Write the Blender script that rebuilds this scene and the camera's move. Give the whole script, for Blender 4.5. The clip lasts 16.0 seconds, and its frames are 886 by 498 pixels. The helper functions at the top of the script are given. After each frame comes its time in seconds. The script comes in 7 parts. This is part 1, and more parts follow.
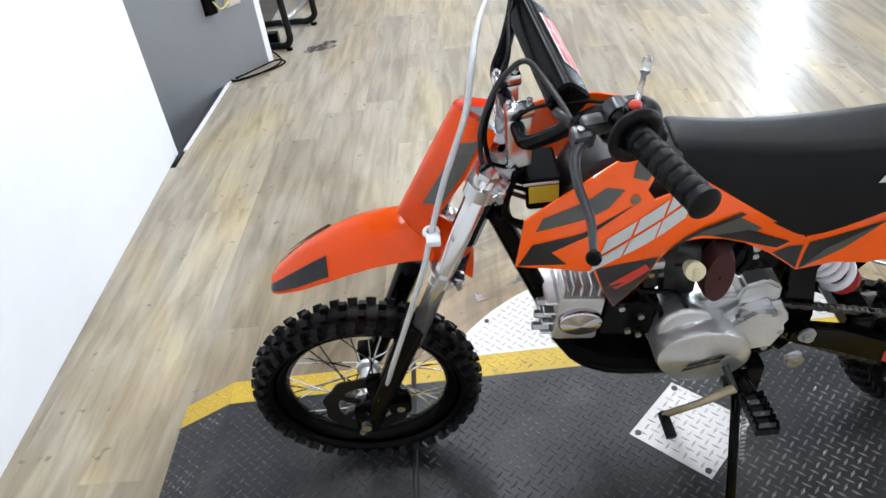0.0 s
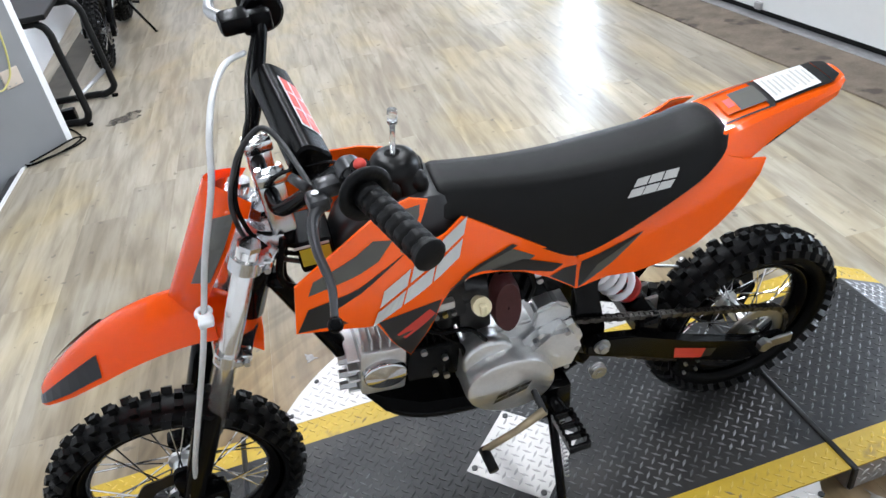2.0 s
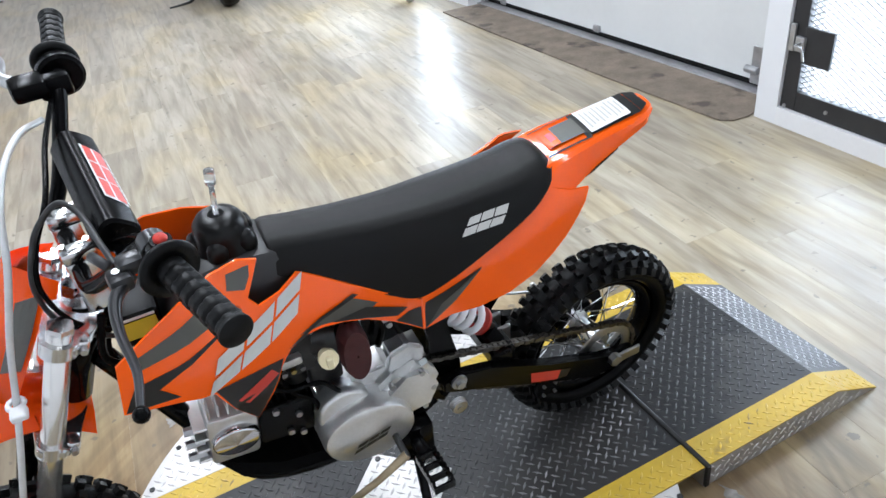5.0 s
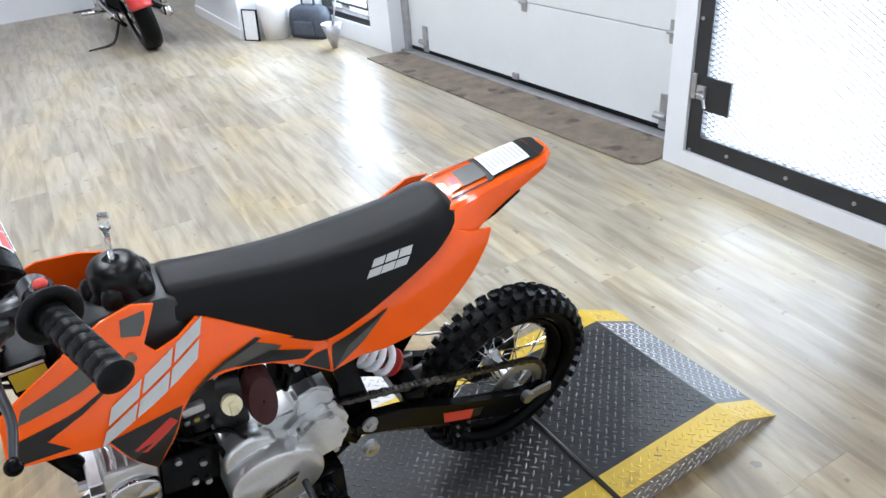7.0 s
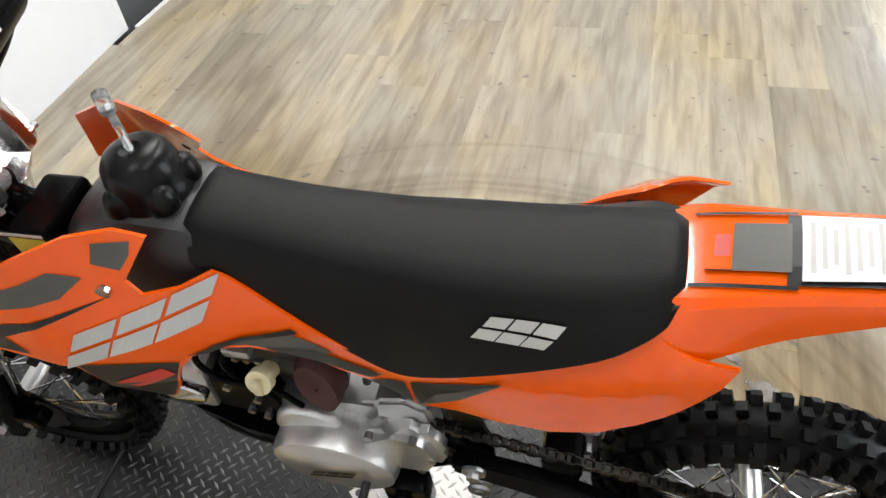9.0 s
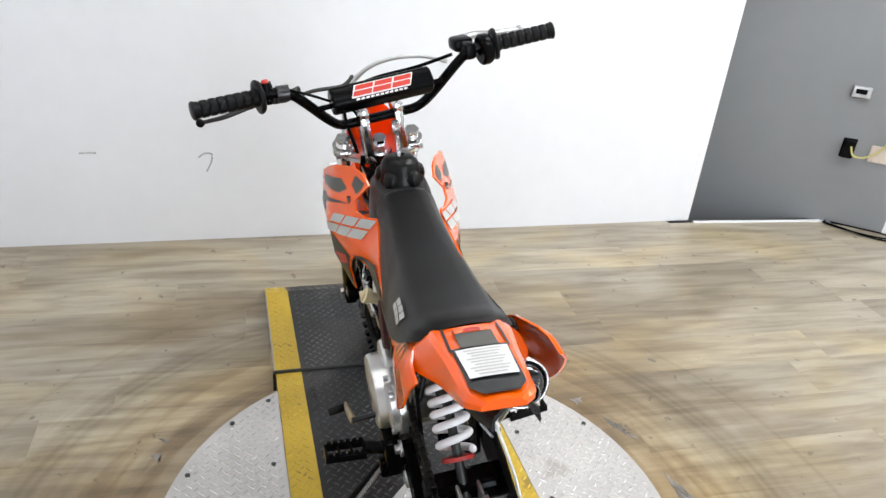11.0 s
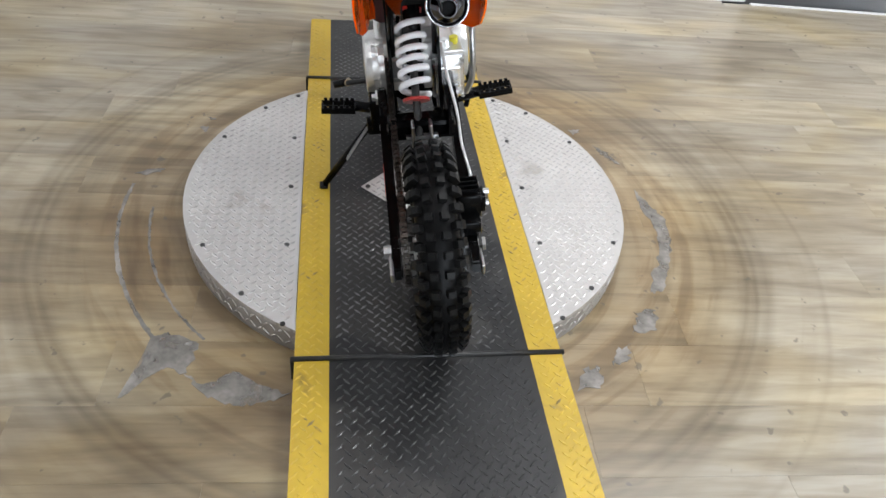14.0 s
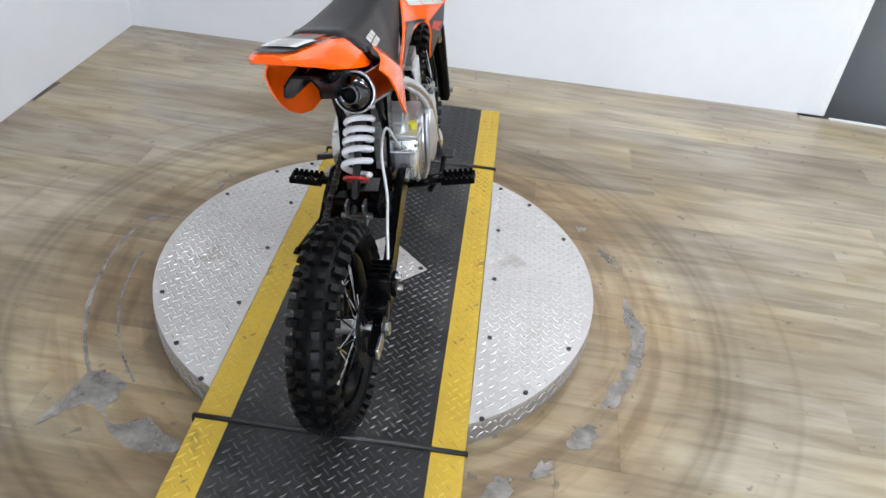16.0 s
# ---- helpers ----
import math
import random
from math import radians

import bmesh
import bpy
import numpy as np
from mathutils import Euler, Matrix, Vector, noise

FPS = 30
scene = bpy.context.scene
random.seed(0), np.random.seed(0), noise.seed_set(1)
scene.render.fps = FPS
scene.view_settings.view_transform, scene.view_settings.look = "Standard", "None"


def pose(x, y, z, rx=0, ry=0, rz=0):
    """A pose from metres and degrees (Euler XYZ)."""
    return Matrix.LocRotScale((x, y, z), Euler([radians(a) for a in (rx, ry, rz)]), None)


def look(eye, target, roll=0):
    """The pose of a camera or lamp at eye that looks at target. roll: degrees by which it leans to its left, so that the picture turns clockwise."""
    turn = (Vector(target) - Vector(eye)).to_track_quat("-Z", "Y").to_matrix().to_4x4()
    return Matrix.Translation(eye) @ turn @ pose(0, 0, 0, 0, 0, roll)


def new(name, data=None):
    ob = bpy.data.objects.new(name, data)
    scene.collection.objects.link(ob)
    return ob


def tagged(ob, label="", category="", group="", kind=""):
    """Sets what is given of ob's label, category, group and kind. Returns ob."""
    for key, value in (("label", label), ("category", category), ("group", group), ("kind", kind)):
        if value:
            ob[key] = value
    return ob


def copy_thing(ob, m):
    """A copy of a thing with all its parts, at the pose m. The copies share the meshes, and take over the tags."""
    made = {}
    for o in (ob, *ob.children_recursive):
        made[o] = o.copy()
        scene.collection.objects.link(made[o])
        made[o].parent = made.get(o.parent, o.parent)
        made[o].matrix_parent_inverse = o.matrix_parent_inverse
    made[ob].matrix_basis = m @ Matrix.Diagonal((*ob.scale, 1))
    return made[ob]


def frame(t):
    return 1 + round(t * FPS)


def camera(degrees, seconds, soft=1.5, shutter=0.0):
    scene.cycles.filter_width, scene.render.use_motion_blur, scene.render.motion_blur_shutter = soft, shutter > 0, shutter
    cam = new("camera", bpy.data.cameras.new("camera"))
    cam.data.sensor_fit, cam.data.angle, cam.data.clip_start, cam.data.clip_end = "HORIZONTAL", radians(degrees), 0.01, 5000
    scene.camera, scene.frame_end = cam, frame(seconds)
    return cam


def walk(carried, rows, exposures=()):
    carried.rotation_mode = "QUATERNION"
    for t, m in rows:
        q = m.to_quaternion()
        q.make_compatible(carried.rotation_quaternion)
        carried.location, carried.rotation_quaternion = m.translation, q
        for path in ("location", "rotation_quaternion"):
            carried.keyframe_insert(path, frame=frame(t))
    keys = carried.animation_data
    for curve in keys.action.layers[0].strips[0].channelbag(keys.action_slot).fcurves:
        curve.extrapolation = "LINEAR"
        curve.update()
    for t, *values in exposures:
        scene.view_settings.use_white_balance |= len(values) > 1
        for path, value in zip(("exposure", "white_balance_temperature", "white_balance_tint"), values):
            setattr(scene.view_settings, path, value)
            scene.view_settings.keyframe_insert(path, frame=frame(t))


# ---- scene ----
# the camera and its walk
cam = camera(63.4, 16.0, soft=1.5)
ROWS = [
    (0, (-0.509, -1.046, 1.408), (-0.555, 0.572, 0.232), -7.4),
    (0.5, (-0.463, -1.036, 1.423), (-0.409, 0.625, 0.312), -8.3),
    (1, (-0.422, -1.036, 1.415), (-0.25, 0.614, 0.298), -7.3),
    (1.5, (-0.402, -1.029, 1.408), (-0.145, 0.599, 0.275), -8.1),
    (2, (-0.372, -1.035, 1.405), (-0.03, 0.581, 0.278), -8.5),
    (2.5, (-0.34, -1.038, 1.411), (0.085, 0.569, 0.299), -9.0),
    (3, (-0.32, -1.039, 1.415), (0.188, 0.544, 0.303), -7.4),
    (3.5, (-0.299, -1.035, 1.417), (0.275, 0.525, 0.304), -7.8),
    (4, (-0.29, -1.034, 1.423), (0.323, 0.525, 0.331), -8.2),
    (4.2, (-0.284, -1.034, 1.422), (0.338, 0.508, 0.31), -8.0),
    (6.3, (-0.327, -1.063, 1.421), (0.487, 0.441, 0.383), -4.7),
    (6.5, (-0.339, -1.07, 1.422), (0.573, 0.399, 0.417), -2.7),
    (7, (-0.252, -1.076, 1.425), (0.596, 0.417, 0.399), -5.0),
    (7.5, (0.002, -1.022, 1.41), (0.55, 0.547, 0.297), -3.4),
    (8, (0.094, -0.904, 1.401), (0.516, 0.661, 0.229), -0.2),
    (8.5, (0.186, -0.694, 1.37), (0.317, 0.846, 0.099), -2.3),
    (9, (0.23, -0.561, 1.329), (-0.172, 0.802, -0.079), -6.9),
    (9.5, (0.384, -0.449, 1.336), (-0.726, 0.519, -0.018), -8.9),
    (10, (0.540, -0.424, 1.366), (-0.970, 0.377, 0.322), -2.4),
    (10.2, (0.657, -0.454, 1.378), (-0.908, 0.320, 0.402), 1.45),
    (12.3, (1.567, -0.272, 1.475), (-0.198, 0.061, 0.594), 4.8),
    (12.5, (1.582, -0.264, 1.451), (-0.157, 0.026, 0.508), 5.4),
    (13, (1.6, -0.222, 1.394), (-0.046, 0.036, 0.287), 5.6),
    (13.5, (1.609, -0.193, 1.349), (0.055, 0.084, 0.121), 5.5),
    (14, (1.613, -0.207, 1.311), (0.138, 0.086, -0.008), 7.1),
    (14.5, (1.644, -0.242, 1.297), (0.187, 0.116, -0.025), 7.0),
    (15, (1.678, -0.23, 1.312), (0.193, 0.116, 0.018), 5.9),
    (15.5, (1.636, -0.034, 1.305), (0.042, 0.1, 0.104), 7.5),
    (16, (1.587, 0.245, 1.362), (-0.018, 0.177, 0.171), 6.3),
]
walk(cam, [(t, look(eye, target, roll)) for t, eye, target, roll in ROWS], exposures=[(0.0, -0.36, 6150.0, 10.0), (4.0, -0.38, 6050.0, 10.0), (7.0, -0.30, 5950.0, 10.0), (8.0, -0.44, 6300.0, 10.0), (9.0, -0.50, 6800.0, 10.0), (10.0, -0.42, 6500.0, 10.0), (12.5, -0.53, 6800.0, 11.0), (14.5, -0.56, 6400.0, 11.0), (16.0, -0.58, 6250.0, 11.0)])

# ---- world, sun and lamps ----
world = bpy.data.worlds.new("sky")
scene.world = world
world.use_nodes = True
sky = world.node_tree.nodes.new("ShaderNodeTexSky")
sky.sky_type, sky.sun_disc, sky.sun_elevation, sky.sun_rotation = "NISHITA", False, radians(38), radians(60)
back = world.node_tree.nodes["Background"]
back.inputs["Strength"].default_value = 0.15
world.node_tree.links.new(sky.outputs["Color"], back.inputs["Color"])
sun = new("sun", bpy.data.lights.new("sun", "SUN"))
sun.data.energy, sun.data.angle, sun.data.color = 4.0, radians(0.5), (1.0, 0.95, 0.88)
sun.matrix_world = look((8, -2, 9), (3.4, 1, 0))


def area_lamp(name, place, target, width, height, watts, color=(1, 1, 1)):
    lamp = new(name, bpy.data.lights.new(name, "AREA"))
    lamp.data.shape, lamp.data.size, lamp.data.size_y = "RECTANGLE", width, height
    lamp.data.energy, lamp.data.color = watts, color
    lamp.matrix_world = look(place, target)
    return lamp


CEILING = 3.0
for x in (-0.6, 0.6):
    for y, watts in ((-0.45, 15.0), (1.4, 43.0), (3.3, 30.0), (5.2, 27.0)):
        lamp = area_lamp("ceiling_lamp", (x, y, CEILING - 0.09), (x, y, 0), 0.16, 1.2, watts, (0.96, 0.98, 1.0))
area_lamp("door_daylight", (2.22, 0.43, 1.05), (0, 0.43, 1.05), 0.86, 1.90, 74.0, (0.80, 0.90, 1.0))
area_lamp("window_daylight", (2.17, 4.22, 1.15), (0, 4.08, 1.15), 0.62, 1.85, 60.0, (0.80, 0.90, 1.0))

# ---- materials ----


def nodes_of(name):
    m = bpy.data.materials.new(name)
    m.use_nodes = True
    t = m.node_tree
    return m, t, t.nodes["Principled BSDF"], t.links.new


def surface(name, base, rough=0.5, metal=0.0, spread=0.10, scale=18.0, bump=0.0, bump_scale=120.0, coat=0.0, rough_spread=0.12, spec=0.5, stretch=(1, 1, 1), fleck=None):
    """A painted, cast or moulded surface: two scales of tone, uneven gloss and a fine relief."""
    m, t, bsdf, link = nodes_of(name)
    coord = t.nodes.new("ShaderNodeTexCoord")
    mapping = t.nodes.new("ShaderNodeMapping")
    mapping.inputs["Scale"].default_value = stretch
    link(coord.outputs["Object"], mapping.inputs["Vector"])
    big, small = t.nodes.new("ShaderNodeTexNoise"), t.nodes.new("ShaderNodeTexNoise")
    for n, s, d in ((big, scale, 3.0), (small, scale * 9, 4.0)):
        n.inputs["Scale"].default_value, n.inputs["Detail"].default_value = s, d
        link(mapping.outputs["Vector"], n.inputs["Vector"])
    both = t.nodes.new("ShaderNodeMath")
    both.operation = "MULTIPLY_ADD"
    both.inputs[1].default_value = 0.5
    link(small.outputs["Fac"], both.inputs[0])
    link(big.outputs["Fac"], both.inputs[2])
    ramp = t.nodes.new("ShaderNodeValToRGB")
    ramp.color_ramp.elements[0].position, ramp.color_ramp.elements[1].position = 0.45, 1.05
    ramp.color_ramp.elements[0].color = (*[c * (1 - spread) for c in base], 1)
    ramp.color_ramp.elements[1].color = (*[min(1, c * (1 + spread)) for c in base], 1)
    link(both.outputs[0], ramp.inputs["Fac"])
    tone = ramp.outputs["Color"]
    if fleck:
        spots, cut, mix = t.nodes.new("ShaderNodeTexNoise"), t.nodes.new("ShaderNodeValToRGB"), t.nodes.new("ShaderNodeMix")
        spots.inputs["Scale"].default_value, spots.inputs["Detail"].default_value = fleck[1], 6.0
        link(mapping.outputs["Vector"], spots.inputs["Vector"])
        cut.color_ramp.elements[0].position, cut.color_ramp.elements[1].position = fleck[2], fleck[2] + 0.06
        link(spots.outputs["Fac"], cut.inputs["Fac"])
        mix.data_type = "RGBA"
        mix.inputs["B"].default_value = (*fleck[0], 1)
        link(cut.outputs["Color"], mix.inputs["Factor"])
        link(tone, mix.inputs["A"])
        tone = mix.outputs["Result"]
    link(tone, bsdf.inputs["Base Color"])
    gloss = t.nodes.new("ShaderNodeMapRange")
    gloss.inputs["To Min"].default_value, gloss.inputs["To Max"].default_value = max(0.02, rough * (1 - rough_spread)), min(1, rough * (1 + rough_spread))
    link(small.outputs["Fac"], gloss.inputs["Value"])
    link(gloss.outputs["Result"], bsdf.inputs["Roughness"])
    bsdf.inputs["Metallic"].default_value = metal
    bsdf.inputs["Coat Weight"].default_value = coat
    bsdf.inputs["Specular IOR Level"].default_value = spec
    if bump:
        grain, relief = t.nodes.new("ShaderNodeTexNoise"), t.nodes.new("ShaderNodeBump")
        grain.inputs["Scale"].default_value, grain.inputs["Detail"].default_value = bump_scale, 5.0
        link(mapping.outputs["Vector"], grain.inputs["Vector"])
        relief.inputs["Strength"].default_value, relief.inputs["Distance"].default_value = bump, 0.002
        link(grain.outputs["Fac"], relief.inputs["Height"])
        link(relief.outputs["Normal"], bsdf.inputs["Normal"])
    return m


WHITE_WALL = surface("white_wall_paint", (0.80, 0.81, 0.83), 0.55, spread=0.03, scale=1.5, bump=0.15, bump_scale=160)
# near-black base colour that stands in for the shade down the stairwell
STAIR_SHADE = surface("stair_shade_colour", (0.035, 0.035, 0.037), 0.5, spread=0.1, scale=3, bump=0.1)
GREY_WALL = surface("grey_wall_paint", (0.215, 0.22, 0.23), 0.42, spread=0.05, scale=1.2, bump=0.12, bump_scale=160)
WHITE_TRIM = surface("white_trim_paint", (0.82, 0.82, 0.83), 0.35, spread=0.03, scale=6, bump=0.05)
CEILING_PAINT = surface("ceiling_paint", (0.30, 0.30, 0.31), 0.8, spread=0.03, scale=2)
DOOR_PAINT = surface("garage_door_enamel", (0.72, 0.73, 0.72), 0.4, spread=0.03, scale=3, bump=0.1, bump_scale=60)
ORANGE = surface("orange_plastic", (0.98, 0.115, 0.001), 0.20, spread=0.03, scale=14, spec=0.18, coat=0.7)
ORANGE.node_tree.nodes["Principled BSDF"].inputs["Coat Roughness"].default_value = 0.06
BLACK_PLASTIC = surface("black_plastic", (0.0025, 0.0025, 0.0027), 0.26, spec=0.07, spread=0.2, scale=20, bump=0.05, bump_scale=400)
CAP_BLACK = surface("black_cap_plastic", (0.004, 0.004, 0.004), 0.30, spec=0.22, spread=0.2, scale=20)
BLACK_PAINT = surface("black_gloss_paint", (0.0025, 0.0025, 0.0027), 0.16, spread=0.15, scale=20, spec=0.08)
RUBBER = surface("tyre_rubber", (0.0022, 0.0022, 0.0023), 0.40, spec=0.10, spread=0.3, scale=30, bump=0.3, bump_scale=300)
GRIP_RUBBER = surface("grip_rubber", (0.0035, 0.0035, 0.0036), 0.40, spec=0.16, spread=0.2, scale=40, bump=0.2, bump_scale=500)
VINYL = surface("seat_vinyl", (0.0026, 0.0024, 0.0022), 0.40, spread=0.12, scale=12, spec=0.20, bump=0.25, bump_scale=700)
VINYL.node_tree.nodes["Principled BSDF"].inputs["Sheen Weight"].default_value = 0.10
VINYL.node_tree.nodes["Principled BSDF"].inputs["Sheen Roughness"].default_value = 0.35
LEVER_ALLOY = surface("dark_lever_alloy", (0.045, 0.045, 0.047), 0.30, metal=0.75, spread=0.12, scale=40)
CHROME = surface("chrome", (0.62, 0.62, 0.63), 0.10, metal=1.0, spread=0.03, scale=20)
ALLOY = surface("cast_alloy", (0.66, 0.66, 0.65), 0.30, metal=0.85, spread=0.10, scale=18, bump=0.12, bump_scale=350)
SATIN_CHROME = surface("satin_chrome", (0.82, 0.82, 0.82), 0.14, metal=0.75, spread=0.04, scale=20)
POLISHED = surface("polished_alloy", (0.66, 0.66, 0.66), 0.20, metal=1.0, spread=0.05, scale=18)
STEEL = surface("zinc_steel", (0.42, 0.42, 0.42), 0.32, metal=1.0, spread=0.12, scale=30)
DARK_STEEL = surface("dark_steel", (0.045, 0.045, 0.045), 0.4, metal=0.8, spread=0.25, scale=30)
SPRING_WHITE = surface("white_spring_paint", (0.80, 0.80, 0.82), 0.32, spread=0.03, scale=30)
GRAPHIC_GREY = surface("grey_decal", (0.082, 0.080, 0.068), 0.35, spread=0.08, scale=30)
GRAPHIC_BLACK = surface("black_decal", (0.008, 0.008, 0.008), 0.3, spread=0.1, scale=30)
GRAPHIC_SILVER = surface("silver_decal", (0.52, 0.51, 0.48), 0.4, spread=0.05, scale=40)
GRAPHIC_RED = surface("red_decal", (0.55, 0.035, 0.02), 0.35, spread=0.08, scale=40)
DARK_RED = surface("dark_red_decal", (0.36, 0.02, 0.015), 0.35, spread=0.08, scale=40)
GRAPHIC_WHITE = surface("white_decal", (0.78, 0.78, 0.78), 0.4, spread=0.04, scale=40)
GRAPHIC_YELLOW = surface("yellow_decal", (0.55, 0.50, 0.03), 0.4, spread=0.05, scale=40)
ROUGH_GREY_LINE = surface("silver_hose", (0.62, 0.62, 0.61), 0.35, metal=0.3, spread=0.08, scale=60)
MAROON = surface("maroon_filter_foam", (0.045, 0.005, 0.006), 0.6, spread=0.2, scale=60, bump=0.3, bump_scale=300)
DULL_ZINC = surface("dull_yellow_zinc", (0.36, 0.29, 0.18), 0.42, metal=0.6, spread=0.2, scale=30)
CREAM = surface("cream_nylon", (0.75, 0.66, 0.42), 0.4, spread=0.06, scale=40)
BRASS = surface("brass_bolt", (0.55, 0.42, 0.14), 0.3, metal=0.9, spread=0.1, scale=40)


def worn_through(m, scale, low, high, least, most):
    """Lets what lies below show through a thin film or stain, in patches."""
    t = m.node_tree
    n, r, c = t.nodes.new("ShaderNodeTexNoise"), t.nodes.new("ShaderNodeMapRange"), t.nodes.new("ShaderNodeTexCoord")
    n.inputs["Scale"].default_value, n.inputs["Detail"].default_value = scale, 6.0
    r.inputs["From Min"].default_value, r.inputs["From Max"].default_value = low, high
    r.inputs["To Min"].default_value, r.inputs["To Max"].default_value = least, most
    t.links.new(c.outputs["Object"], n.inputs["Vector"])
    t.links.new(n.outputs["Fac"], r.inputs["Value"])
    t.links.new(r.outputs["Result"], t.nodes["Principled BSDF"].inputs["Alpha"])

# ---- helpers for shapes ----


def part(name, bm, material, parent=None, label="", smooth=False, m=None):
    me = bpy.data.meshes.new(name)
    bmesh.ops.recalc_face_normals(bm, faces=bm.faces)
    bm.to_mesh(me)
    bm.free()
    for mat in material if isinstance(material, (list, tuple)) else [material]:
        me.materials.append(mat)
    if smooth:
        me.polygons.foreach_set("use_smooth", [True] * len(me.polygons))
    ob = new(name, me)
    if parent is not None:
        ob.parent = parent
    if m is not None:
        ob.matrix_local = m
    return tagged(ob, label)


def thing(name, label, category, m=None, group="", kind=""):
    ob = new(name)
    ob.empty_display_size = 0.05
    if m is not None:
        ob.matrix_world = m
    return tagged(ob, label, category, group, kind)


def add_box(bm, lo, hi, bevel=0.0, m=None, segments=2):
    c = [(a + b) / 2 for a, b in zip(lo, hi)]
    s = [abs(b - a) for a, b in zip(lo, hi)]
    r = bmesh.ops.create_cube(bm, size=1.0, matrix=(m or Matrix()) @ Matrix.Translation(c) @ Matrix.Diagonal((*s, 1)))
    if bevel:
        edges = {e for v in r["verts"] for e in v.link_edges}
        bmesh.ops.bevel(bm, geom=list(edges), offset=bevel, segments=segments, affect="EDGES", profile=0.5)
    return bm


def box(lo, hi, bevel=0.0, m=None, segments=2):
    return add_box(bmesh.new(), lo, hi, bevel, m, segments)


def add_tube(bm, points, radius, sides=10, caps=True, radii=None):
    """A round bar along points, with even frames."""
    pts = [Vector(p) for p in points]
    n = len(pts)
    tangents = [(pts[min(i + 1, n - 1)] - pts[max(i - 1, 0)]).normalized() for i in range(n)]
    side = tangents[0].orthogonal().normalized()
    rings = []
    for i, (p, d) in enumerate(zip(pts, tangents)):
        side = (side - d * side.dot(d)).normalized()
        up = d.cross(side)
        r = radii[i] if radii else radius
        rings.append([bm.verts.new(p + (side * math.cos(a) + up * math.sin(a)) * r) for a in (2 * math.pi * k / sides for k in range(sides))])
    for a, b in zip(rings, rings[1:]):
        for k in range(sides):
            bm.faces.new((a[k], a[(k + 1) % sides], b[(k + 1) % sides], b[k]))
    if caps:
        bm.faces.new(rings[0][::-1])
        bm.faces.new(rings[-1])
    return bm


def tube(points, radius, sides=10, caps=True, radii=None):
    return add_tube(bmesh.new(), points, radius, sides, caps, radii)


def smooth_line(points, steps=6):
    """Catmull-Rom through the points."""
    p = [Vector(q) for q in points]
    p = [p[0] * 2 - p[1], *p, p[-1] * 2 - p[-2]]
    out = []
    for a, b, c, d in zip(p, p[1:], p[2:], p[3:]):
        for k in range(steps):
            t = k / steps
            out.append(0.5 * (2 * b + (c - a) * t + (2 * a - 5 * b + 4 * c - d) * t * t + (3 * b - a - 3 * c + d) * t**3))
    return [*out, p[-2]]


def add_ring(bm, profile, sides=32, m=None, closed=True, a0=0.0, a1=2 * math.pi):
    """Turns a profile of (radius, along) about the local z axis."""
    m = m or Matrix()
    full = abs(a1 - a0) > 2 * math.pi - 1e-6
    count = sides if full else sides + 1
    rings = [[bm.verts.new(m @ Vector((r * math.cos(a), r * math.sin(a), z))) for r, z in profile] for a in (a0 + (a1 - a0) * k / sides for k in range(count))]
    pairs = list(zip(rings, rings[1:] + ([rings[0]] if full else [])))
    n = len(profile)
    for a, b in pairs if full else pairs[:count - 1]:
        for k in range(n if closed else n - 1):
            bm.faces.new((a[k], b[k], b[(k + 1) % n], a[(k + 1) % n]))
    if not full and closed:
        bm.faces.new(rings[0])
        bm.faces.new(rings[-1][::-1])
    return bm


def ring(profile, sides=32, m=None, closed=True, a0=0.0, a1=2 * math.pi):
    return add_ring(bmesh.new(), profile, sides, m, closed, a0, a1)


def add_disc(bm, radius, depth, m=None, sides=20, radius2=None):
    bmesh.ops.create_cone(bm, cap_ends=True, segments=sides, radius1=radius, radius2=radius if radius2 is None else radius2, depth=depth, matrix=m or Matrix())
    return bm


def disc(radius, depth, m=None, sides=20, radius2=None):
    return add_disc(bmesh.new(), radius, depth, m, sides, radius2)


SIDE = pose(0, 0, 0, 90)  # turns the local z axis into -y


def add_plate(bm, outline, y0, y1, dy=None):
    """A plate cut to an outline in x and z, from y0 to y1. dy(x, z) bends it sideways."""
    bend = dy or (lambda x, z: 0.0)
    a = [bm.verts.new((x, y0 + bend(x, z), z)) for x, z in outline]
    b = [bm.verts.new((x, y1 + bend(x, z), z)) for x, z in outline]
    n = len(outline)
    fs = [bm.faces.new(a), bm.faces.new(b[::-1])]
    for k in range(n):
        bm.faces.new((a[k], b[k], b[(k + 1) % n], a[(k + 1) % n]))
    return bm


def plate(outline, y0, y1, dy=None):
    return add_plate(bmesh.new(), outline, y0, y1, dy)


def loft(sections, closed_ends=True):
    """Skins closed rings of points, each with the same count."""
    bm = bmesh.new()
    rings = [[bm.verts.new(p) for p in s] for s in sections]
    n = len(sections[0])
    for a, b in zip(rings, rings[1:]):
        for k in range(n):
            bm.faces.new((a[k], b[k], b[(k + 1) % n], a[(k + 1) % n]))
    if closed_ends:
        bm.faces.new(rings[0][::-1])
        bm.faces.new(rings[-1])
    return bm

# ---- the room ----
DECK = 0.075          # height of the turntable and the ramp
HUB = -0.037          # x of the turntable's centre


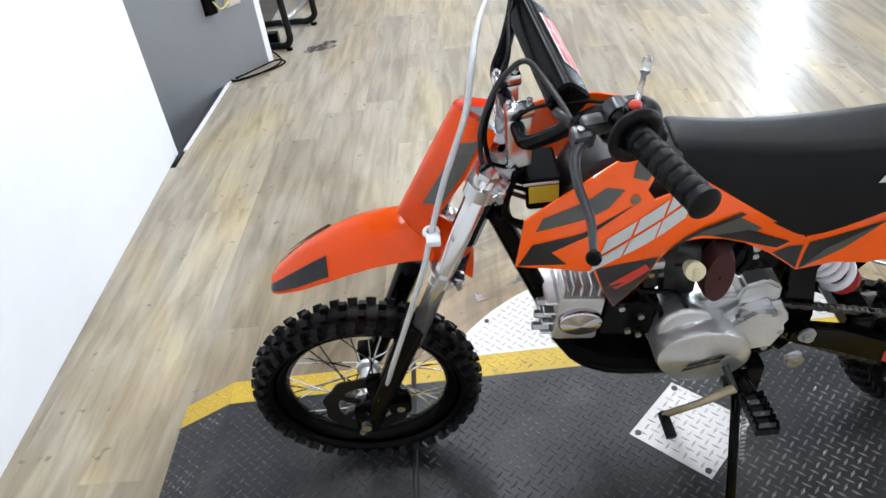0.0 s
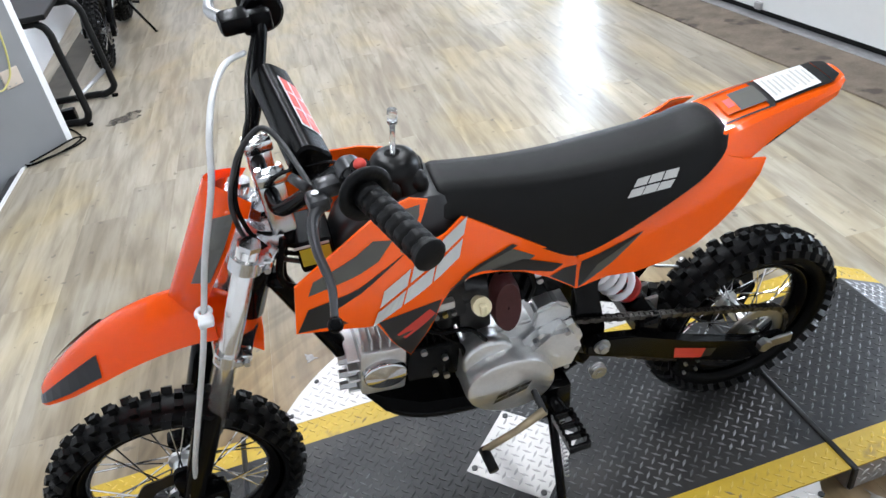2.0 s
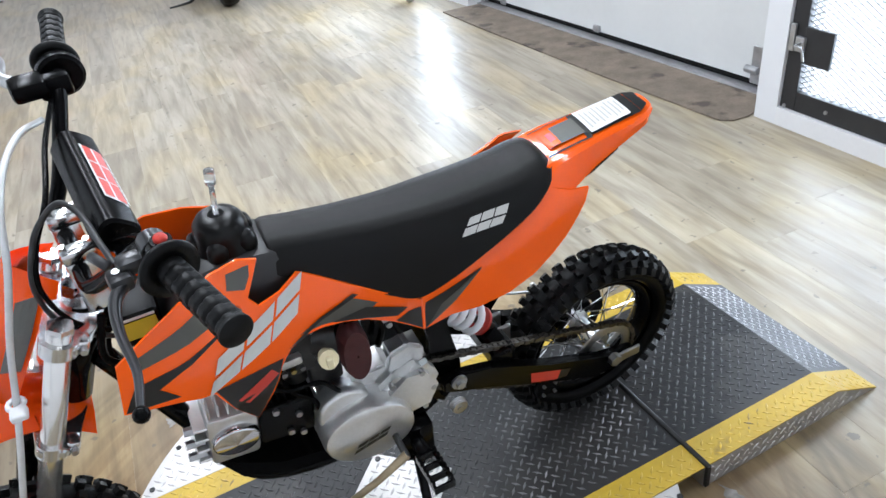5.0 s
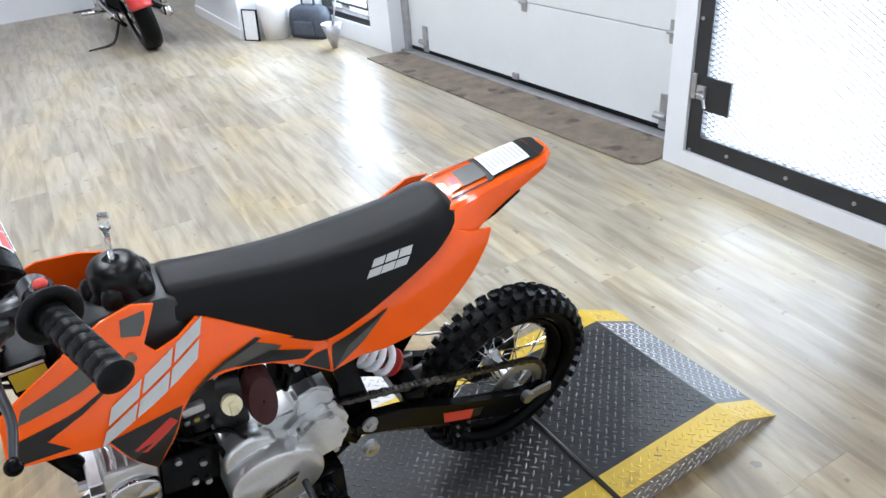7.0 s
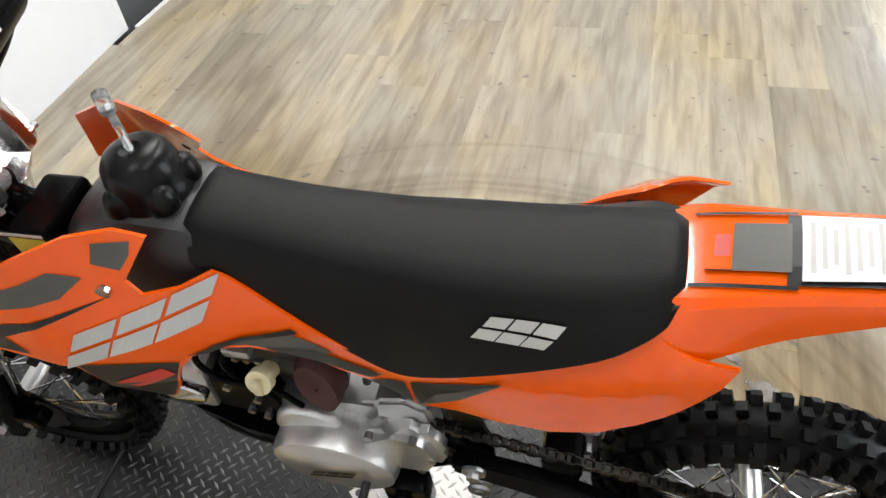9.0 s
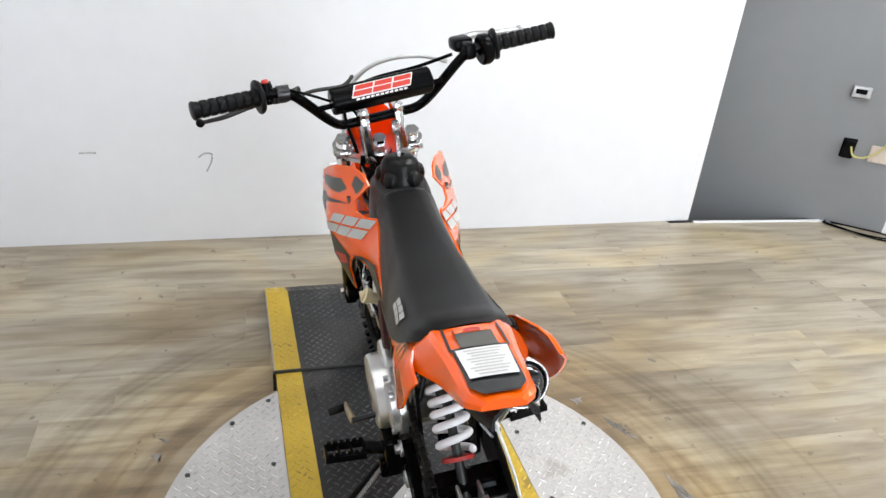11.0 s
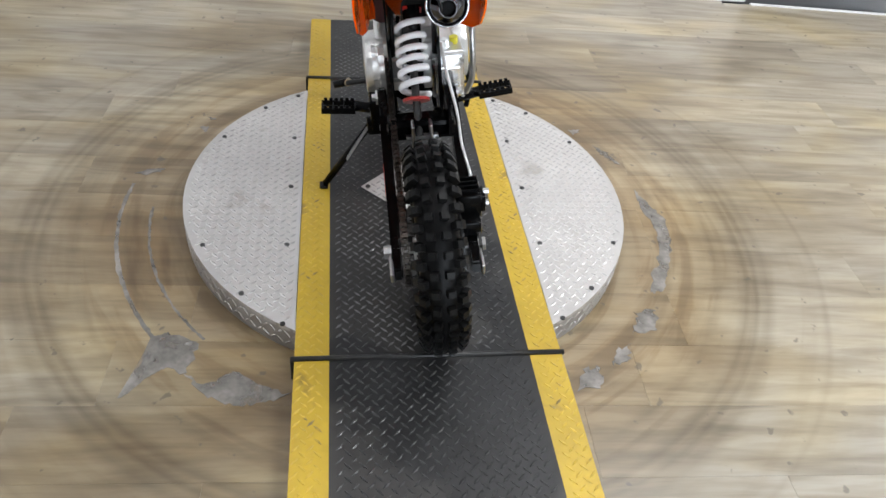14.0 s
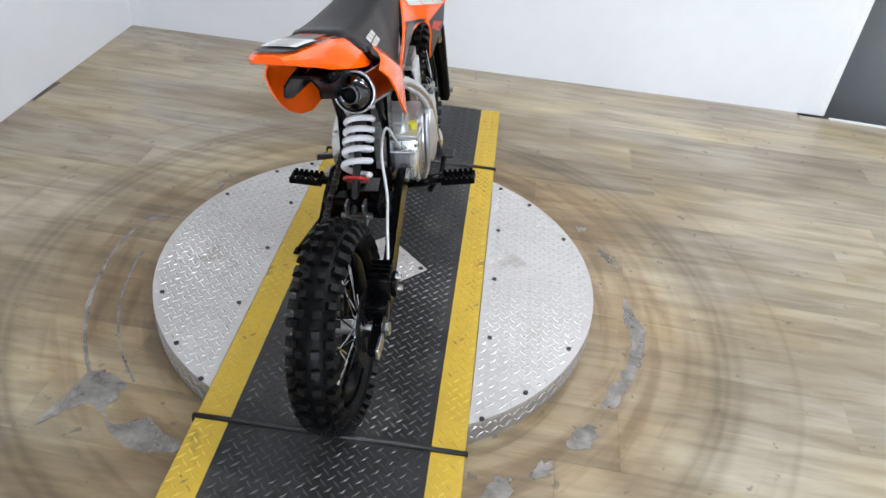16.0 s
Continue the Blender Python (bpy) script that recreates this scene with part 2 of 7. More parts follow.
def prism(outline, z0, z1):
    """A block over an outline in x and y."""
    bm = bmesh.new()
    low = [bm.verts.new((x, y, z0)) for x, y in outline]
    high = [bm.verts.new((x, y, z1)) for x, y in outline]
    bm.faces.new(low[::-1])
    bm.faces.new(high)
    n = len(outline)
    for k in range(n):
        bm.faces.new((low[k], low[(k + 1) % n], high[(k + 1) % n], high[k]))
    return bm


def wall_between(name, a, b, thick, z0, z1, material, label, kind="structure"):
    """A wall from a to b (x, y); its thickness lies on the left of the way from a to b."""
    a, b = Vector((a[0], a[1])), Vector((b[0], b[1]))
    d = (b - a).normalized()
    n = Vector((-d.y, d.x)) * thick
    return tagged(part(name, prism([a, b, b + n, a + n], z0, z1), material), label, "wall", kind=kind)


def along(a, b, y):
    """x on the line from a to b at a given y."""
    return a[0] + (b[0] - a[0]) * (y - a[1]) / (b[1] - a[1])


EAST = 2.15
GARAGE_A, GARAGE_B = (2.15, 1.03), (2.106, 3.56)     # the two posts beside the garage door
PART_A, PART_B = (-2.61, 1.325), (-1.44, 2.835)       # the slanted partition beside the stair
wall_between("wall_west", (-1.742, -1.60), (-1.703, 1.796), 0.14, 0.0, CEILING, WHITE_WALL, "smooth white painted wall with faint scuffs")
jamb = wall_between("trim", (-1.702, 1.796), (-1.701, 1.829), 0.16, 0.0, CEILING, WHITE_TRIM, "white painted door jamb trim")
wall_between("wall_south", (-1.95, -1.545), (EAST + 0.3, -1.545), -0.12, 0.0, CEILING, WHITE_WALL, "plain white painted wall")
wall_between("wall_partition", PART_A, (-1.442, 2.820), 0.075, -1.4, CEILING, GREY_WALL, "grey painted partition wall beside a stairwell")
wall_between("trim", (-1.442, 2.820), (-1.420, 2.848), 0.078, 0.0, CEILING, WHITE_TRIM, "white end trim of a partition wall")
# stairwell below the opening
wall_between("wall_stairwell", (-1.76, 1.712), (-2.77, 1.27), 0.06, -1.4, CEILING, GREY_WALL, "grey stairwell wall in shade")
# floor and riser carry the stairwell's shade in their colour
tagged(part("floor_stairwell", box((-3.2, 1.0, -1.45), (-1.4, 2.9, -1.38)), STAIR_SHADE), "floor at the foot of a stairwell, shade painted in as near-black", "floor", kind="structure")
tagged(part("stair_riser", prism([(-1.712, 1.73), (-1.680, 1.85), (-1.640, 2.61), (-1.668, 2.63)], -1.4, -0.004), STAIR_SHADE), "riser below the top of a stair, shade painted in as near-black", "stair", kind="structure")
tagged(part("threshold", prism([(-1.680, 1.845), (-1.663, 1.845), (-1.610, 2.60), (-1.627, 2.60)], -0.02, 0.006), WHITE_TRIM), "white painted threshold strip at a stair", "threshold", kind="structure")
wall_between("wall_west", (-1.785, 3.05), (-1.755, 7.5), 0.12, 0.0, CEILING, WHITE_WALL, "white painted wall behind parked bikes")
# door side
wall_between("wall_east", (EAST, -1.70), (EAST, -0.055), -0.16, 0.0, CEILING, WHITE_WALL, "white painted wall beside a glazed door")
wall_between("wall_east", (EAST, 0.92), GARAGE_A, -0.20, 0.0, CEILING, WHITE_WALL, "white painted post between door and garage door")
wall_between("wall_east", (EAST, -0.055), (EAST, 0.92), -0.16, 2.12, CEILING, WHITE_WALL, "white painted wall over a door")
tagged(part("door_sill", box((EAST, -0.055, 0.0), (EAST + 0.16, 0.92, 0.078)), WHITE_TRIM), "white scuffed sill under a glazed door", "sill", kind="structure")
wall_between("wall_garage", (EAST + 0.005, 1.03), (GARAGE_B[0] + 0.005, 3.56), -0.16, 2.35, CEILING, WHITE_WALL, "white painted wall over a garage door")
wall_between("wall_east", GARAGE_B, (2.085, 3.83), -0.26, 0.0, CEILING, WHITE_WALL, "white painted post beside a garage door")
wall_between("wall_east", (2.085, 3.83), (2.03, 4.62), -0.2, 0.0, 0.14, WHITE_WALL, "white painted wall under a window")
wall_between("wall_east", (2.085, 3.83), (2.03, 4.62), -0.2, 2.1, CEILING, WHITE_WALL, "white painted wall over a window")
wall_between("wall_east", (2.03, 4.62), (1.88, 7.5), -0.2, 0.0, CEILING, WHITE_WALL, "white painted wall")
wall_between("wall_north", (2.6, 7.5), (-4.2, 7.5), -0.12, 0.0, CEILING, WHITE_WALL, "white painted far wall")
wall_between("wall_far_west", (-4.0, 7.6), (-4.0, -1.7), -0.12, 0.0, CEILING, WHITE_WALL, "white painted far side wall")
wall_between("wall_hidden", (-4.1, 1.17), (-2.56, 1.33), -0.1, 0.0, CEILING, WHITE_WALL, "white painted wall behind a partition")
tagged(part("ceiling", box((-4.2, -1.8, CEILING), (2.7, 7.7, CEILING + 0.1)), CEILING_PAINT), "plain grey ceiling above the showroom", "ceiling", kind="structure")


def floor_material():
    """Greyed oak vinyl: board by board tone, long grain, and rubbed rings round the turntable."""
    m, t, bsdf, link = nodes_of("oak_vinyl_plank")
    add = t.nodes.new
    coord, info, geo = add("ShaderNodeTexCoord"), add("ShaderNodeObjectInfo"), add("ShaderNodeNewGeometry")
    shift = add("ShaderNodeVectorMath")
    shift.operation = "MULTIPLY_ADD"
    link(info.outputs["Random"], shift.inputs[0])
    shift.inputs[1].default_value = (17.0, 31.0, 5.0)
    link(coord.outputs["Object"], shift.inputs[2])

    def grain(scale, detail, stretch, distort=0.0, own=True):
        mp, n = add("ShaderNodeMapping"), add("ShaderNodeTexNoise")
        mp.inputs["Scale"].default_value = stretch
        link(shift.outputs[0] if own else geo.outputs["Position"], mp.inputs["Vector"])
        link(mp.outputs[0], n.inputs["Vector"])
        n.inputs["Scale"].default_value, n.inputs["Detail"].default_value, n.inputs["Distortion"].default_value = scale, detail, distort
        return n.outputs["Fac"]

    fine, broad, cloud = grain(9.0, 6.0, (9, 0.9, 1), 0.5), grain(3.0, 7.0, (7.5, 0.85, 1), 0.5), grain(1.7, 3.0, (1.8, 1, 1), 0.5, False)

    def ramp(fac, *stops):
        r = add("ShaderNodeValToRGB")
        while len(r.color_ramp.elements) < len(stops):
            r.color_ramp.elements.new(0.5)
        for e, (p, c) in zip(r.color_ramp.elements, stops):
            e.position, e.color = p, (*c, 1)
        link(fac, r.inputs["Fac"])
        return r.outputs["Color"]

    def mix(kind, fac, a, b):
        n = add("ShaderNodeMix")
        n.data_type, n.blend_type = "RGBA", kind
        if isinstance(fac, float):
            n.inputs["Factor"].default_value = fac
        else:
            link(fac, n.inputs["Factor"])
        link(a, n.inputs["A"])
        link(b, n.inputs["B"])
        return n.outputs["Result"]

    base = ramp(broad, (0.27, (0.250, 0.218, 0.168)), (0.42, (0.325, 0.286, 0.222)), (0.55, (0.402, 0.360, 0.286)), (0.74, (0.468, 0.428, 0.350)))
    lines = ramp(fine, (0.32, (0.88, 0.87, 0.85)), (0.54, (1, 1, 1)))
    board = ramp(info.outputs["Random"], (0.0, (0.83, 0.82, 0.81)), (0.5, (1.0, 1.0, 1.0)), (1.0, (1.09, 1.06, 0.98)))
    yellow = ramp(cloud, (0.48, (1, 1, 1)), (0.72, (1.08, 1.005, 0.79)))
    tone = mix("MULTIPLY", 0.8, base, lines)
    tone = mix("MULTIPLY", 1.0, tone, board)
    tone = mix("MULTIPLY", 1.0, tone, yellow)
    # old brown traffic grime in large uneven patches
    grime = add("ShaderNodeTexNoise")
    grime.inputs["Scale"].default_value, grime.inputs["Detail"].default_value, grime.inputs["Distortion"].default_value = 1.3, 5.0, 0.6
    stretch = add("ShaderNodeMapping")
    stretch.inputs["Scale"].default_value = (1.6, 0.8, 1)
    link(geo.outputs["Position"], stretch.inputs["Vector"])
    link(stretch.outputs[0], grime.inputs["Vector"])
    worn = ramp(grime.outputs["Fac"], (0.42, (1.03, 1.02, 1.0)), (0.53, (0.82, 0.76, 0.67)), (0.64, (0.58, 0.50, 0.40)))
    sub0, far0, near = add("ShaderNodeVectorMath"), add("ShaderNodeVectorMath"), add("ShaderNodeMapRange")
    sub0.operation, far0.operation = "SUBTRACT", "LENGTH"
    link(geo.outputs["Position"], sub0.inputs[0])
    sub0.inputs[1].default_value = (HUB, -0.2, 0)
    link(sub0.outputs[0], far0.inputs[0])
    link(far0.outputs["Value"], near.inputs["Value"])
    near.inputs["From Min"].default_value, near.inputs["From Max"].default_value = 1.0, 2.4
    near.inputs["To Min"].default_value, near.inputs["To Max"].default_value = 1.0, 0.25
    tone = mix("MULTIPLY", near.outputs[0], tone, worn)
    # rings rubbed into the floor by whatever turned here
    sub, length, wob = add("ShaderNodeVectorMath"), add("ShaderNodeVectorMath"), add("ShaderNodeTexNoise")
    sub.operation, length.operation = "SUBTRACT", "LENGTH"
    link(geo.outputs["Position"], sub.inputs[0])
    sub.inputs[1].default_value = (HUB, 0, 0)
    link(sub.outputs[0], length.inputs[0])
    wob.inputs["Scale"].default_value, wob.inputs["Detail"].default_value = 3.2, 4.0
    link(geo.outputs["Position"], wob.inputs["Vector"])
    far = add("ShaderNodeMath")
    far.operation = "MULTIPLY_ADD"
    far.inputs[1].default_value = 0.02
    link(wob.outputs["Fac"], far.inputs[0])
    link(length.outputs["Value"], far.inputs[2])
    scaled = add("ShaderNodeMapRange")
    scaled.inputs["From Min"].default_value, scaled.inputs["From Max"].default_value = 0.60, 1.40
    link(far.outputs[0], scaled.inputs["Value"])
    n0, n1 = (0, 0, 0), (1, 1, 1)
    g = lambda v: (v, v, v)
    # radius 0.6 to 1.4 m: film edge, faint lines, the broad outer track, a last thin line
    rings = ramp(scaled.outputs[0], (0.0, g(0.22)), (0.10, g(0.30)), (0.135, g(0.18)), (0.225, g(0.40)), (0.245, g(0.10)), (0.36, g(0.10)), (0.385, g(0.30)), (0.41, g(0.12)), (0.455, g(0.16)), (0.485, g(0.62)), (0.50, g(0.34)), (0.52, g(0.66)), (0.535, g(0.38)), (0.56, g(0.50)), (0.59, g(0.12)), (0.735, g(0.08)), (0.75, g(0.26)), (0.765, g(0.06)), (1.0, n0))
    # an amber cast where the old protective film yellowed
    amber = ramp(scaled.outputs[0], (0.0, (0.86, 0.78, 0.62)), (0.12, (1.0, 0.84, 0.60)), (0.30, (1.02, 0.90, 0.68)), (0.42, (0.98, 0.92, 0.78)), (0.60, (1, 1, 1)))
    tone = mix("MULTIPLY", 0.65, tone, amber)
    patchy = ramp(wob.outputs["Fac"], (0.28, g(0.55)), (0.62, n1))
    amount = add("ShaderNodeMath")
    amount.operation = "MULTIPLY"
    link(rings, amount.inputs[0])
    link(patchy, amount.inputs[1])
    half = add("ShaderNodeMath")
    half.operation = "MULTIPLY"
    half.inputs[1].default_value = 0.9
    link(amount.outputs[0], half.inputs[0])
    dirt = add("ShaderNodeRGB")
    dirt.outputs[0].default_value = (0.30, 0.27, 0.235, 1)
    tone = mix("MULTIPLY", half.outputs[0], tone, dirt.outputs[0])
    # concentric brown scuffs in the swept ring close to the turntable
    unit, parts, merge, turn = add("ShaderNodeVectorMath"), add("ShaderNodeSeparateXYZ"), add("ShaderNodeCombineXYZ"), add("ShaderNodeMath")
    unit.operation, turn.operation = "NORMALIZE", "MULTIPLY"
    link(sub.outputs[0], unit.inputs[0])
    link(unit.outputs[0], parts.inputs[0])
    link(length.outputs["Value"], turn.inputs[0])
    turn.inputs[1].default_value = 9.0
    link(parts.outputs["X"], merge.inputs["X"])
    link(parts.outputs["Y"], merge.inputs["Y"])
    link(turn.outputs[0], merge.inputs["Z"])
    arcs = add("ShaderNodeTexNoise")
    arcs.inputs["Scale"].default_value, arcs.inputs["Detail"].default_value, arcs.inputs["Distortion"].default_value = 2.1, 6.0, 0.5
    link(merge.outputs[0], arcs.inputs["Vector"])
    brown = ramp(arcs.outputs["Fac"], (0.38, (1.10, 1.09, 1.07)), (0.49, (1.0, 0.98, 0.94)), (0.56, (0.80, 0.72, 0.61)), (0.65, (0.58, 0.50, 0.41)))
    swept = ramp(scaled.outputs[0], (0.0, g(0.80)), (0.30, g(0.66)), (0.42, g(0.34)), (0.62, g(0.20)), (0.80, g(0.10)), (1.0, n0))
    tone = mix("MULTIPLY", swept, tone, brown)
    # dark specks, thicker near the west wall
    speck = add("ShaderNodeTexNoise")
    speck.inputs["Scale"].default_value, speck.inputs["Detail"].default_value = 20.0, 4.0
    link(geo.outputs["Position"], speck.inputs["Vector"])
    spots = ramp(speck.outputs["Fac"], (0.668, n0), (0.70, n1))
    dark = add("ShaderNodeRGB")
    dark.outputs[0].default_value = (0.10, 0.085, 0.07, 1)
    few = add("ShaderNodeMath")
    few.operation = "MULTIPLY"
    few.inputs[1].default_value = 0.6
    link(spots, few.inputs[0])
    tone = mix("MIX", few.outputs[0], tone, dark.outputs[0])
    link(tone, bsdf.inputs["Base Color"])
    gloss = add("ShaderNodeMapRange")
    gloss.inputs["To Min"].default_value, gloss.inputs["To Max"].default_value = 0.24, 0.40
    link(fine, gloss.inputs["Value"])
    link(gloss.outputs[0], bsdf.inputs["Roughness"])
    relief = add("ShaderNodeBump")
    relief.inputs["Strength"].default_value, relief.inputs["Distance"].default_value = 0.10, 0.001
    link(fine, relief.inputs["Height"])
    link(relief.outputs[0], bsdf.inputs["Normal"])
    return m


OAK = floor_material()
SUBFLOOR = surface("dark_subfloor", (0.10, 0.09, 0.075), 0.8, spread=0.2, scale=8)
floor = tagged(part("floor", prism([(-1.82, -1.7), (2.7, -1.7), (2.7, 7.6), (-4.1, 7.6), (-4.1, 1.27), (-2.67, 1.27), (-1.63, 2.60), (-1.678, 1.85)], -0.12, -0.004), SUBFLOOR),
               "worn grey-brown oak-look vinyl plank floor", "floor", kind="structure")

# ---- turntable and ramp ----
PLATE_BLACK = surface("black_painted_tread_plate", (0.019, 0.019, 0.0195), 0.38, metal=0.1, spread=0.5, scale=5, spec=0.32, bump=0.1, bump_scale=80, fleck=((0.042, 0.040, 0.038), 3.2, 0.54))
PLATE_BLACK_TOP = surface("worn_black_tread", (0.050, 0.050, 0.050), 0.30, metal=0.4, spread=0.5, scale=7, fleck=((0.15, 0.15, 0.15), 6.0, 0.56))
PLATE_YELLOW = surface("yellow_painted_tread_plate", (0.52, 0.345, 0.022), 0.42, spread=0.14, scale=6, bump=0.1, bump_scale=80, fleck=((0.30, 0.20, 0.03), 9.0, 0.64))
PLATE_YELLOW_TOP = surface("worn_yellow_tread", (0.56, 0.38, 0.04), 0.38, spread=0.3, scale=9, fleck=((0.22, 0.16, 0.05), 14.0, 0.60))
PLATE_BARE = surface("bare_aluminium_tread_plate", (0.52, 0.50, 0.48), 0.38, metal=0.35, spread=0.10, scale=6, bump=0.1, bump_scale=120, fleck=((0.40, 0.37, 0.34), 7.0, 0.66))
PLATE_BARE_TOP = surface("polished_tread", (0.74, 0.715, 0.69), 0.26, metal=0.5, spread=0.12, scale=9)
PLATE_SIDE = surface("dull_aluminium_edge", (0.40, 0.39, 0.38), 0.42, metal=0.7, spread=0.15, scale=8)


def treads(centres, length=0.0240, width=0.0068, height=0.0015):
    """Raised lozenges; each centre is a place, a turn in radians, and the plane's two axes."""
    bm = bmesh.new()
    for c, a, u, v in centres:
        d, s, up = u * math.cos(a) + v * math.sin(a), v * math.cos(a) - u * math.sin(a), u.cross(v)
        low = [bm.verts.new(c + p) for p in (d * length / 2, s * width / 2, -d * length / 2, -s * width / 2)]
        top = [bm.verts.new(c + up * height + p) for p in (d * length * 0.3, -d * length * 0.3)]
        bm.faces.new((low[0], low[1], top[0]))
        bm.faces.new((low[1], low[2], top[1], top[0]))
        bm.faces.new((low[2], low[3], top[1]))
        bm.faces.new((low[3], low[0], top[0], top[1]))
    return bm


PITCH = 0.0205
UX, UY, UZ = Vector((1, 0, 0)), Vector((0, 1, 0)), Vector((0, 0, 1))


def tread_grid(u0, u1, v0, v1, keep, place, ua, va):
    out = []
    step = PITCH / math.sqrt(2)
    for i in range(math.floor(u0 / step), math.ceil(u1 / step) + 1):
        for j in range(math.floor(v0 / step / 2) - 1, math.ceil(v1 / step / 2) + 1):
            u, v = i * step, (2 * j + i % 2) * step
            if u0 + 0.008 < u < u1 - 0.008 and v0 + 0.008 < v < v1 - 0.008 and keep(u, v):
                out.append((place(u, v), math.radians(45 if i % 2 else -45), ua, va))
    return out


def deck_part(name, u0, u1, slope, mats, parent, v0=-0.3, v1=0.3, keep=lambda u, v: True, label=""):
    """A strip of deck between x = u0 and u1: flat, or sloping to the floor towards u1 when slope is set."""
    def height(u):
        return DECK if not slope else DECK * (1 - (u - slope[0]) / (slope[1] - slope[0])) + 0.003 * (u - slope[0]) / (slope[1] - slope[0])
    lo, hi = min(u0, u1), max(u0, u1)
    bm = bmesh.new()
    vs = [bm.verts.new((u, v, z)) for u, v, z in ((lo, v0, height(lo)), (hi, v0, height(hi)), (hi, v1, height(hi)), (lo, v1, height(lo)))]
    lows = [bm.verts.new(p.co - Vector((0, 0, 0.004))) for p in vs]
    bm.faces.new(vs)
    bm.faces.new(lows[::-1])
    for k in range(4):
        bm.faces.new((vs[k], lows[k], lows[(k + 1) % 4], vs[(k + 1) % 4]))
    skin = part(name, bm, mats[0], parent, label)
    du = Vector((hi - lo, 0, height(hi) - height(lo))).normalized()
    spots = tread_grid(lo, hi, v0, v1, keep, lambda u, v: Vector((u, v, height(u) + 0.0002)), du, UY)
    tagged(part("tread", treads(spots), mats[1], skin), kind="stuff")
    return skin


BLACK, YELLOW, BARE = (PLATE_BLACK, PLATE_BLACK_TOP), (PLATE_YELLOW, PLATE_YELLOW_TOP), (PLATE_BARE, PLATE_BARE_TOP)
SEAM_R, SEAM_F = 0.588, -0.662
BREAK_R, END_R, BREAK_F, END_F = 1.003, 1.158, -1.135, -1.285
STRIPE = 0.225
LIP = (surface("worn_lip_plate", (0.10, 0.10, 0.105), 0.45, metal=0.5, spread=0.4, scale=6), surface("worn_lip_tread", (0.42, 0.42, 0.43), 0.32, metal=0.8, spread=0.3, scale=9))
RIM = 0.618

turntable = thing("turntable", "round aluminium tread-plate turntable standing on the floor", "turntable")
part("rim", ring([(RIM, 0.0), (RIM, DECK - 0.003), (RIM - 0.05, DECK - 0.003), (RIM - 0.05, 0.0)], 96, Matrix.Translation((HUB, 0, 0))), PLATE_SIDE, turntable, "aluminium tread-plate rim")
bm = bmesh.new()
spots = []
for k in range(int(2 * math.pi * RIM / PITCH)):
    for j in (0, 1):
        a = k * PITCH / RIM
        n, d = Vector((math.cos(a), math.sin(a), 0)), Vector((-math.sin(a), math.cos(a), 0))
        spots.append((Vector((HUB, 0, 0.023 + 0.028 * j)) + n * (RIM + 0.0003), math.radians(45 if (k + j) % 2 else -45), d, UZ))
tagged(part("tread", treads(spots), PLATE_BARE_TOP, turntable), kind="stuff")
for sign, label in ((-1, "bare tread-plate wing of the turntable"), (1, "bare tread-plate wing of the turntable")):
    bm = bmesh.new()
    a0 = math.asin(0.302 / RIM)
    pts = [(HUB + RIM * math.cos(a), sign * RIM * math.sin(a)) for a in (a0 + (math.pi - 2 * a0) * k / 48 for k in range(49))]
    if sign < 0:
        pts = pts[::-1]
    bm = prism(pts, DECK - 0.012, DECK - 0.001)
    wing = part("wing_plate", bm, PLATE_BARE, turntable, label)
    inside = lambda u, v: (u - HUB) ** 2 + v * v < (RIM - 0.012) ** 2
    v0, v1 = (0.302, RIM) if sign > 0 else (-RIM, -0.302)
    spots = tread_grid(HUB - RIM, HUB + RIM, v0, v1, inside, lambda u, v: Vector((u, v, DECK - 0.0008)), UX, UY)
    tagged(part("tread", treads(spots), PLATE_BARE_TOP, wing), kind="stuff")
    for dx, y in ((0.247, 0.333), (0.247, 0.54), (0.52, 0.330), (-0.247, 0.333), (-0.247, 0.54), (-0.50, 0.330), (0.0, 0.333), (0.42, 0.43), (-0.42, 0.43)):
        screw = disc(0.0065, 0.003, Matrix.Translation((HUB + dx, sign * y, DECK + 0.0005)), 12)
        part("screw", screw, DARK_STEEL, wing)

ramp = thing("ramp", "black and yellow tread-plate ramp lying across the turntable", "ramp")
MIDDLE = 0.138
square = lambda u, v: abs(u - HUB) + abs(v) > MIDDLE + 0.012
for lo, hi, nm in ((SEAM_F, SEAM_R, "middle_deck"), (SEAM_R, BREAK_R, "rear_deck"), (BREAK_F, SEAM_F, "front_deck")):
    gap0, gap1 = (0.004 if lo in (SEAM_R, SEAM_F) else 0), (0.004 if hi in (SEAM_R, SEAM_F) else 0)
    deck_part(nm, lo + gap0, hi - gap1, None, BLACK, ramp, -STRIPE, STRIPE, square if nm == "middle_deck" else (lambda u, v: True), "worn black painted tread plate")
    for s0, s1 in ((-0.3, -STRIPE), (STRIPE, 0.3)):
        deck_part("edge_stripe", lo + gap0, hi - gap1, None, YELLOW, ramp, s0, s1, label="scuffed yellow painted edge stripe")
for b, e in ((BREAK_R, END_R), (BREAK_F, END_F)):
    deck_part("ramp_lip", b, e, (b, e), LIP, ramp, -STRIPE, STRIPE, label="bare sloping lip worn to metal") if b > 0 else deck_part("ramp_lip", b, e, (b, e), BLACK, ramp, -STRIPE, STRIPE, label="black sloping lip")
    for s0, s1 in ((-0.3, -STRIPE), (STRIPE, 0.3)):
        deck_part("edge_stripe", b, e, (b, e), YELLOW, ramp, s0, s1, label="yellow painted end of the edge stripe")
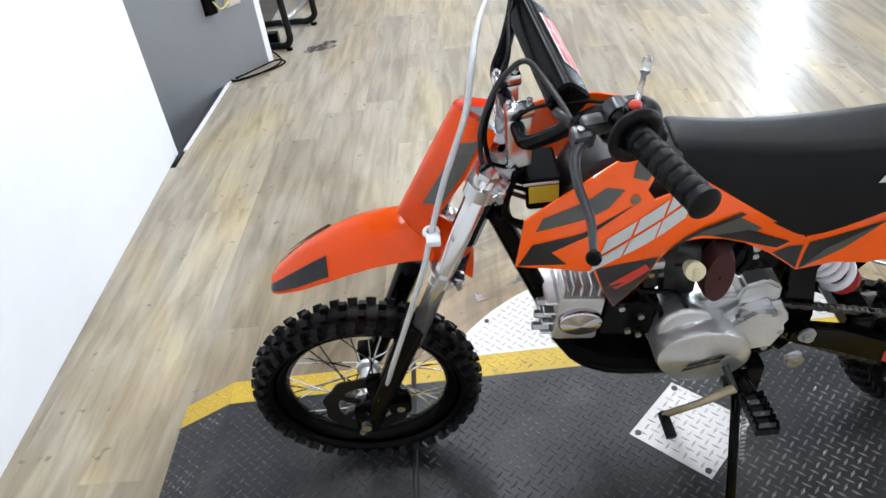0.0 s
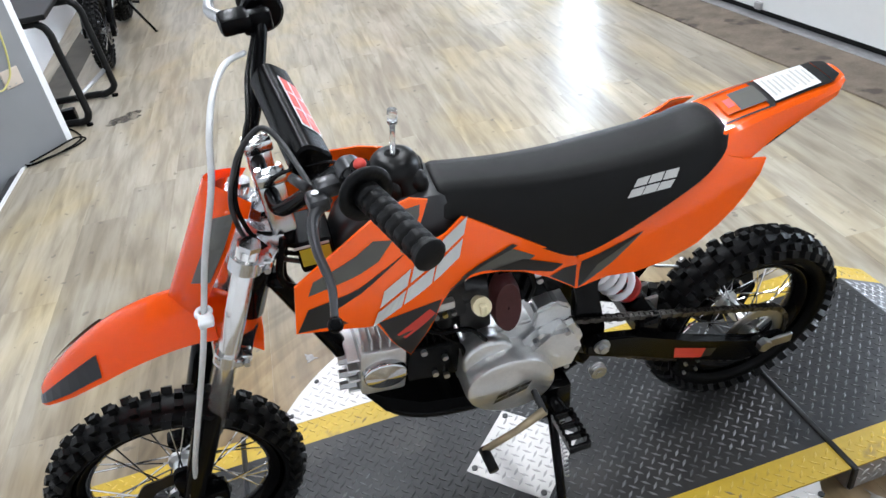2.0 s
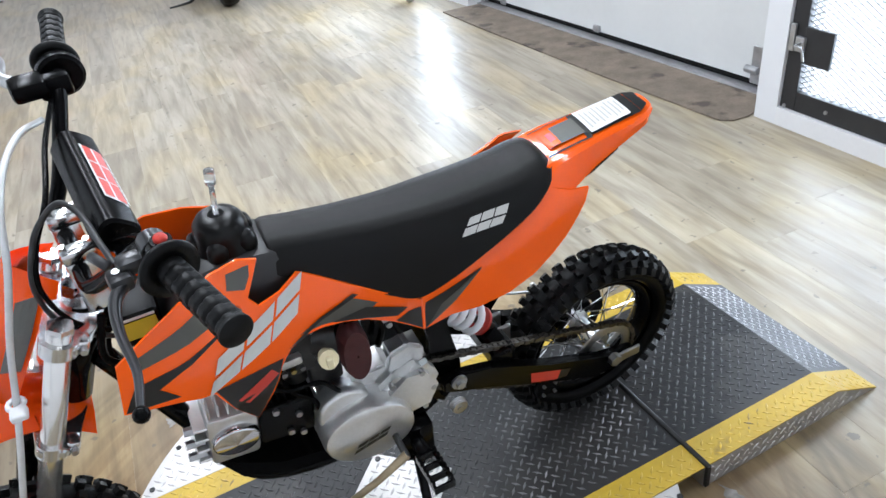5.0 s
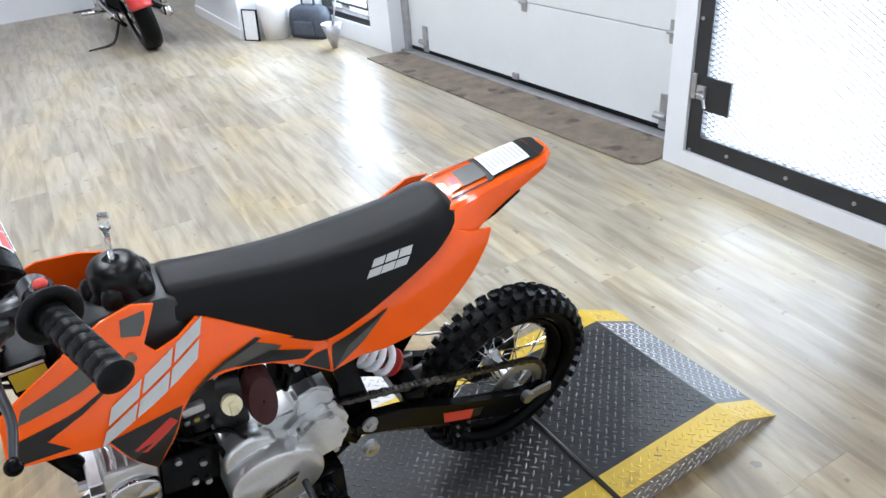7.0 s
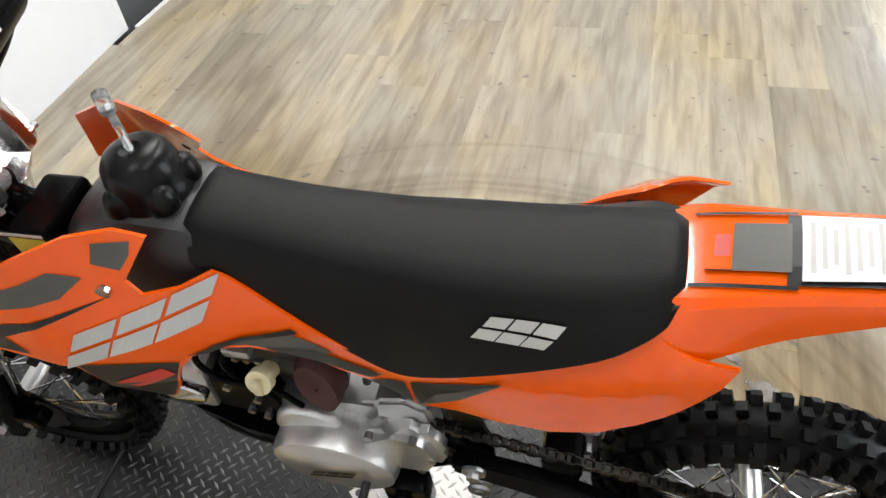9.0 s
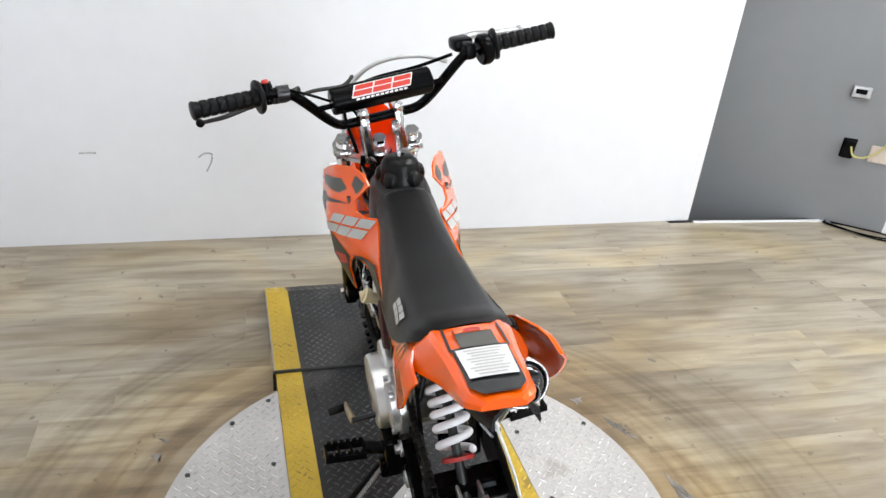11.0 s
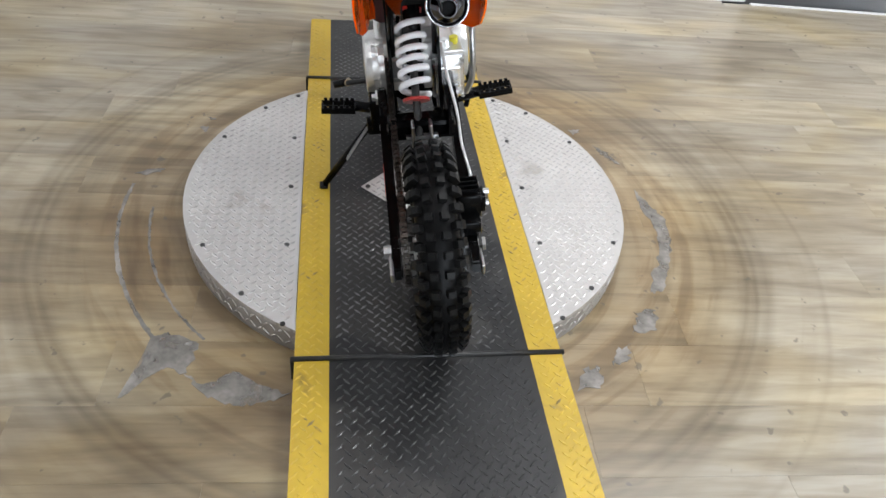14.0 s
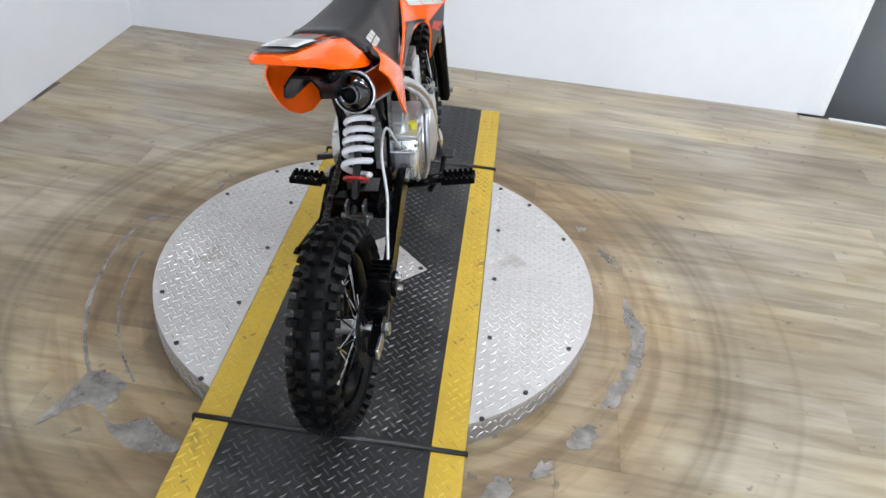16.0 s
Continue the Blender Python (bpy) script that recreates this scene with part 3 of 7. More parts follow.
# sides of the two ramp ends
for (s, b, e) in ((SEAM_R, BREAK_R, END_R), (SEAM_F, BREAK_F, END_F)):
    for y in (-0.2995, 0.2955):
        out = [(s, 0.0), (s, DECK - 0.004), (b, DECK - 0.004), (e, 0.001)]
        skirt = part("side_skirt", plate(out, y, y + 0.004), PLATE_SIDE, ramp, "dull aluminium side skirt")
        n = Vector((0, -1, 0)) if y < 0 else Vector((0, 1, 0))
        lo, hi = min(s, e), max(s, e)
        inside = (lambda u, z: 0.006 < z < DECK - 0.012 and (u - e) / (b - e) > (z + 0.016) / DECK)
        yy = y - 0.0002 if y < 0 else y + 0.0042
        spots = tread_grid(lo, hi, 0.0, DECK, inside, lambda u, z: Vector((u, yy, z)), UX if y < 0 else -UX, UZ)
        tagged(part("tread", treads(spots), PLATE_BARE_TOP, skirt), kind="stuff")
    part("end_wall", box((min(s, s) - 0.002, -0.295, 0.002), (s + 0.002, 0.295, DECK - 0.006)), PLATE_SIDE, ramp)
bm = bmesh.new()
part("centre_plate", prism([(HUB - MIDDLE, 0), (HUB, -MIDDLE), (HUB + MIDDLE, 0), (HUB, MIDDLE)], DECK + 0.0003, DECK + 0.0014), PLATE_BARE, ramp, "bare aluminium square of tread plate")
inside = lambda u, v: abs(u - HUB) + abs(v) < MIDDLE - 0.014
spots = tread_grid(HUB - 0.2, HUB + 0.2, -0.2, 0.2, inside, lambda u, v: Vector((u, v, DECK + 0.0015)), UX, UY)
tagged(part("tread", treads(spots), PLATE_BARE_TOP, ramp), kind="stuff")
for dx, dy in ((-0.118, 0), (0.118, 0), (0, -0.118), (0, 0.118)):
    part("screw", disc(0.007, 0.003, Matrix.Translation((HUB + dx, dy, DECK + 0.0025)), 12), DARK_STEEL, ramp)
for x in (SEAM_R, SEAM_F):
    part("hinge_rod", tube([(x, -0.306, DECK + 0.001), (x, 0.306, DECK + 0.001)], 0.0065, 10), DARK_STEEL, ramp, "black steel hinge rod", smooth=True)
    part("hinge_end", box((x - 0.006, -0.309, 0.012), (x + 0.006, -0.3, DECK + 0.003), 0.002), DARK_STEEL, ramp)

# ---- the motorcycle: x runs to the rear, y to its right-hand side, z up from the deck ----
bike = thing("dirt_bike", "orange and black pit bike leaning on its side stand", "motorcycle", pose(0, 0.034, DECK, 7.4, 0, -0.6))
CLEAR = surface("clear_plastic", (0.85, 0.86, 0.86), 0.12, spread=0.02)
CLEAR.node_tree.nodes["Principled BSDF"].inputs["Transmission Weight"].default_value = 0.9
TANK_GREY = surface("dark_grey_tank_plastic", (0.014, 0.014, 0.0145), 0.40, spread=0.12, scale=14, bump=0.1, bump_scale=500)


def interp(x, xs, ys):
    return float(np.interp(x, xs, ys))


def side_y(x, z):
    """Half width of the bodywork."""
    b = interp(x, (-0.46, -0.42, -0.32, -0.20, -0.13, -0.05, 0.03, 0.16, 0.25, 0.33, 0.40), (0.143, 0.147, 0.151, 0.120, 0.093, 0.086, 0.088, 0.100, 0.114, 0.117, 0.106))
    k = interp(x, (-0.42, -0.3, -0.2, -0.1, 0.0, 0.1), (0.10, 0.28, 0.40, 0.42, 0.2, 0.0))
    return b - max(0.0, z - 0.69) * k - max(0.0, 0.62 - z) * 0.3 * interp(x, (-0.1, 0.1), (1.0, 0.0)) - max(0.0, z - interp(x, (0.10, 0.18, 0.25, 0.31), (0.645, 0.676, 0.712, 0.745))) * interp(x, (0.08, 0.16), (0.0, 0.9)) + max(0.0, 0.70 - z) * interp(x, (0.08, 0.2), (0.0, 0.03))


def skin(name, outline, sign, lift, thick, material, parent, label="", half=side_y, cell=0.02):
    """A thin moulded panel or decal that follows the bodywork over an outline in x and z."""
    bm = bmesh.new()
    bm.faces.new([bm.verts.new((x, 0, z)) for x, z in outline])
    xs, zs = [p[0] for p in outline], [p[1] for p in outline]
    for axis, lo, hi in ((0, min(xs), max(xs)), (2, min(zs), max(zs))):
        for k in range(1, int((hi - lo) / cell) + 1):
            co, no = [0, 0, 0], [0, 0, 0]
            co[axis], no[axis] = lo + k * cell, 1
            bmesh.ops.bisect_plane(bm, geom=bm.verts[:] + bm.edges[:] + bm.faces[:], plane_co=co, plane_no=no, dist=1e-6)
    bmesh.ops.triangulate(bm, faces=bm.faces)
    for v in bm.verts:
        v.co.y = sign * (half(v.co.x, v.co.z) + lift + (interp(v.co.z, (0.64, 0.69, 0.74, 0.77), (0.016, 0.016, 0.012, 0.002)) * interp(v.co.x, (0.10, 0.24), (0.0, 1.0)) if sign > 0 else 0.0))
    front = list(bm.faces)
    if thick:
        made = bmesh.ops.extrude_face_region(bm, geom=front)
        for v in (g for g in made["geom"] if isinstance(g, bmesh.types.BMVert)):
            v.co.y -= sign * thick
    ob = part(name, bm, material, parent, label)
    ob.data.polygons.foreach_set("use_smooth", [True] * len(ob.data.polygons))
    ob.data.set_sharp_from_angle(angle=radians(40))
    return ob


def shaded(ob, angle=35):
    ob.data.polygons.foreach_set("use_smooth", [True] * len(ob.data.polygons))
    ob.data.set_sharp_from_angle(angle=radians(angle))
    return ob


FORK_CHROME = surface("fork_tube_chrome", (0.72, 0.70, 0.67), 0.20, metal=0.85, spread=0.04, scale=20)
# lighter copy of the tyre rubber: light on the knob tops put into the colour
KNOB_RUBBER = surface("lit_knob_rubber", (0.0050, 0.0050, 0.0050), 0.42, spec=0.15, spread=0.4, scale=40, bump=0.3, bump_scale=300)
DISC_STEEL = surface("brake_disc_steel", (0.035, 0.035, 0.036), 0.32, metal=0.8, spread=0.2, scale=30)
# wheels


def wheel(x, r, width, rim, knob_rows, label):
    """A spoked wheel about the y axis, as a part with tyre, rim, hub and spokes."""
    w = width / 2
    hub_m = Matrix.Translation((x, 0, r)) @ SIDE
    core = r - 0.017
    prof = []
    for k in range(17):
        a = radians(-118 + 236 * k / 16)
        mid, half_h = (core + rim) / 2, (core - rim) / 2
        prof.append((mid + half_h * math.cos(a) * 1.06, w * 0.94 * math.sin(a)))
    carcass = ring(prof, 72)
    bm = bmesh.new()
    count = knob_rows
    for k in range(count):
        a = 2 * math.pi * k / count
        row = (0.70, -0.70) if k % 2 else (0.27, -0.27)
        for s in row:
            size = (2 * math.pi * r / count * 0.82, w * 0.40, 0.026)
            tilt = s * 0.95
            m = Matrix.Rotation(a, 4, "Z") @ Matrix.Translation((core - 0.004 - 0.42 * w * s * s, 0, w * s * 0.98)) @ Matrix.Rotation(-tilt, 4, "Y")
            v = bmesh.ops.create_cube(bm, size=1.0, matrix=m @ Matrix.Translation((0.004, 0, 0)) @ Matrix.Diagonal((size[2], size[0], size[1], 1)))["verts"]
            top = [q for q in v if ((m.inverted() @ q.co).x > 0.004)]
            c = sum((q.co for q in top), Vector()) / len(top)
            for q in top:
                q.co = c + (q.co - c) * 0.86
        for s in (-1, 1) if k % 2 else ():   # shoulder knobs
            m = Matrix.Rotation(a + 0.02, 4, "Z") @ Matrix.Translation((core - 0.019 * (w / 0.045), 0, w * 0.90 * s)) @ Matrix.Rotation(-s * 1.05, 4, "Y")
            bmesh.ops.create_cube(bm, size=1.0, matrix=m @ Matrix.Diagonal((0.024, 0.016, 0.016, 1)))
    tyre_ob = part("tyre", carcass, RUBBER, None, "black knobbly off-road tyre", smooth=True)
    tagged(part("tread", bm, KNOB_RUBBER, tyre_ob), kind="stuff")
    body = part("rim", ring([(rim - 0.020, -0.006), (rim - 0.020, 0.006), (rim - 0.006, w * 0.55), (rim + 0.010, w * 0.62), (rim + 0.004, w * 0.5), (rim - 0.008, 0.0), (rim + 0.004, -w * 0.5), (rim + 0.010, -w * 0.62), (rim - 0.006, -w * 0.55)], 64), BLACK_PAINT, None, "black painted rim", smooth=True)
    hub = part("hub", ring([(0.010, -0.045), (0.026, -0.045), (0.026, -0.036), (0.017, -0.030), (0.017, 0.030), (0.026, 0.036), (0.026, 0.045), (0.010, 0.045)], 28), ALLOY, None, "cast alloy hub", smooth=False)
    root = new("wheel")
    root.parent = bike
    root.matrix_local = hub_m
    tagged(root, label)
    for ob in (tyre_ob, body, hub):
        ob.parent = root
    spoke_meshes = []
    for s in (1, -1):
        for lean in (1, -1):
            bm = tube([(0.024, 0, s * 0.040), ((rim - 0.017) * math.cos(lean * 0.62), (rim - 0.017) * math.sin(lean * 0.62), s * 0.004)], 0.0017, 5)
            me = bpy.data.meshes.new("spoke")
            bm.to_mesh(me)
            bm.free()
            me.materials.append(CHROME)
            spoke_meshes.append(me)
    for k in range(32):
        ob = new("spoke", spoke_meshes[k % 4])
        ob.parent = root
        ob.matrix_local = Matrix.Rotation(2 * math.pi * (k + 0.5 * (k % 2)) / 32, 4, "Z")
    part("axle", tube([(0, 0, -0.105), (0, 0, 0.105)], 0.0075, 8), STEEL, root)
    return root


FX, FR, RX, RR = -0.730, 0.243, 0.487, 0.234
front_wheel = wheel(FX, FR, 0.072, 0.182, 78, "front wheel with chrome spokes and knobbly tyre")
rear_wheel = wheel(RX, RR, 0.087, 0.156, 76, "rear wheel with chrome spokes and knobbly tyre")


def rotor(radius, y, parent):
    """A wavy drilled brake disc about the wheel's axis; y is along the bike."""
    bm = bmesh.new()
    n, thick = 72, 0.0035
    rings = []
    for z in (-y - thick / 2, -y + thick / 2):
        outer = [bm.verts.new(((radius + 0.003 * math.cos(9 * a)) * math.cos(a), (radius + 0.003 * math.cos(9 * a)) * math.sin(a), z)) for a in (2 * math.pi * k / n for k in range(n))]
        inner = [bm.verts.new(((radius * 0.66) * math.cos(a), (radius * 0.66) * math.sin(a), z)) for a in (2 * math.pi * k / n for k in range(n))]
        rings.append((outer, inner))
    (o0, i0), (o1, i1) = rings
    for k in range(n):
        j = (k + 1) % n
        for q in ((o0[k], o0[j], i0[j], i0[k]), (o1[k], i1[k], i1[j], o1[j]), (o0[k], o1[k], o1[j], o0[j]), (i0[k], i0[j], i1[j], i1[k])):
            if not (q[0] in o0 and q[2] in i0 or q[0] in o1 and q[2] in o1 and q[1] in i1) or k % 4:
                bm.faces.new(q)
    for k in range(5):
        a = 2 * math.pi * k / 5
        add_box(bm, (0.018, -0.008, -y - 0.002), (radius * 0.68, 0.008, -y + 0.002), m=Matrix.Rotation(a, 4, "Z"))
    return part("brake_disc", bm, DISC_STEEL, parent, "drilled steel brake disc")


rotor(0.088, -0.052, front_wheel)
rotor(0.082, 0.056, rear_wheel)


def fork_x(z):
    return -0.455 + (z - 0.821) * 0.43


# fork, clamps and bars
for s in (-1, 1):
    y = s * 0.082
    part("fork_tube", tube([(fork_x(0.818), y, 0.818), (fork_x(0.46), y, 0.46)], 0.0165, 20), FORK_CHROME, bike, "chromed fork tube", smooth=True)
    part("fork_cap", disc(0.0175, 0.010, Matrix.Translation((fork_x(0.821), y, 0.821)) @ pose(0, 0, 0, 0, 24), 6), POLISHED, bike, "chrome hexagon fork cap")
    leg = tube([(fork_x(z) - 0.012, y, z) for z in (0.515, 0.505, 0.45, 0.36, 0.28, 0.225)], 0.02, 18, radii=[0.019, 0.0235, 0.0235, 0.022, 0.021, 0.020])
    add_box(leg, (FX - 0.022, y - 0.016, FR - 0.035), (FX + 0.022, y + 0.016, FR + 0.03), 0.006)
    shaded(part("fork_leg", leg, BLACK_PAINT, bike, "black lower fork leg"))
    part("axle_bolt", disc(0.011, 0.012, Matrix.Translation((FX, s * 0.104, FR)) @ SIDE, 6), STEEL, bike)
    part("pinch_bolt", disc(0.006, 0.014, Matrix.Translation((FX - 0.012, y - 0.016 * 1, FR - 0.022)) @ SIDE, 8), STEEL, bike)


def clamp(z, name, thick, reach, boss):
    """A fork yoke: a waisted plate with a split boss round each tube and two pinch bolts."""
    x = fork_x(z)
    lean = Matrix.Translation((x, 0, z)) @ pose(0, 0, 0, 0, 24)
    out = [(-0.020, -0.098), (0.018, -0.104), (0.036, -0.082), (reach, -0.052), (reach * 1.22, -0.020), (reach * 1.28, 0.0), (reach * 1.22, 0.020), (reach, 0.052), (0.036, 0.082), (0.018, 0.104), (-0.020, 0.098), (-0.022, 0.050), (-0.018, 0.0), (-0.022, -0.050)]
    bm = prism(out, -thick * 0.36, thick * 0.36)
    bm.transform(lean)
    bmesh.ops.bevel(bm, geom=[e for e in bm.edges], offset=0.003, segments=2, affect="EDGES")
    for s in (-1, 1):
        add_disc(bm, boss, thick, lean @ Matrix.Translation((0, s * 0.082, 0)), 24)
        add_box(bm, (0.016, s * 0.082 - 0.012, -thick * 0.5), (0.036, s * 0.082 + 0.012, thick * 0.5), 0.004, lean)
    add_disc(bm, 0.024, thick * 1.1, lean @ Matrix.Translation((reach * 0.62, 0, 0)), 24)
    yoke = shaded(part(name, bm, POLISHED, bike, "polished alloy fork clamp"), 30)
    for s in (-1, 1):
        part("pinch_bolt", disc(0.0048, 0.034, lean @ Matrix.Translation((0.028, s * 0.086, 0)) @ SIDE, 8), STEEL, yoke, "zinc pinch bolt")
    return yoke


clamp(0.796, "top_clamp", 0.022, 0.050, 0.025)
clamp(0.622, "lower_clamp", 0.022, 0.042, 0.0215)
part("stem_nut", disc(0.016, 0.018, Matrix.Translation((fork_x(0.810) + 0.026, 0, 0.816)) @ pose(0, 0, 0, 0, 24), 6), CHROME, bike, "chrome steering stem nut")
for s in (-1, 1):
    bm = box((-0.427, s * 0.040 - 0.0105, 0.786), (-0.389, s * 0.040 + 0.0105, 0.880), 0.004)
    add_box(bm, (-0.428, s * 0.040 - 0.0115, 0.876), (-0.384, s * 0.040 + 0.0115, 0.897), 0.005)
    add_disc(bm, 0.0045, 0.008, Matrix.Translation((-0.421, s * 0.040, 0.900)), 8)
    add_disc(bm, 0.0045, 0.008, Matrix.Translation((-0.391, s * 0.040, 0.900)), 8)
    shaded(part("bar_clamp", bm, POLISHED, bike, "polished handlebar clamp"))

BAR = [(-0.304, 0.376, 1.003), (-0.329, 0.250, 0.995), (-0.340, 0.194, 0.984), (-0.386, 0.122, 0.900), (-0.410, 0.090, 0.870), (-0.412, 0.05, 0.867)]
bar_line = smooth_line([(x, -y, z) for x, y, z in BAR] + BAR[::-1], 5)
handlebar = shaded(part("handlebar", tube(bar_line, 0.0108, 12), BLACK_PAINT, bike, "black bent handlebar"))
part("crossbar", tube([(-0.362, -0.142, 0.932), (-0.362, 0.142, 0.932)], 0.006, 8), BLACK_PAINT, handlebar)
# the pad: a rounded square roll
PAD = Matrix.Translation((-0.357, 0, 0.942)) @ pose(0, 0, 0, 0, 42)
secs = []
for y, k in ((-0.112, 0.86), (-0.108, 1.0), (0.108, 1.0), (0.112, 0.86)):
    secs.append([PAD @ Vector((0.026 * k * math.copysign(abs(math.cos(a)) ** 0.6, math.cos(a)), y, 0.024 * k * math.copysign(abs(math.sin(a)) ** 0.6, math.sin(a)))) for a in (2 * math.pi * q / 24 for q in range(24))])
pad = shaded(part("bar_pad", loft(secs), BLACK_PLASTIC, bike, "black padded crossbar roll with a red emblem"))


def emblem(name, place, w, h, material, parent, lean=0.35, thick=0.0012, label="", border=None):
    """A plain badge of three slanted blocks, each split by a slit. place(u, v, lift) sets it on its surface."""
    for k in range(3):
        u0, u1 = w * (k / 3 + 0.010), w * ((k + 1) / 3 - 0.010)
        d = u1 - u0
        rows = ((0.0, 0.46, ((u0, u1),)), (0.56, 1.0, ((u0 + d * 0.04, u1),)))
        layers = [(material, rows, thick)]
        if border:
            e = 0.10
            layers.append((border, ((-e, 1 + e, ((u0 - e * h, u1 + e * h),)),), thick * 0.5))
        for mat, some, lift in layers:
            bm = bmesh.new()
            for a, b, spans in some:
                for p, q in spans:
                    for c in range(4):
                        p0, p1 = p + (q - p) * c / 4, p + (q - p) * (c + 1) / 4
                        cuts = 3 if b - a > 0.5 else 1
                        for j in range(cuts):
                            lo, hi = a + (b - a) * j / cuts, a + (b - a) * (j + 1) / cuts
                            quad = [(p0 + lo * h * lean, lo * h), (p1 + lo * h * lean, lo * h), (p1 + hi * h * lean, hi * h), (p0 + hi * h * lean, hi * h)]
                            bm.faces.new([bm.verts.new(place(u, v, lift)) for u, v in quad])
            bmesh.ops.remove_doubles(bm, verts=bm.verts, dist=1e-5)
            part(name + "_block" if mat is material else name + "_border", bm, mat, parent, label if mat is material else "white emblem border")


def pad_place(u, v, lift):
    x = 0.014 - v
    return PAD @ Vector((x, -0.070 + u, 0.0242 + lift - max(0.0, abs(x) - 0.012) * 0.5))


emblem("emblem", pad_place, 0.128, 0.024, GRAPHIC_RED, pad, lean=0.45, thick=0.0016, label="red slanted emblem block", border=GRAPHIC_WHITE)
for k in range(11):
    bm = bmesh.new()
    u = 0.006 + 0.0105 * k
    bm.faces.new([bm.verts.new(pad_place(a, b, 0.0012)) for a, b in ((u, -0.0078), (u + 0.0075, -0.0078), (u + 0.0090, -0.0042), (u + 0.0015, -0.0042))])
    part("print_bar", bm, GRAPHIC_WHITE, pad, "small white bar of print")

for s in (-1, 1):
    a, b = Vector((-0.3025, s * 0.386, 1.004)), Vector((-0.3275, s * 0.256, 0.995))
    d = (b - a)
    bm = bmesh.new()
    pts, rad = [], []
    for k in range(49):
        t = k / 48
        pts.append(a + d * t)
        rad.append(0.0150 if k in (0, 48) else 0.0168 - (0.0024 if k % 6 == 0 else 0.0) + (0.0016 if k < 3 else 0))
    add_tube(bm, pts, 0.018, 24, radii=rad)
    for v in bm.verts:
        q = v.co - a
        along_grip = q.dot(d.normalized())
        out = q - d.normalized() * along_grip
        if out.length > 0.012 and 0.010 < along_grip < 0.12 and int(round(math.atan2(out.z, out.y if abs(out.y) > abs(out.x) else out.x) * 24 / (2 * math.pi))) % 4 == 0:
            v.co -= out.normalized() * 0.0018
    shaded(part("grip", bm, GRIP_RUBBER, bike, "black ribbed rubber grip"), 50)
    axis = d.normalized().to_track_quat("Z", "Y").to_matrix().to_4x4()
    part("grip_flange", ring([(0.017, -0.004), (0.033, -0.004), (0.034, 0.0), (0.031, 0.005), (0.017, 0.005)], 24, Matrix.Translation(b) @ axis), GRIP_RUBBER, bike, "round rubber grip flange", smooth=True)
# switch, perches and levers
bm = disc(0.0155, 0.020, Matrix.Translation((-0.262, -0.222, 1.000)) @ pose(0, 0, 0, 80), 20)
add_disc(bm, 0.0115, 0.022, Matrix.Translation((-0.258, -0.222, 1.010)), 18)
add_box(bm, (-0.276, -0.229, 0.976), (-0.252, -0.215, 0.992), 0.004)
switch = shaded(part("kill_switch", bm, BLACK_PLASTIC, bike, "black stop switch with a red button"))
part("red_button", ring([(0.0005, 0.004), (0.006, 0.003), (0.0075, 0.0), (0.0075, -0.004), (0.0005, -0.004)], 16, Matrix.Translation((-0.258, -0.222, 1.023)), closed=False), GRAPHIC_RED, switch, "red stop button", smooth=True)
bm = disc(0.0165, 0.024, Matrix.Translation((-0.268, -0.192, 0.990)) @ pose(0, 0, 0, 85), 18)
add_box(bm, (-0.312, -0.203, 0.968), (-0.270, -0.180, 0.990), 0.007)
add_box(bm, (-0.326, -0.214, 0.960), (-0.300, -0.188, 0.982), 0.006)
perch = shaded(part("lever_perch", bm, LEVER_ALLOY, bike, "grey alloy lever bracket"))
part("cable_adjuster", tube([(-0.318, -0.176, 0.972), (-0.330, -0.150, 0.974)], 0.0062, 10), LEVER_ALLOY, perch, "grey knurled cable adjuster", smooth=True)
part("perch_bolt", disc(0.0045, 0.026, Matrix.Translation((-0.314, -0.200, 0.971)), 8), STEEL, perch)
lever = smooth_line([(-0.312, -0.200, 0.970), (-0.336, -0.222, 0.964), (-0.345, -0.262, 0.956), (-0.345, -0.310, 0.948), (-0.355, -0.352, 0.944)], 5)
bm = tube(lever, 0.008, 10, radii=[interp(k / (len(lever) - 1), (0, 0.15, 0.5, 0.9, 1), (0.0085, 0.0078, 0.0056, 0.0046, 0.0042)) for k in range(len(lever))])
shaded(part("brake_lever", bm, LEVER_ALLOY, bike, "dark grey lever with a black ball end"), 50)
bm = bmesh.new()
bmesh.ops.create_uvsphere(bm, u_segments=14, v_segments=10, radius=0.0088, matrix=Matrix.Translation((-0.357, -0.360, 0.943)))
part("lever_ball", bm, BLACK_PLASTIC, bike, "black lever ball end", smooth=True)
bm = box((-0.305, 0.170, 0.972), (-0.258, 0.196, 1.008), 0.008)
add_box(bm, (-0.338, 0.160, 0.984), (-0.290, 0.204, 1.012), 0.008)
add_ring(bm, [(0.012, -0.012), (0.030, -0.012), (0.033, -0.006), (0.033, 0.008), (0.028, 0.012), (0.012, 0.012)], 24, Matrix.Translation((-0.266, 0.216, 0.988)) @ SIDE)
shaded(part("master_cylinder", bm, BLACK_PLASTIC, bike, "black brake reservoir and throttle housing"))
lever = smooth_line([(-0.335, 0.190, 1.000), (-0.352, 0.225, 1.000), (-0.345, 0.280, 0.995), (-0.352, 0.335, 0.990)], 5)
bm = tube(lever, 0.007, 10, radii=[interp(k / (len(lever) - 1), (0, 0.3, 1), (0.011, 0.009, 0.0065)) for k in range(len(lever))])
bmesh.ops.create_uvsphere(bm, u_segments=12, v_segments=8, radius=0.010, matrix=Matrix.Translation((-0.353, 0.340, 0.990)))
shaded(part("brake_lever", bm, STEEL, bike, "silver brake lever with a ball end"), 50)

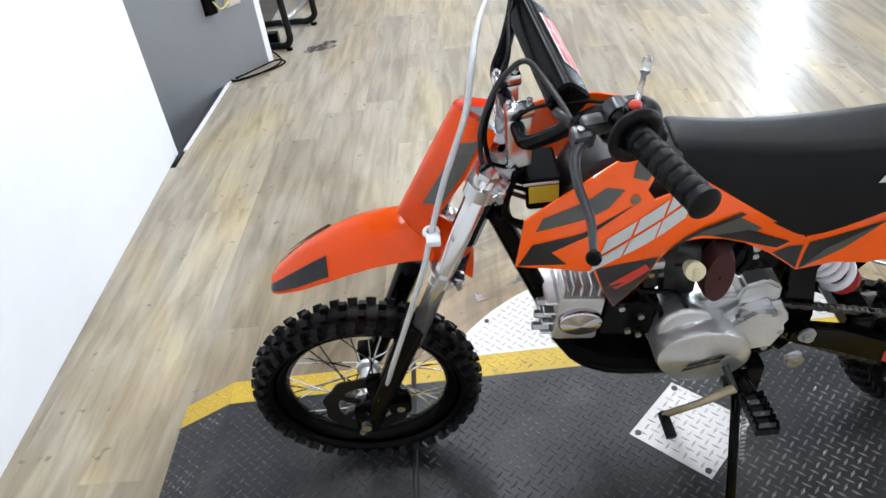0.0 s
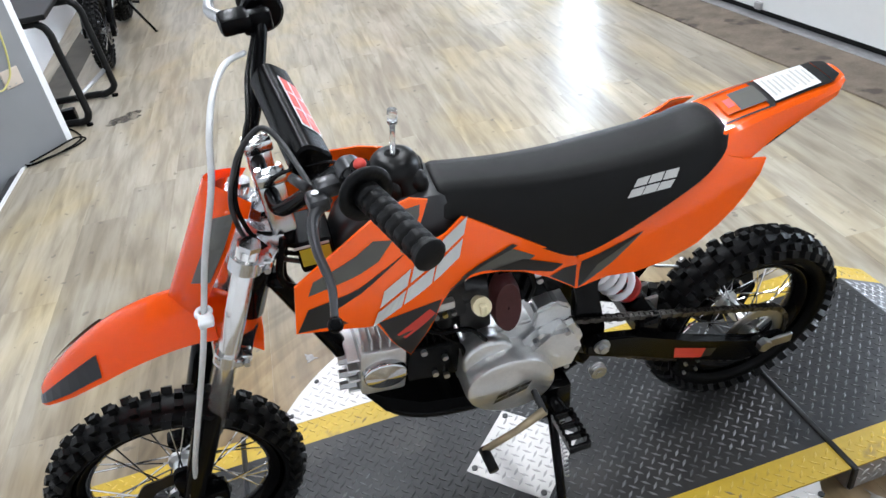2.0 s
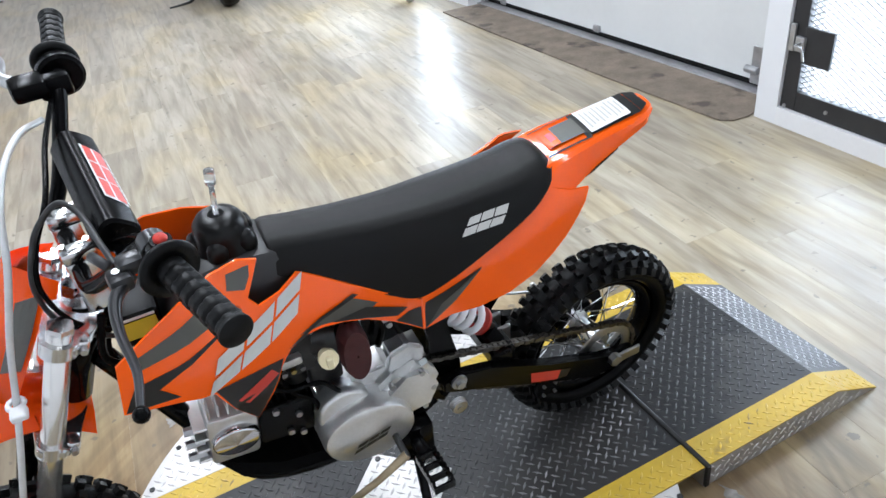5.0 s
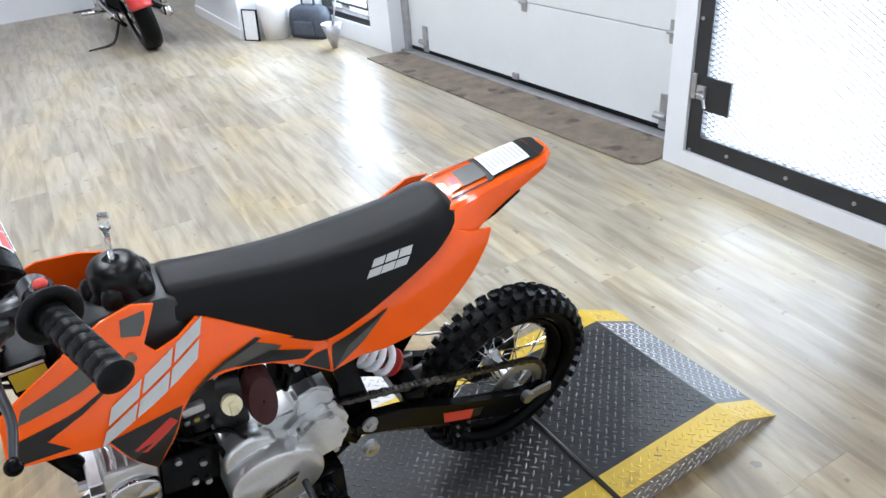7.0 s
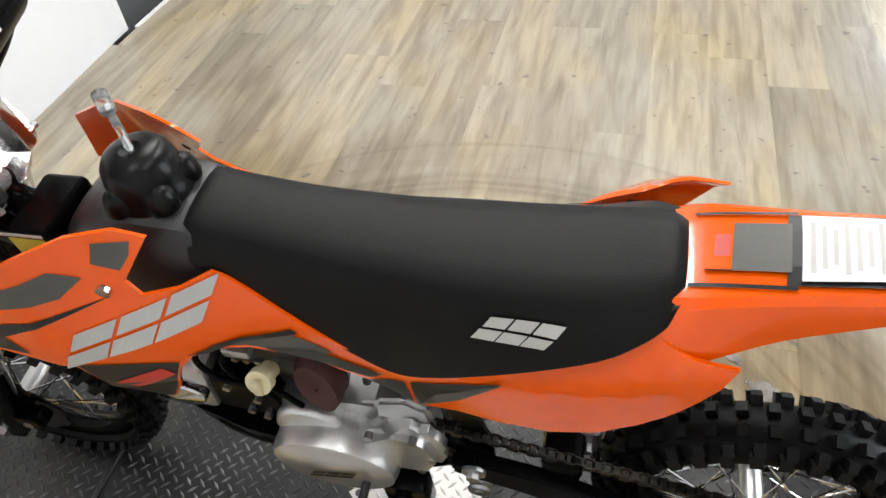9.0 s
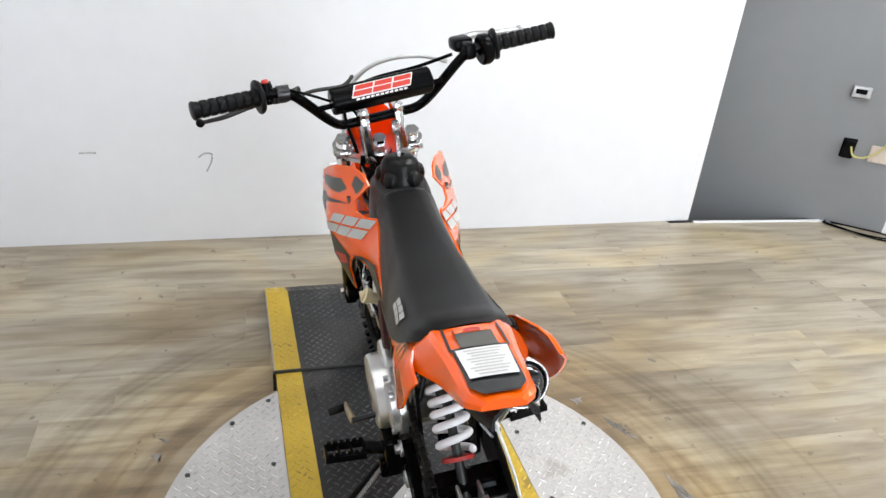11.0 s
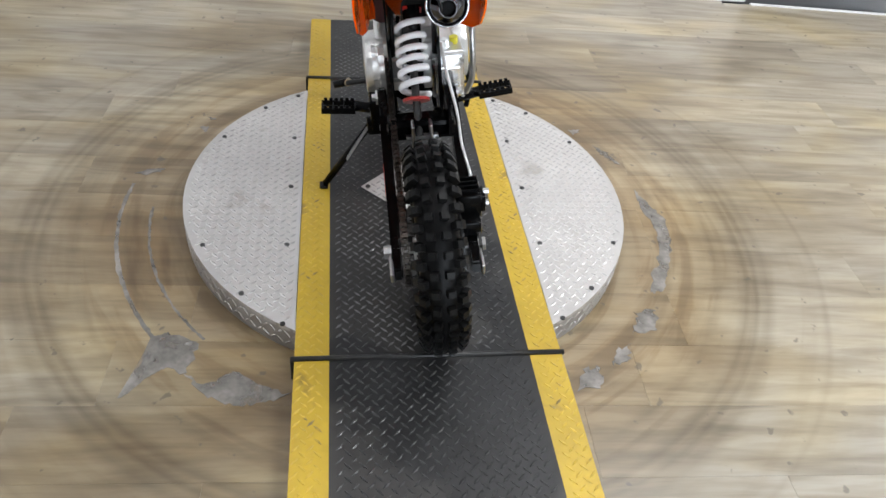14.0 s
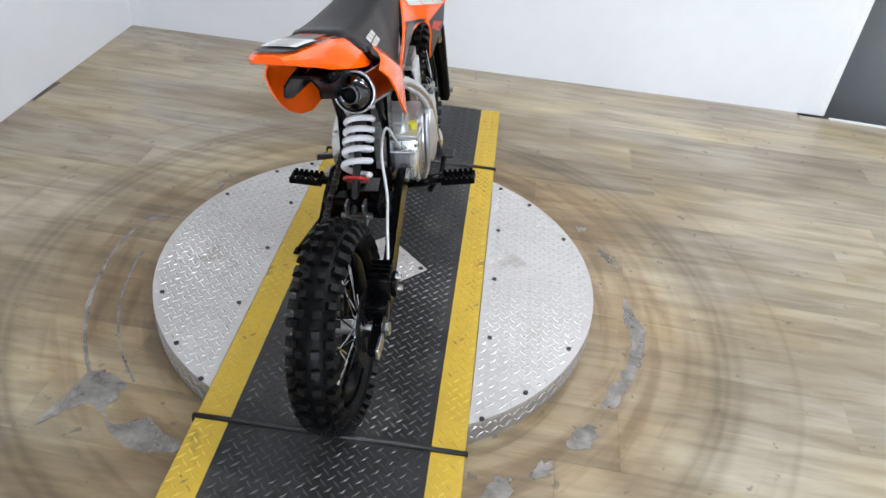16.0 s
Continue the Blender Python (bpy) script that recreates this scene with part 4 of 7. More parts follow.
# cables
part("brake_hose", tube(smooth_line([(-0.395, 0.158, 0.990), (-0.424, 0.110, 1.000), (-0.446, 0.040, 0.996), (-0.462, -0.020, 0.970), (-0.478, -0.060, 0.915), (-0.518, -0.072, 0.812), (-0.548, -0.082, 0.720), (-0.572, -0.104, 0.650), (-0.630, -0.112, 0.492), (-0.655, -0.108, 0.420), (-0.678, -0.092, 0.340)], 8), 0.0048, 8), ROUGH_GREY_LINE, bike, "silver grey brake hose", smooth=True)
part("throttle_cable", tube(smooth_line([(-0.375, 0.165, 1.010), (-0.398, 0.090, 0.985), (-0.412, -0.010, 0.965), (-0.440, -0.060, 0.930), (-0.455, -0.070, 0.870), (-0.430, -0.050, 0.780), (-0.340, -0.030, 0.720)], 8), 0.0038, 6), BLACK_PLASTIC, bike, "black throttle cable", smooth=True)
part("clutch_cable", tube(smooth_line([(-0.352, -0.185, 0.960), (-0.362, -0.140, 0.968), (-0.374, -0.080, 0.968), (-0.391, -0.055, 0.980), (-0.412, -0.055, 0.972), (-0.440, -0.062, 0.940), (-0.462, -0.070, 0.870), (-0.440, -0.045, 0.770), (-0.330, -0.040, 0.700)], 8), 0.0040, 6), DARK_STEEL, bike, "grey-black lever cable", smooth=True)
part("switch_wire", tube(smooth_line([(-0.310, -0.190, 0.990), (-0.340, -0.125, 0.955), (-0.400, -0.055, 0.900), (-0.420, -0.030, 0.820)], 6), 0.0028, 6), BLACK_PLASTIC, bike, smooth=True)
bm = tube(smooth_line([(-0.548 + 0.010 * math.cos(a), -0.082 + 0.010 * math.sin(a), 0.722) for a in (2 * math.pi * k / 10 for k in range(11))], 3), 0.0042, 6)
add_box(bm, (-0.556, -0.112, 0.716), (-0.534, -0.092, 0.728), 0.003)
part("cable_tie", bm, GRAPHIC_WHITE, bike, "white cable tie", smooth=True)

# number plate, front fender
bm = bmesh.new()
NU, NV = 12, 12
rows = []
for j in range(NV + 1):
    v = j / NV
    z = 0.690 + 0.205 * v
    cx = -0.612 + 0.118 * v
    hw = interp(v, (0, 0.3, 0.62, 0.8, 1.0), (0.040, 0.054, 0.071, 0.068, 0.046))
    row = []
    for i in range(NU + 1):
        u = -1 + 2 * i / NU
        row.append(bm.verts.new((cx + 0.058 * abs(u) ** 1.6 * (0.75 + 0.25 * v), hw * u, z - 0.018 * abs(u) * (1 - v) + (-0.030 * abs(u) ** 2 if v > 0.9 else 0.0))))
    rows.append(row)
for a, b in zip(rows, rows[1:]):
    for k in range(NU):
        bm.faces.new((a[k], a[k + 1], b[k + 1], b[k]))
bmesh.ops.solidify(bm, geom=bm.faces[:], thickness=0.004)
number_plate = shaded(part("number_plate", bm, ORANGE, bike, "orange front number shield"), 50)
for s in (-1, 1):
    bm = bmesh.new()
    for j in range(4, 11):
        for i in range(3):
            pts = []
            for jj, ii in ((j, i), (j + 1, i), (j + 1, i + 1), (j, i + 1)):
                v = jj / NV * 0.88 + 0.02 * ii
                u = 0.62 + 0.11 * ii
                z = 0.690 + 0.205 * v
                hw = interp(v, (0, 0.3, 0.62, 0.8, 1.0), (0.040, 0.054, 0.071, 0.068, 0.046))
                pts.append((-0.612 + 0.118 * v + 0.058 * u ** 1.6 * (0.75 + 0.25 * v) - 0.003, s * (hw * u + 0.002), z - 0.018 * u * (1 - v)))
            bm.faces.new([bm.verts.new(p) for p in pts])
    bmesh.ops.remove_doubles(bm, verts=bm.verts, dist=1e-5)
    part("decal", bm, GRAPHIC_GREY, number_plate, "dark grey decal")

FENDER = [(-0.844, 0.585, 0.028, 0.006), (-0.827, 0.603, 0.046, 0.014), (-0.782, 0.638, 0.060, 0.032), (-0.727, 0.671, 0.065, 0.046), (-0.672, 0.692, 0.066, 0.050), (-0.612, 0.702, 0.064, 0.052), (-0.562, 0.697, 0.060, 0.052), (-0.527, 0.674, 0.056, 0.045), (-0.502, 0.640, 0.052, 0.034), (-0.484, 0.600, 0.046, 0.022)]
bm = bmesh.new()
rows = []
fine = smooth_line([Vector((x, z, w)) for x, z, w, d in FENDER], 3)
drops = [interp(p.x, [f[0] for f in FENDER], [f[3] for f in FENDER]) for p in fine]
for p, d in zip(fine, drops):
    row = []
    for i in range(11):
        u = -1 + 2 * i / 10
        row.append(bm.verts.new((p.x + (0.35 * d if p.x > -0.542 else 0.0) * -abs(u) ** 2, p.z * u, p.y - d * (abs(u) ** 2.5) - 0.005 * (abs(u) > 0.3))))
    rows.append(row)
for a, b in zip(rows, rows[1:]):
    for k in range(10):
        bm.faces.new((a[k], b[k], b[k + 1], a[k + 1]))
bmesh.ops.solidify(bm, geom=bm.faces[:], thickness=0.004)
front_fender = shaded(part("front_fender", bm, ORANGE, bike, "glossy orange front fender"), 45)
for s in (-1, 1):
    bm = bmesh.new()
    pts = []
    for a, b in zip(range(1, 9), range(2, 10)):
        quad = []
        for q, u in ((a, 0.60), (b, 0.60), (b, 0.95), (a, 0.95)):
            p, d = fine[q], drops[q]
            quad.append((p.x - 0.002, s * (p.z * u + 0.001), p.y - d * u ** 2.5 - 0.005 + 0.0035))
        bm.faces.new([bm.verts.new(c) for c in quad])
    bmesh.ops.remove_doubles(bm, verts=bm.verts, dist=1e-5)
    part("decal", bm, GRAPHIC_BLACK, front_fender, "black decal at the fender tip")

# side bodywork
SHROUD = [(-0.426, 0.692), (-0.410, 0.772), (-0.365, 0.796), (-0.318, 0.817), (-0.262, 0.829), (-0.220, 0.826), (-0.192, 0.811), (-0.222, 0.770), (-0.210, 0.752), (-0.175, 0.752), (-0.142, 0.762), (-0.107, 0.738), (-0.057, 0.704), (0.028, 0.644), (0.046, 0.630),
          (0.048, 0.552), (-0.007, 0.600), (-0.050, 0.630), (-0.090, 0.648), (-0.155, 0.664), (-0.185, 0.660), (-0.205, 0.640), (-0.227, 0.590), (-0.262, 0.536), (-0.286, 0.600), (-0.308, 0.666), (-0.353, 0.678)]
WING = [(0.047, 0.553), (0.046, 0.634), (0.080, 0.646), (0.120, 0.668), (0.180, 0.708), (0.244, 0.750), (0.276, 0.766), (0.296, 0.768), (0.326, 0.760), (0.364, 0.753), (0.337, 0.709), (0.314, 0.675), (0.290, 0.648), (0.254, 0.617), (0.205, 0.588), (0.150, 0.572), (0.100, 0.574)]
for s in (-1, 1):
    shroud = skin("side_panel", SHROUD, s, 0.0, 0.004, ORANGE, bike, "orange tank shroud with grey and black graphics")
    for pts, mat, lift, lab in (
        ([(-0.395, 0.752), (-0.383, 0.773), (-0.287, 0.797), (-0.258, 0.784), (-0.286, 0.765)], GRAPHIC_GREY, 0.0012, "grey decal"),
        ([(-0.240, 0.818), (-0.206, 0.812), (-0.210, 0.798), (-0.222, 0.784), (-0.246, 0.797)], GRAPHIC_GREY, 0.0012, "grey decal"),
        ([(-0.423, 0.694), (-0.400, 0.730), (-0.341, 0.737), (-0.239, 0.758), (-0.334, 0.728), (-0.372, 0.713), (-0.350, 0.690)], GRAPHIC_BLACK, 0.0012, "black arrow decal"),
        ([(-0.165, 0.674), (-0.070, 0.690), (-0.030, 0.660), (-0.055, 0.644), (-0.110, 0.660)], GRAPHIC_GREY, 0.0012, "grey decal"),
        ([(-0.110, 0.660), (-0.050, 0.660), (0.020, 0.626), (0.002, 0.614), (-0.040, 0.630)], GRAPHIC_BLACK, 0.0020, "black decal"),
        ([(-0.188, 0.665), (-0.068, 0.698), (-0.060, 0.693), (-0.165, 0.664)], GRAPHIC_BLACK, 0.0024, "thin black stripe"),
        ([(-0.306, 0.671), (-0.200, 0.655), (-0.232, 0.588), (-0.262, 0.540), (-0.284, 0.598)], GRAPHIC_BLACK, 0.0012, "black decal"),
        ([(-0.282, 0.628), (-0.222, 0.648), (-0.213, 0.632), (-0.268, 0.606)], GRAPHIC_RED, 0.0020, "red lettering bar"),
    ):
        skin("decal", pts, s, lift, 0.0, mat, shroud, lab)

    def tank_place(u, v, lift, s=s):
        x = -0.318 + u
        z = 0.668 + v + 0.270 * u
        if s > 0:
            x = -0.130 - u
            z = 0.716 + v - 0.270 * u
        return Vector((x, s * (side_y(x, z) + 0.0012 + lift), z))
    emblem("emblem", tank_place, 0.160, 0.043, GRAPHIC_SILVER, shroud, lean=0.62 if s < 0 else -0.62, label="silver slanted emblem block")
    wing = skin("rear_side_panel", WING, s, 0.001, 0.004, ORANGE, bike, "orange rear side panel flaring outward")
    skin("decal", [(0.050, 0.600), (0.052, 0.622), (0.082, 0.632), (0.156, 0.664), (0.108, 0.610), (0.050, 0.556)], s, 0.0022, 0.0, GRAPHIC_BLACK, wing, "black decal")
    skin("decal", [(0.052, 0.560), (0.080, 0.608), (0.148, 0.658), (0.156, 0.663), (0.108, 0.609)], s, 0.0030, 0.0, GRAPHIC_GREY, wing, "grey decal")
    skin("decal", [(-0.002, 0.600), (0.022, 0.614), (0.044, 0.616), (0.045, 0.558)], s, 0.0012, 0.0, GRAPHIC_BLACK, shroud, "black decal")
    part("panel_bolt", disc(0.008, 0.006, Matrix.Translation((-0.243, s * (side_y(-0.243, 0.765) + 0.001), 0.765)) @ SIDE, 10), CHROME, shroud, "chrome panel bolt")

# tank, cap and vent


def body_section(x, w, zt, zb, round_top=0.012, wb=None):
    wb = w if wb is None else wb
    left = [(-wb, zb), (-(w + wb) / 2 - 0.002, (zb + zt) / 2), (-w, zt - round_top), (-w * 0.86, zt - round_top * 0.3), (-w * 0.5, zt), (0, zt + 0.001)]
    pts = left + [(-y, z) for y, z in left[-2::-1]]
    return [Vector((x, y, z)) for y, z in pts] + [Vector((x, 0, zb))]


def soft(points, steps=4):
    return smooth_line([Vector(p) for p in points], steps)


def loft_body(table, steps=4, shift=None, **k):
    """table rows: x, top half width, top z, bottom z, bottom half width."""
    a = soft([r[:3] for r in table], steps)
    b = soft([(r[0], r[3], r[4]) for r in table], steps)
    return loft([body_section(p.x, p.y, p.z, q.y, wb=q.z, **k) for p, q in zip(a, b)])


tank = shaded(part("fuel_tank", loft_body([(-0.350, 0.030, 0.735, 0.68, 0.04), (-0.310, 0.046, 0.785, 0.66, 0.055), (-0.250, 0.055, 0.808, 0.65, 0.070), (-0.200, 0.056, 0.806, 0.65, 0.074), (-0.165, 0.054, 0.800, 0.66, 0.074), (-0.140, 0.05, 0.780, 0.66, 0.070)]), TANK_GREY, bike, "dark grey plastic fuel tank"))
bm = bmesh.new()
CAP = Matrix.Translation((-0.222, 0.004, 0.806))
add_ring(bm, [(0.044, -0.022), (0.046, 0.002), (0.041, 0.010), (0.040, 0.026), (0.0375, 0.038), (0.032, 0.046), (0.023, 0.0505), (0.012, 0.052), (0.0085, 0.048), (0.0005, 0.047)], 40, CAP, closed=False)
cap = shaded(part("fuel_cap", bm, CAP_BLACK, bike, "black lobed fuel cap with a clear vent tube"), 50)
for k in range(5):
    a = 2 * math.pi * (k + 0.42) / 5
    shaded(part("finger_lobe", ring([(0.0005, -0.004), (0.0150, -0.004), (0.0165, 0.004), (0.0155, 0.014), (0.0120, 0.022), (0.006, 0.0265), (0.0005, 0.0275)], 18, CAP @ Matrix.Translation((0.0375 * math.cos(a), 0.0375 * math.sin(a), 0)), closed=False), CAP_BLACK, cap), 60)
part("vent_tube", tube([(-0.222, 0.004, 0.852), (-0.218, 0.003, 0.886), (-0.215, 0.001, 0.914)], 0.0042, 10), CLEAR, cap, "clear plastic vent tube", smooth=True)
part("vent_tip", tube([(-0.2155, 0.001, 0.910), (-0.2130, 0.0, 0.932)], 0.0078, 10), CLEAR, cap, "clear plastic vent tip", smooth=True)

# seat
seat = shaded(part("seat", loft_body([(-0.172, 0.044, 0.800, 0.772, 0.056), (-0.160, 0.046, 0.806, 0.758, 0.062), (-0.120, 0.047, 0.799, 0.740, 0.064), (-0.057, 0.049, 0.790, 0.700, 0.076), (0.0, 0.053, 0.784, 0.662, 0.083), (0.045, 0.055, 0.782, 0.640, 0.086), (0.10, 0.059, 0.782, 0.656, 0.089), (0.18, 0.061, 0.785, 0.699, 0.092), (0.25, 0.060, 0.793, 0.740, 0.090), (0.284, 0.056, 0.801, 0.764, 0.081), (0.304, 0.050, 0.804, 0.776, 0.067), (0.315, 0.043, 0.801, 0.787, 0.054)], 4), VINYL, bike, "black vinyl seat with silver emblems on its sides"), 60)
for s in (-1, 1):
    def seat_place(u, v, lift, s=s):
        x = 0.130 + u if s < 0 else 0.220 - u
        z = 0.731 + v + (0.10 * u if s < 0 else 0.0095 - 0.10 * u)
        zt, zb = interp(x, (0.10, 0.18, 0.25), (0.782, 0.785, 0.792)), interp(x, (0.10, 0.18, 0.25), (0.656, 0.699, 0.742))
        w, wb = 0.0605, interp(x, (0.10, 0.18, 0.25), (0.089, 0.092, 0.090))
        zm = (zb + zt) / 2
        ym = (w + wb) / 2 + 0.002
        y = interp(z, (zb, zm, zt - 0.012), (wb, ym, w))
        return Vector((x, s * (y + 0.0022 + lift), z))
    emblem("emblem", seat_place, 0.072, 0.025, GRAPHIC_SILVER, seat, lean=0.75 if s < 0 else -0.75, label="silver slanted emblem block")

# tail
tail = shaded(part("tail_fender", loft_body([(0.276, 0.052, 0.784, 0.738, 0.088), (0.300, 0.058, 0.793, 0.740, 0.092), (0.322, 0.060, 0.800, 0.745, 0.089), (0.348, 0.058, 0.807, 0.752, 0.080), (0.400, 0.052, 0.818, 0.770, 0.060), (0.460, 0.047, 0.830, 0.797, 0.051), (0.500, 0.043, 0.837, 0.814, 0.045), (0.512, 0.037, 0.839, 0.820, 0.039), (0.526, 0.025, 0.840, 0.826, 0.027)], 3, round_top=0.007), ORANGE, bike, "orange tail fender with a white paper sticker"), 22)


def tail_quad(pts, lift, y0=0.0):
    bm = bmesh.new()
    rows = []
    (x0, w0), (x1, w1) = pts
    n = 6
    for k in range(n + 1):
        x = x0 + (x1 - x0) * k / n
        w = w0 + (w1 - w0) * k / n
        z = interp(x, (0.276, 0.300, 0.322, 0.348, 0.40, 0.46, 0.50, 0.512, 0.526), (0.787, 0.795, 0.801, 0.808, 0.819, 0.831, 0.838, 0.840, 0.841)) + lift
        rows.append([bm.verts.new((x, y, z - 0.0025 * (abs(y) / 0.04) ** 4)) for y in (y0 - w, y0 - w / 2, y0, y0 + w / 2, y0 + w)])
    for a, b in zip(rows, rows[1:]):
        for k in range(4):
            bm.faces.new((a[k], b[k], b[k + 1], a[k + 1]))
    return bm


part("decal", tail_quad(((0.392, 0.038), (0.498, 0.035)), 0.0025), GRAPHIC_BLACK, tail, "black decal along the tail")
part("decal", tail_quad(((0.498, 0.035), (0.516, 0.022)), 0.0032), GRAPHIC_BLACK, tail, "black decal along the tail")
part("decal", tail_quad(((0.330, 0.026), (0.395, 0.026)), 0.0035), GRAPHIC_GREY, tail, "grey decal")
part("decal", tail_quad(((0.328, 0.0255), (0.350, 0.0255)), 0.0042), ORANGE, tail)
part("decal", tail_quad(((0.336, 0.012), (0.348, 0.012)), 0.0048), GRAPHIC_RED, tail, "red mark")
for y in (-0.040, 0.040):
    part("decal", tail_quad(((0.318, 0.0018), (0.400, 0.0018)), 0.0030, y), GRAPHIC_BLACK, tail, "thin black stripe")
label_ob = part("paper_label", tail_quad(((0.402, 0.035), (0.480, 0.031)), 0.0050), GRAPHIC_WHITE, tail, "white paper label with fine print")
for k in range(9):
    part("print_line", tail_quad(((0.408 + 0.008 * k, 0.026 - 0.004 * (k % 3)), (0.4115 + 0.008 * k, 0.026 - 0.004 * (k % 3))), 0.0056), GRAPHIC_SILVER, label_ob)

secs = []
for x, w, z in ((0.120, 0.050, 0.640), (0.180, 0.056, 0.690), (0.260, 0.058, 0.728), (0.340, 0.052, 0.744), (0.420, 0.042, 0.762), (0.480, 0.034, 0.788)):
    arch = [(-w, z - 0.036), (-w * 0.92, z - 0.018), (-w * 0.5, z), (w * 0.5, z), (w * 0.92, z - 0.018), (w, z - 0.036)]
    secs.append([Vector((x, y, q)) for y, q in arch] + [Vector((x + 0.002, y * 0.93, q - 0.004)) for y, q in arch[::-1]])
inner = shaded(part("inner_fender", loft(secs), BLACK_PLASTIC, bike, "black plastic inner mudguard under the tail"), 40)
part("guard_plate", box((0.170, -0.046, 0.632), (0.176, 0.046, 0.690), 0.002), BLACK_PLASTIC, inner, "black splash plate behind the shock")
part("tail_bracket", box((0.300, 0.020, 0.715), (0.345, 0.034, 0.752), 0.004), BLACK_PAINT, inner, "black bracket above the muffler")
seat.matrix_basis = Matrix.Translation((-0.15, 0, 0)) @ pose(0, 0, 0, 0, 0, -2.2) @ Matrix.Translation((0.15, 0, 0))
tail.matrix_basis = Matrix.Translation((0.29, -0.012, 0)) @ pose(0, 0, 0, 0, 0, -5.0) @ Matrix.Translation((-0.29, 0, 0))

# the bars sit a little turned on the stem
BARS = Matrix.Translation((-0.40, 0, 0.90 + 0.012)) @ pose(0, 0, 0, 0, 0, 6.5) @ pose(0, 0, 0, 4.6) @ Matrix.Translation((0.40, 0, -0.90))
for ob in list(bike.children):
    if ob.name.split(".")[0] in ("handlebar", "bar_pad", "bar_clamp", "grip", "grip_flange", "kill_switch", "lever_perch", "brake_lever", "master_cylinder", "lever_ball"):
        slide = {"kill_switch": -0.066, "lever_perch": -0.062, "master_cylinder": -0.062, "brake_lever": -0.052, "lever_ball": -0.052}.get(ob.name.split(".")[0], 0.0)
        out = 0.016 if ob.name in ("master_cylinder", "brake_lever.001") else -0.016
        ob.matrix_basis = BARS @ Matrix.Translation((slide, out if slide else 0.0, slide * 0.12 + (0.008 if slide else 0.0)))

# ---- frame, engine and running gear of the motorcycle ----


def flat_disc(x, y0, y1, z, r, sides=28, sx=1.0, sz=1.0, dome=0.0, turn=0.0):
    """A round lid about the y axis between y0 and y1, with a softened edge at y1."""
    bm = bmesh.new()
    d = y1 - y0
    prof = [(0.0005, 0.0), (r, 0.0), (r, d * 0.75), (r * 0.965, d * 0.95), (r * 0.90, d), (0.0005, d + dome)]
    add_ring(bm, prof, sides, closed=False)
    m = Matrix.Translation((x, y0, z)) @ Matrix.Rotation(turn, 4, "Y") @ Matrix.Diagonal((sx, 1, sz, 1)) @ pose(0, 0, 0, -90)
    bm.transform(m)
    return bm


frame_part = new("frame")
frame_part.parent = bike
tagged(frame_part, "black tubular steel frame")
part("head_tube", tube([(-0.430, 0, 0.792), (-0.500, 0, 0.630)], 0.026, 18), BLACK_PAINT, frame_part, smooth=True)
part("backbone", tube(smooth_line([(-0.420, 0, 0.770), (-0.30, 0, 0.700), (-0.10, 0, 0.640), (0.06, 0, 0.600), (0.10, 0, 0.520), (0.10, 0, 0.380)], 5), 0.020, 12), BLACK_PAINT, frame_part, smooth=True)
part("down_tube", tube(smooth_line([(-0.445, 0, 0.690), (-0.400, 0, 0.560), (-0.355, 0, 0.430), (-0.330, 0, 0.350)], 5), 0.018, 12), BLACK_PAINT, frame_part, smooth=True)
for s in (-1, 1):
    part("subframe_tube", tube(smooth_line([(0.055, s * 0.040, 0.610), (0.15, s * 0.046, 0.690), (0.28, s * 0.046, 0.735), (0.42, s * 0.03, 0.760)], 5), 0.009, 10), BLACK_PAINT, frame_part, smooth=True)
    part("subframe_stay", tube([(0.085, s * 0.050, 0.480), (0.190, s * 0.046, 0.700)], 0.008, 10), BLACK_PAINT, frame_part, smooth=True)
    part("side_plate", plate([(0.045, 0.610), (0.095, 0.610), (0.106, 0.500), (0.126, 0.400), (0.126, 0.350), (0.085, 0.300), (0.055, 0.330), (0.065, 0.480)], s * 0.056 - 0.004, s * 0.056 + 0.004), BLACK_PAINT, frame_part, "black frame plate at the swingarm pivot")
    part("cradle_tube", tube(smooth_line([(-0.335, s * 0.030, 0.370), (-0.290, s * 0.052, 0.315), (-0.180, s * 0.058, 0.280), (-0.02, s * 0.055, 0.275), (0.070, s * 0.05, 0.310)], 5), 0.011, 10), BLACK_PAINT, frame_part, smooth=True)
bm = loft([[Vector((x, y, z)) for y, z in ((-w, zt), (-w * 0.9, zb + 0.02), (-w * 0.55, zb), (w * 0.55, zb), (w * 0.9, zb + 0.02), (w, zt))] for x, w, zt, zb in ((-0.352, 0.045, 0.400, 0.360), (-0.320, 0.062, 0.385, 0.312), (-0.250, 0.070, 0.345, 0.265), (-0.150, 0.070, 0.320, 0.245), (-0.085, 0.062, 0.315, 0.262))])
shaded(part("skid_plate", bm, BLACK_PAINT, bike, "black bash guard under the engine"), 30)
# electrics box between fork and tank, with a yellow label
box_part = part("coil_box", box((-0.396, -0.050, 0.715), (-0.340, 0.040, 0.772), 0.006), BLACK_PLASTIC, bike, "black box with a yellow label")
part("label", box((-0.392, -0.0525, 0.732), (-0.346, -0.0515, 0.764)), GRAPHIC_YELLOW, box_part, "yellow label")
part("label", box((-0.400, -0.0522, 0.7665), (-0.346, -0.0513, 0.771)), GRAPHIC_SILVER, box_part, "silver label")
part("wiring_loom", tube(smooth_line([(-0.410, -0.045, 0.790), (-0.430, -0.050, 0.720), (-0.400, -0.050, 0.690), (-0.330, -0.045, 0.695), (-0.250, -0.045, 0.640)], 6), 0.006, 8), BLACK_PLASTIC, bike, "black wiring loom", smooth=True)
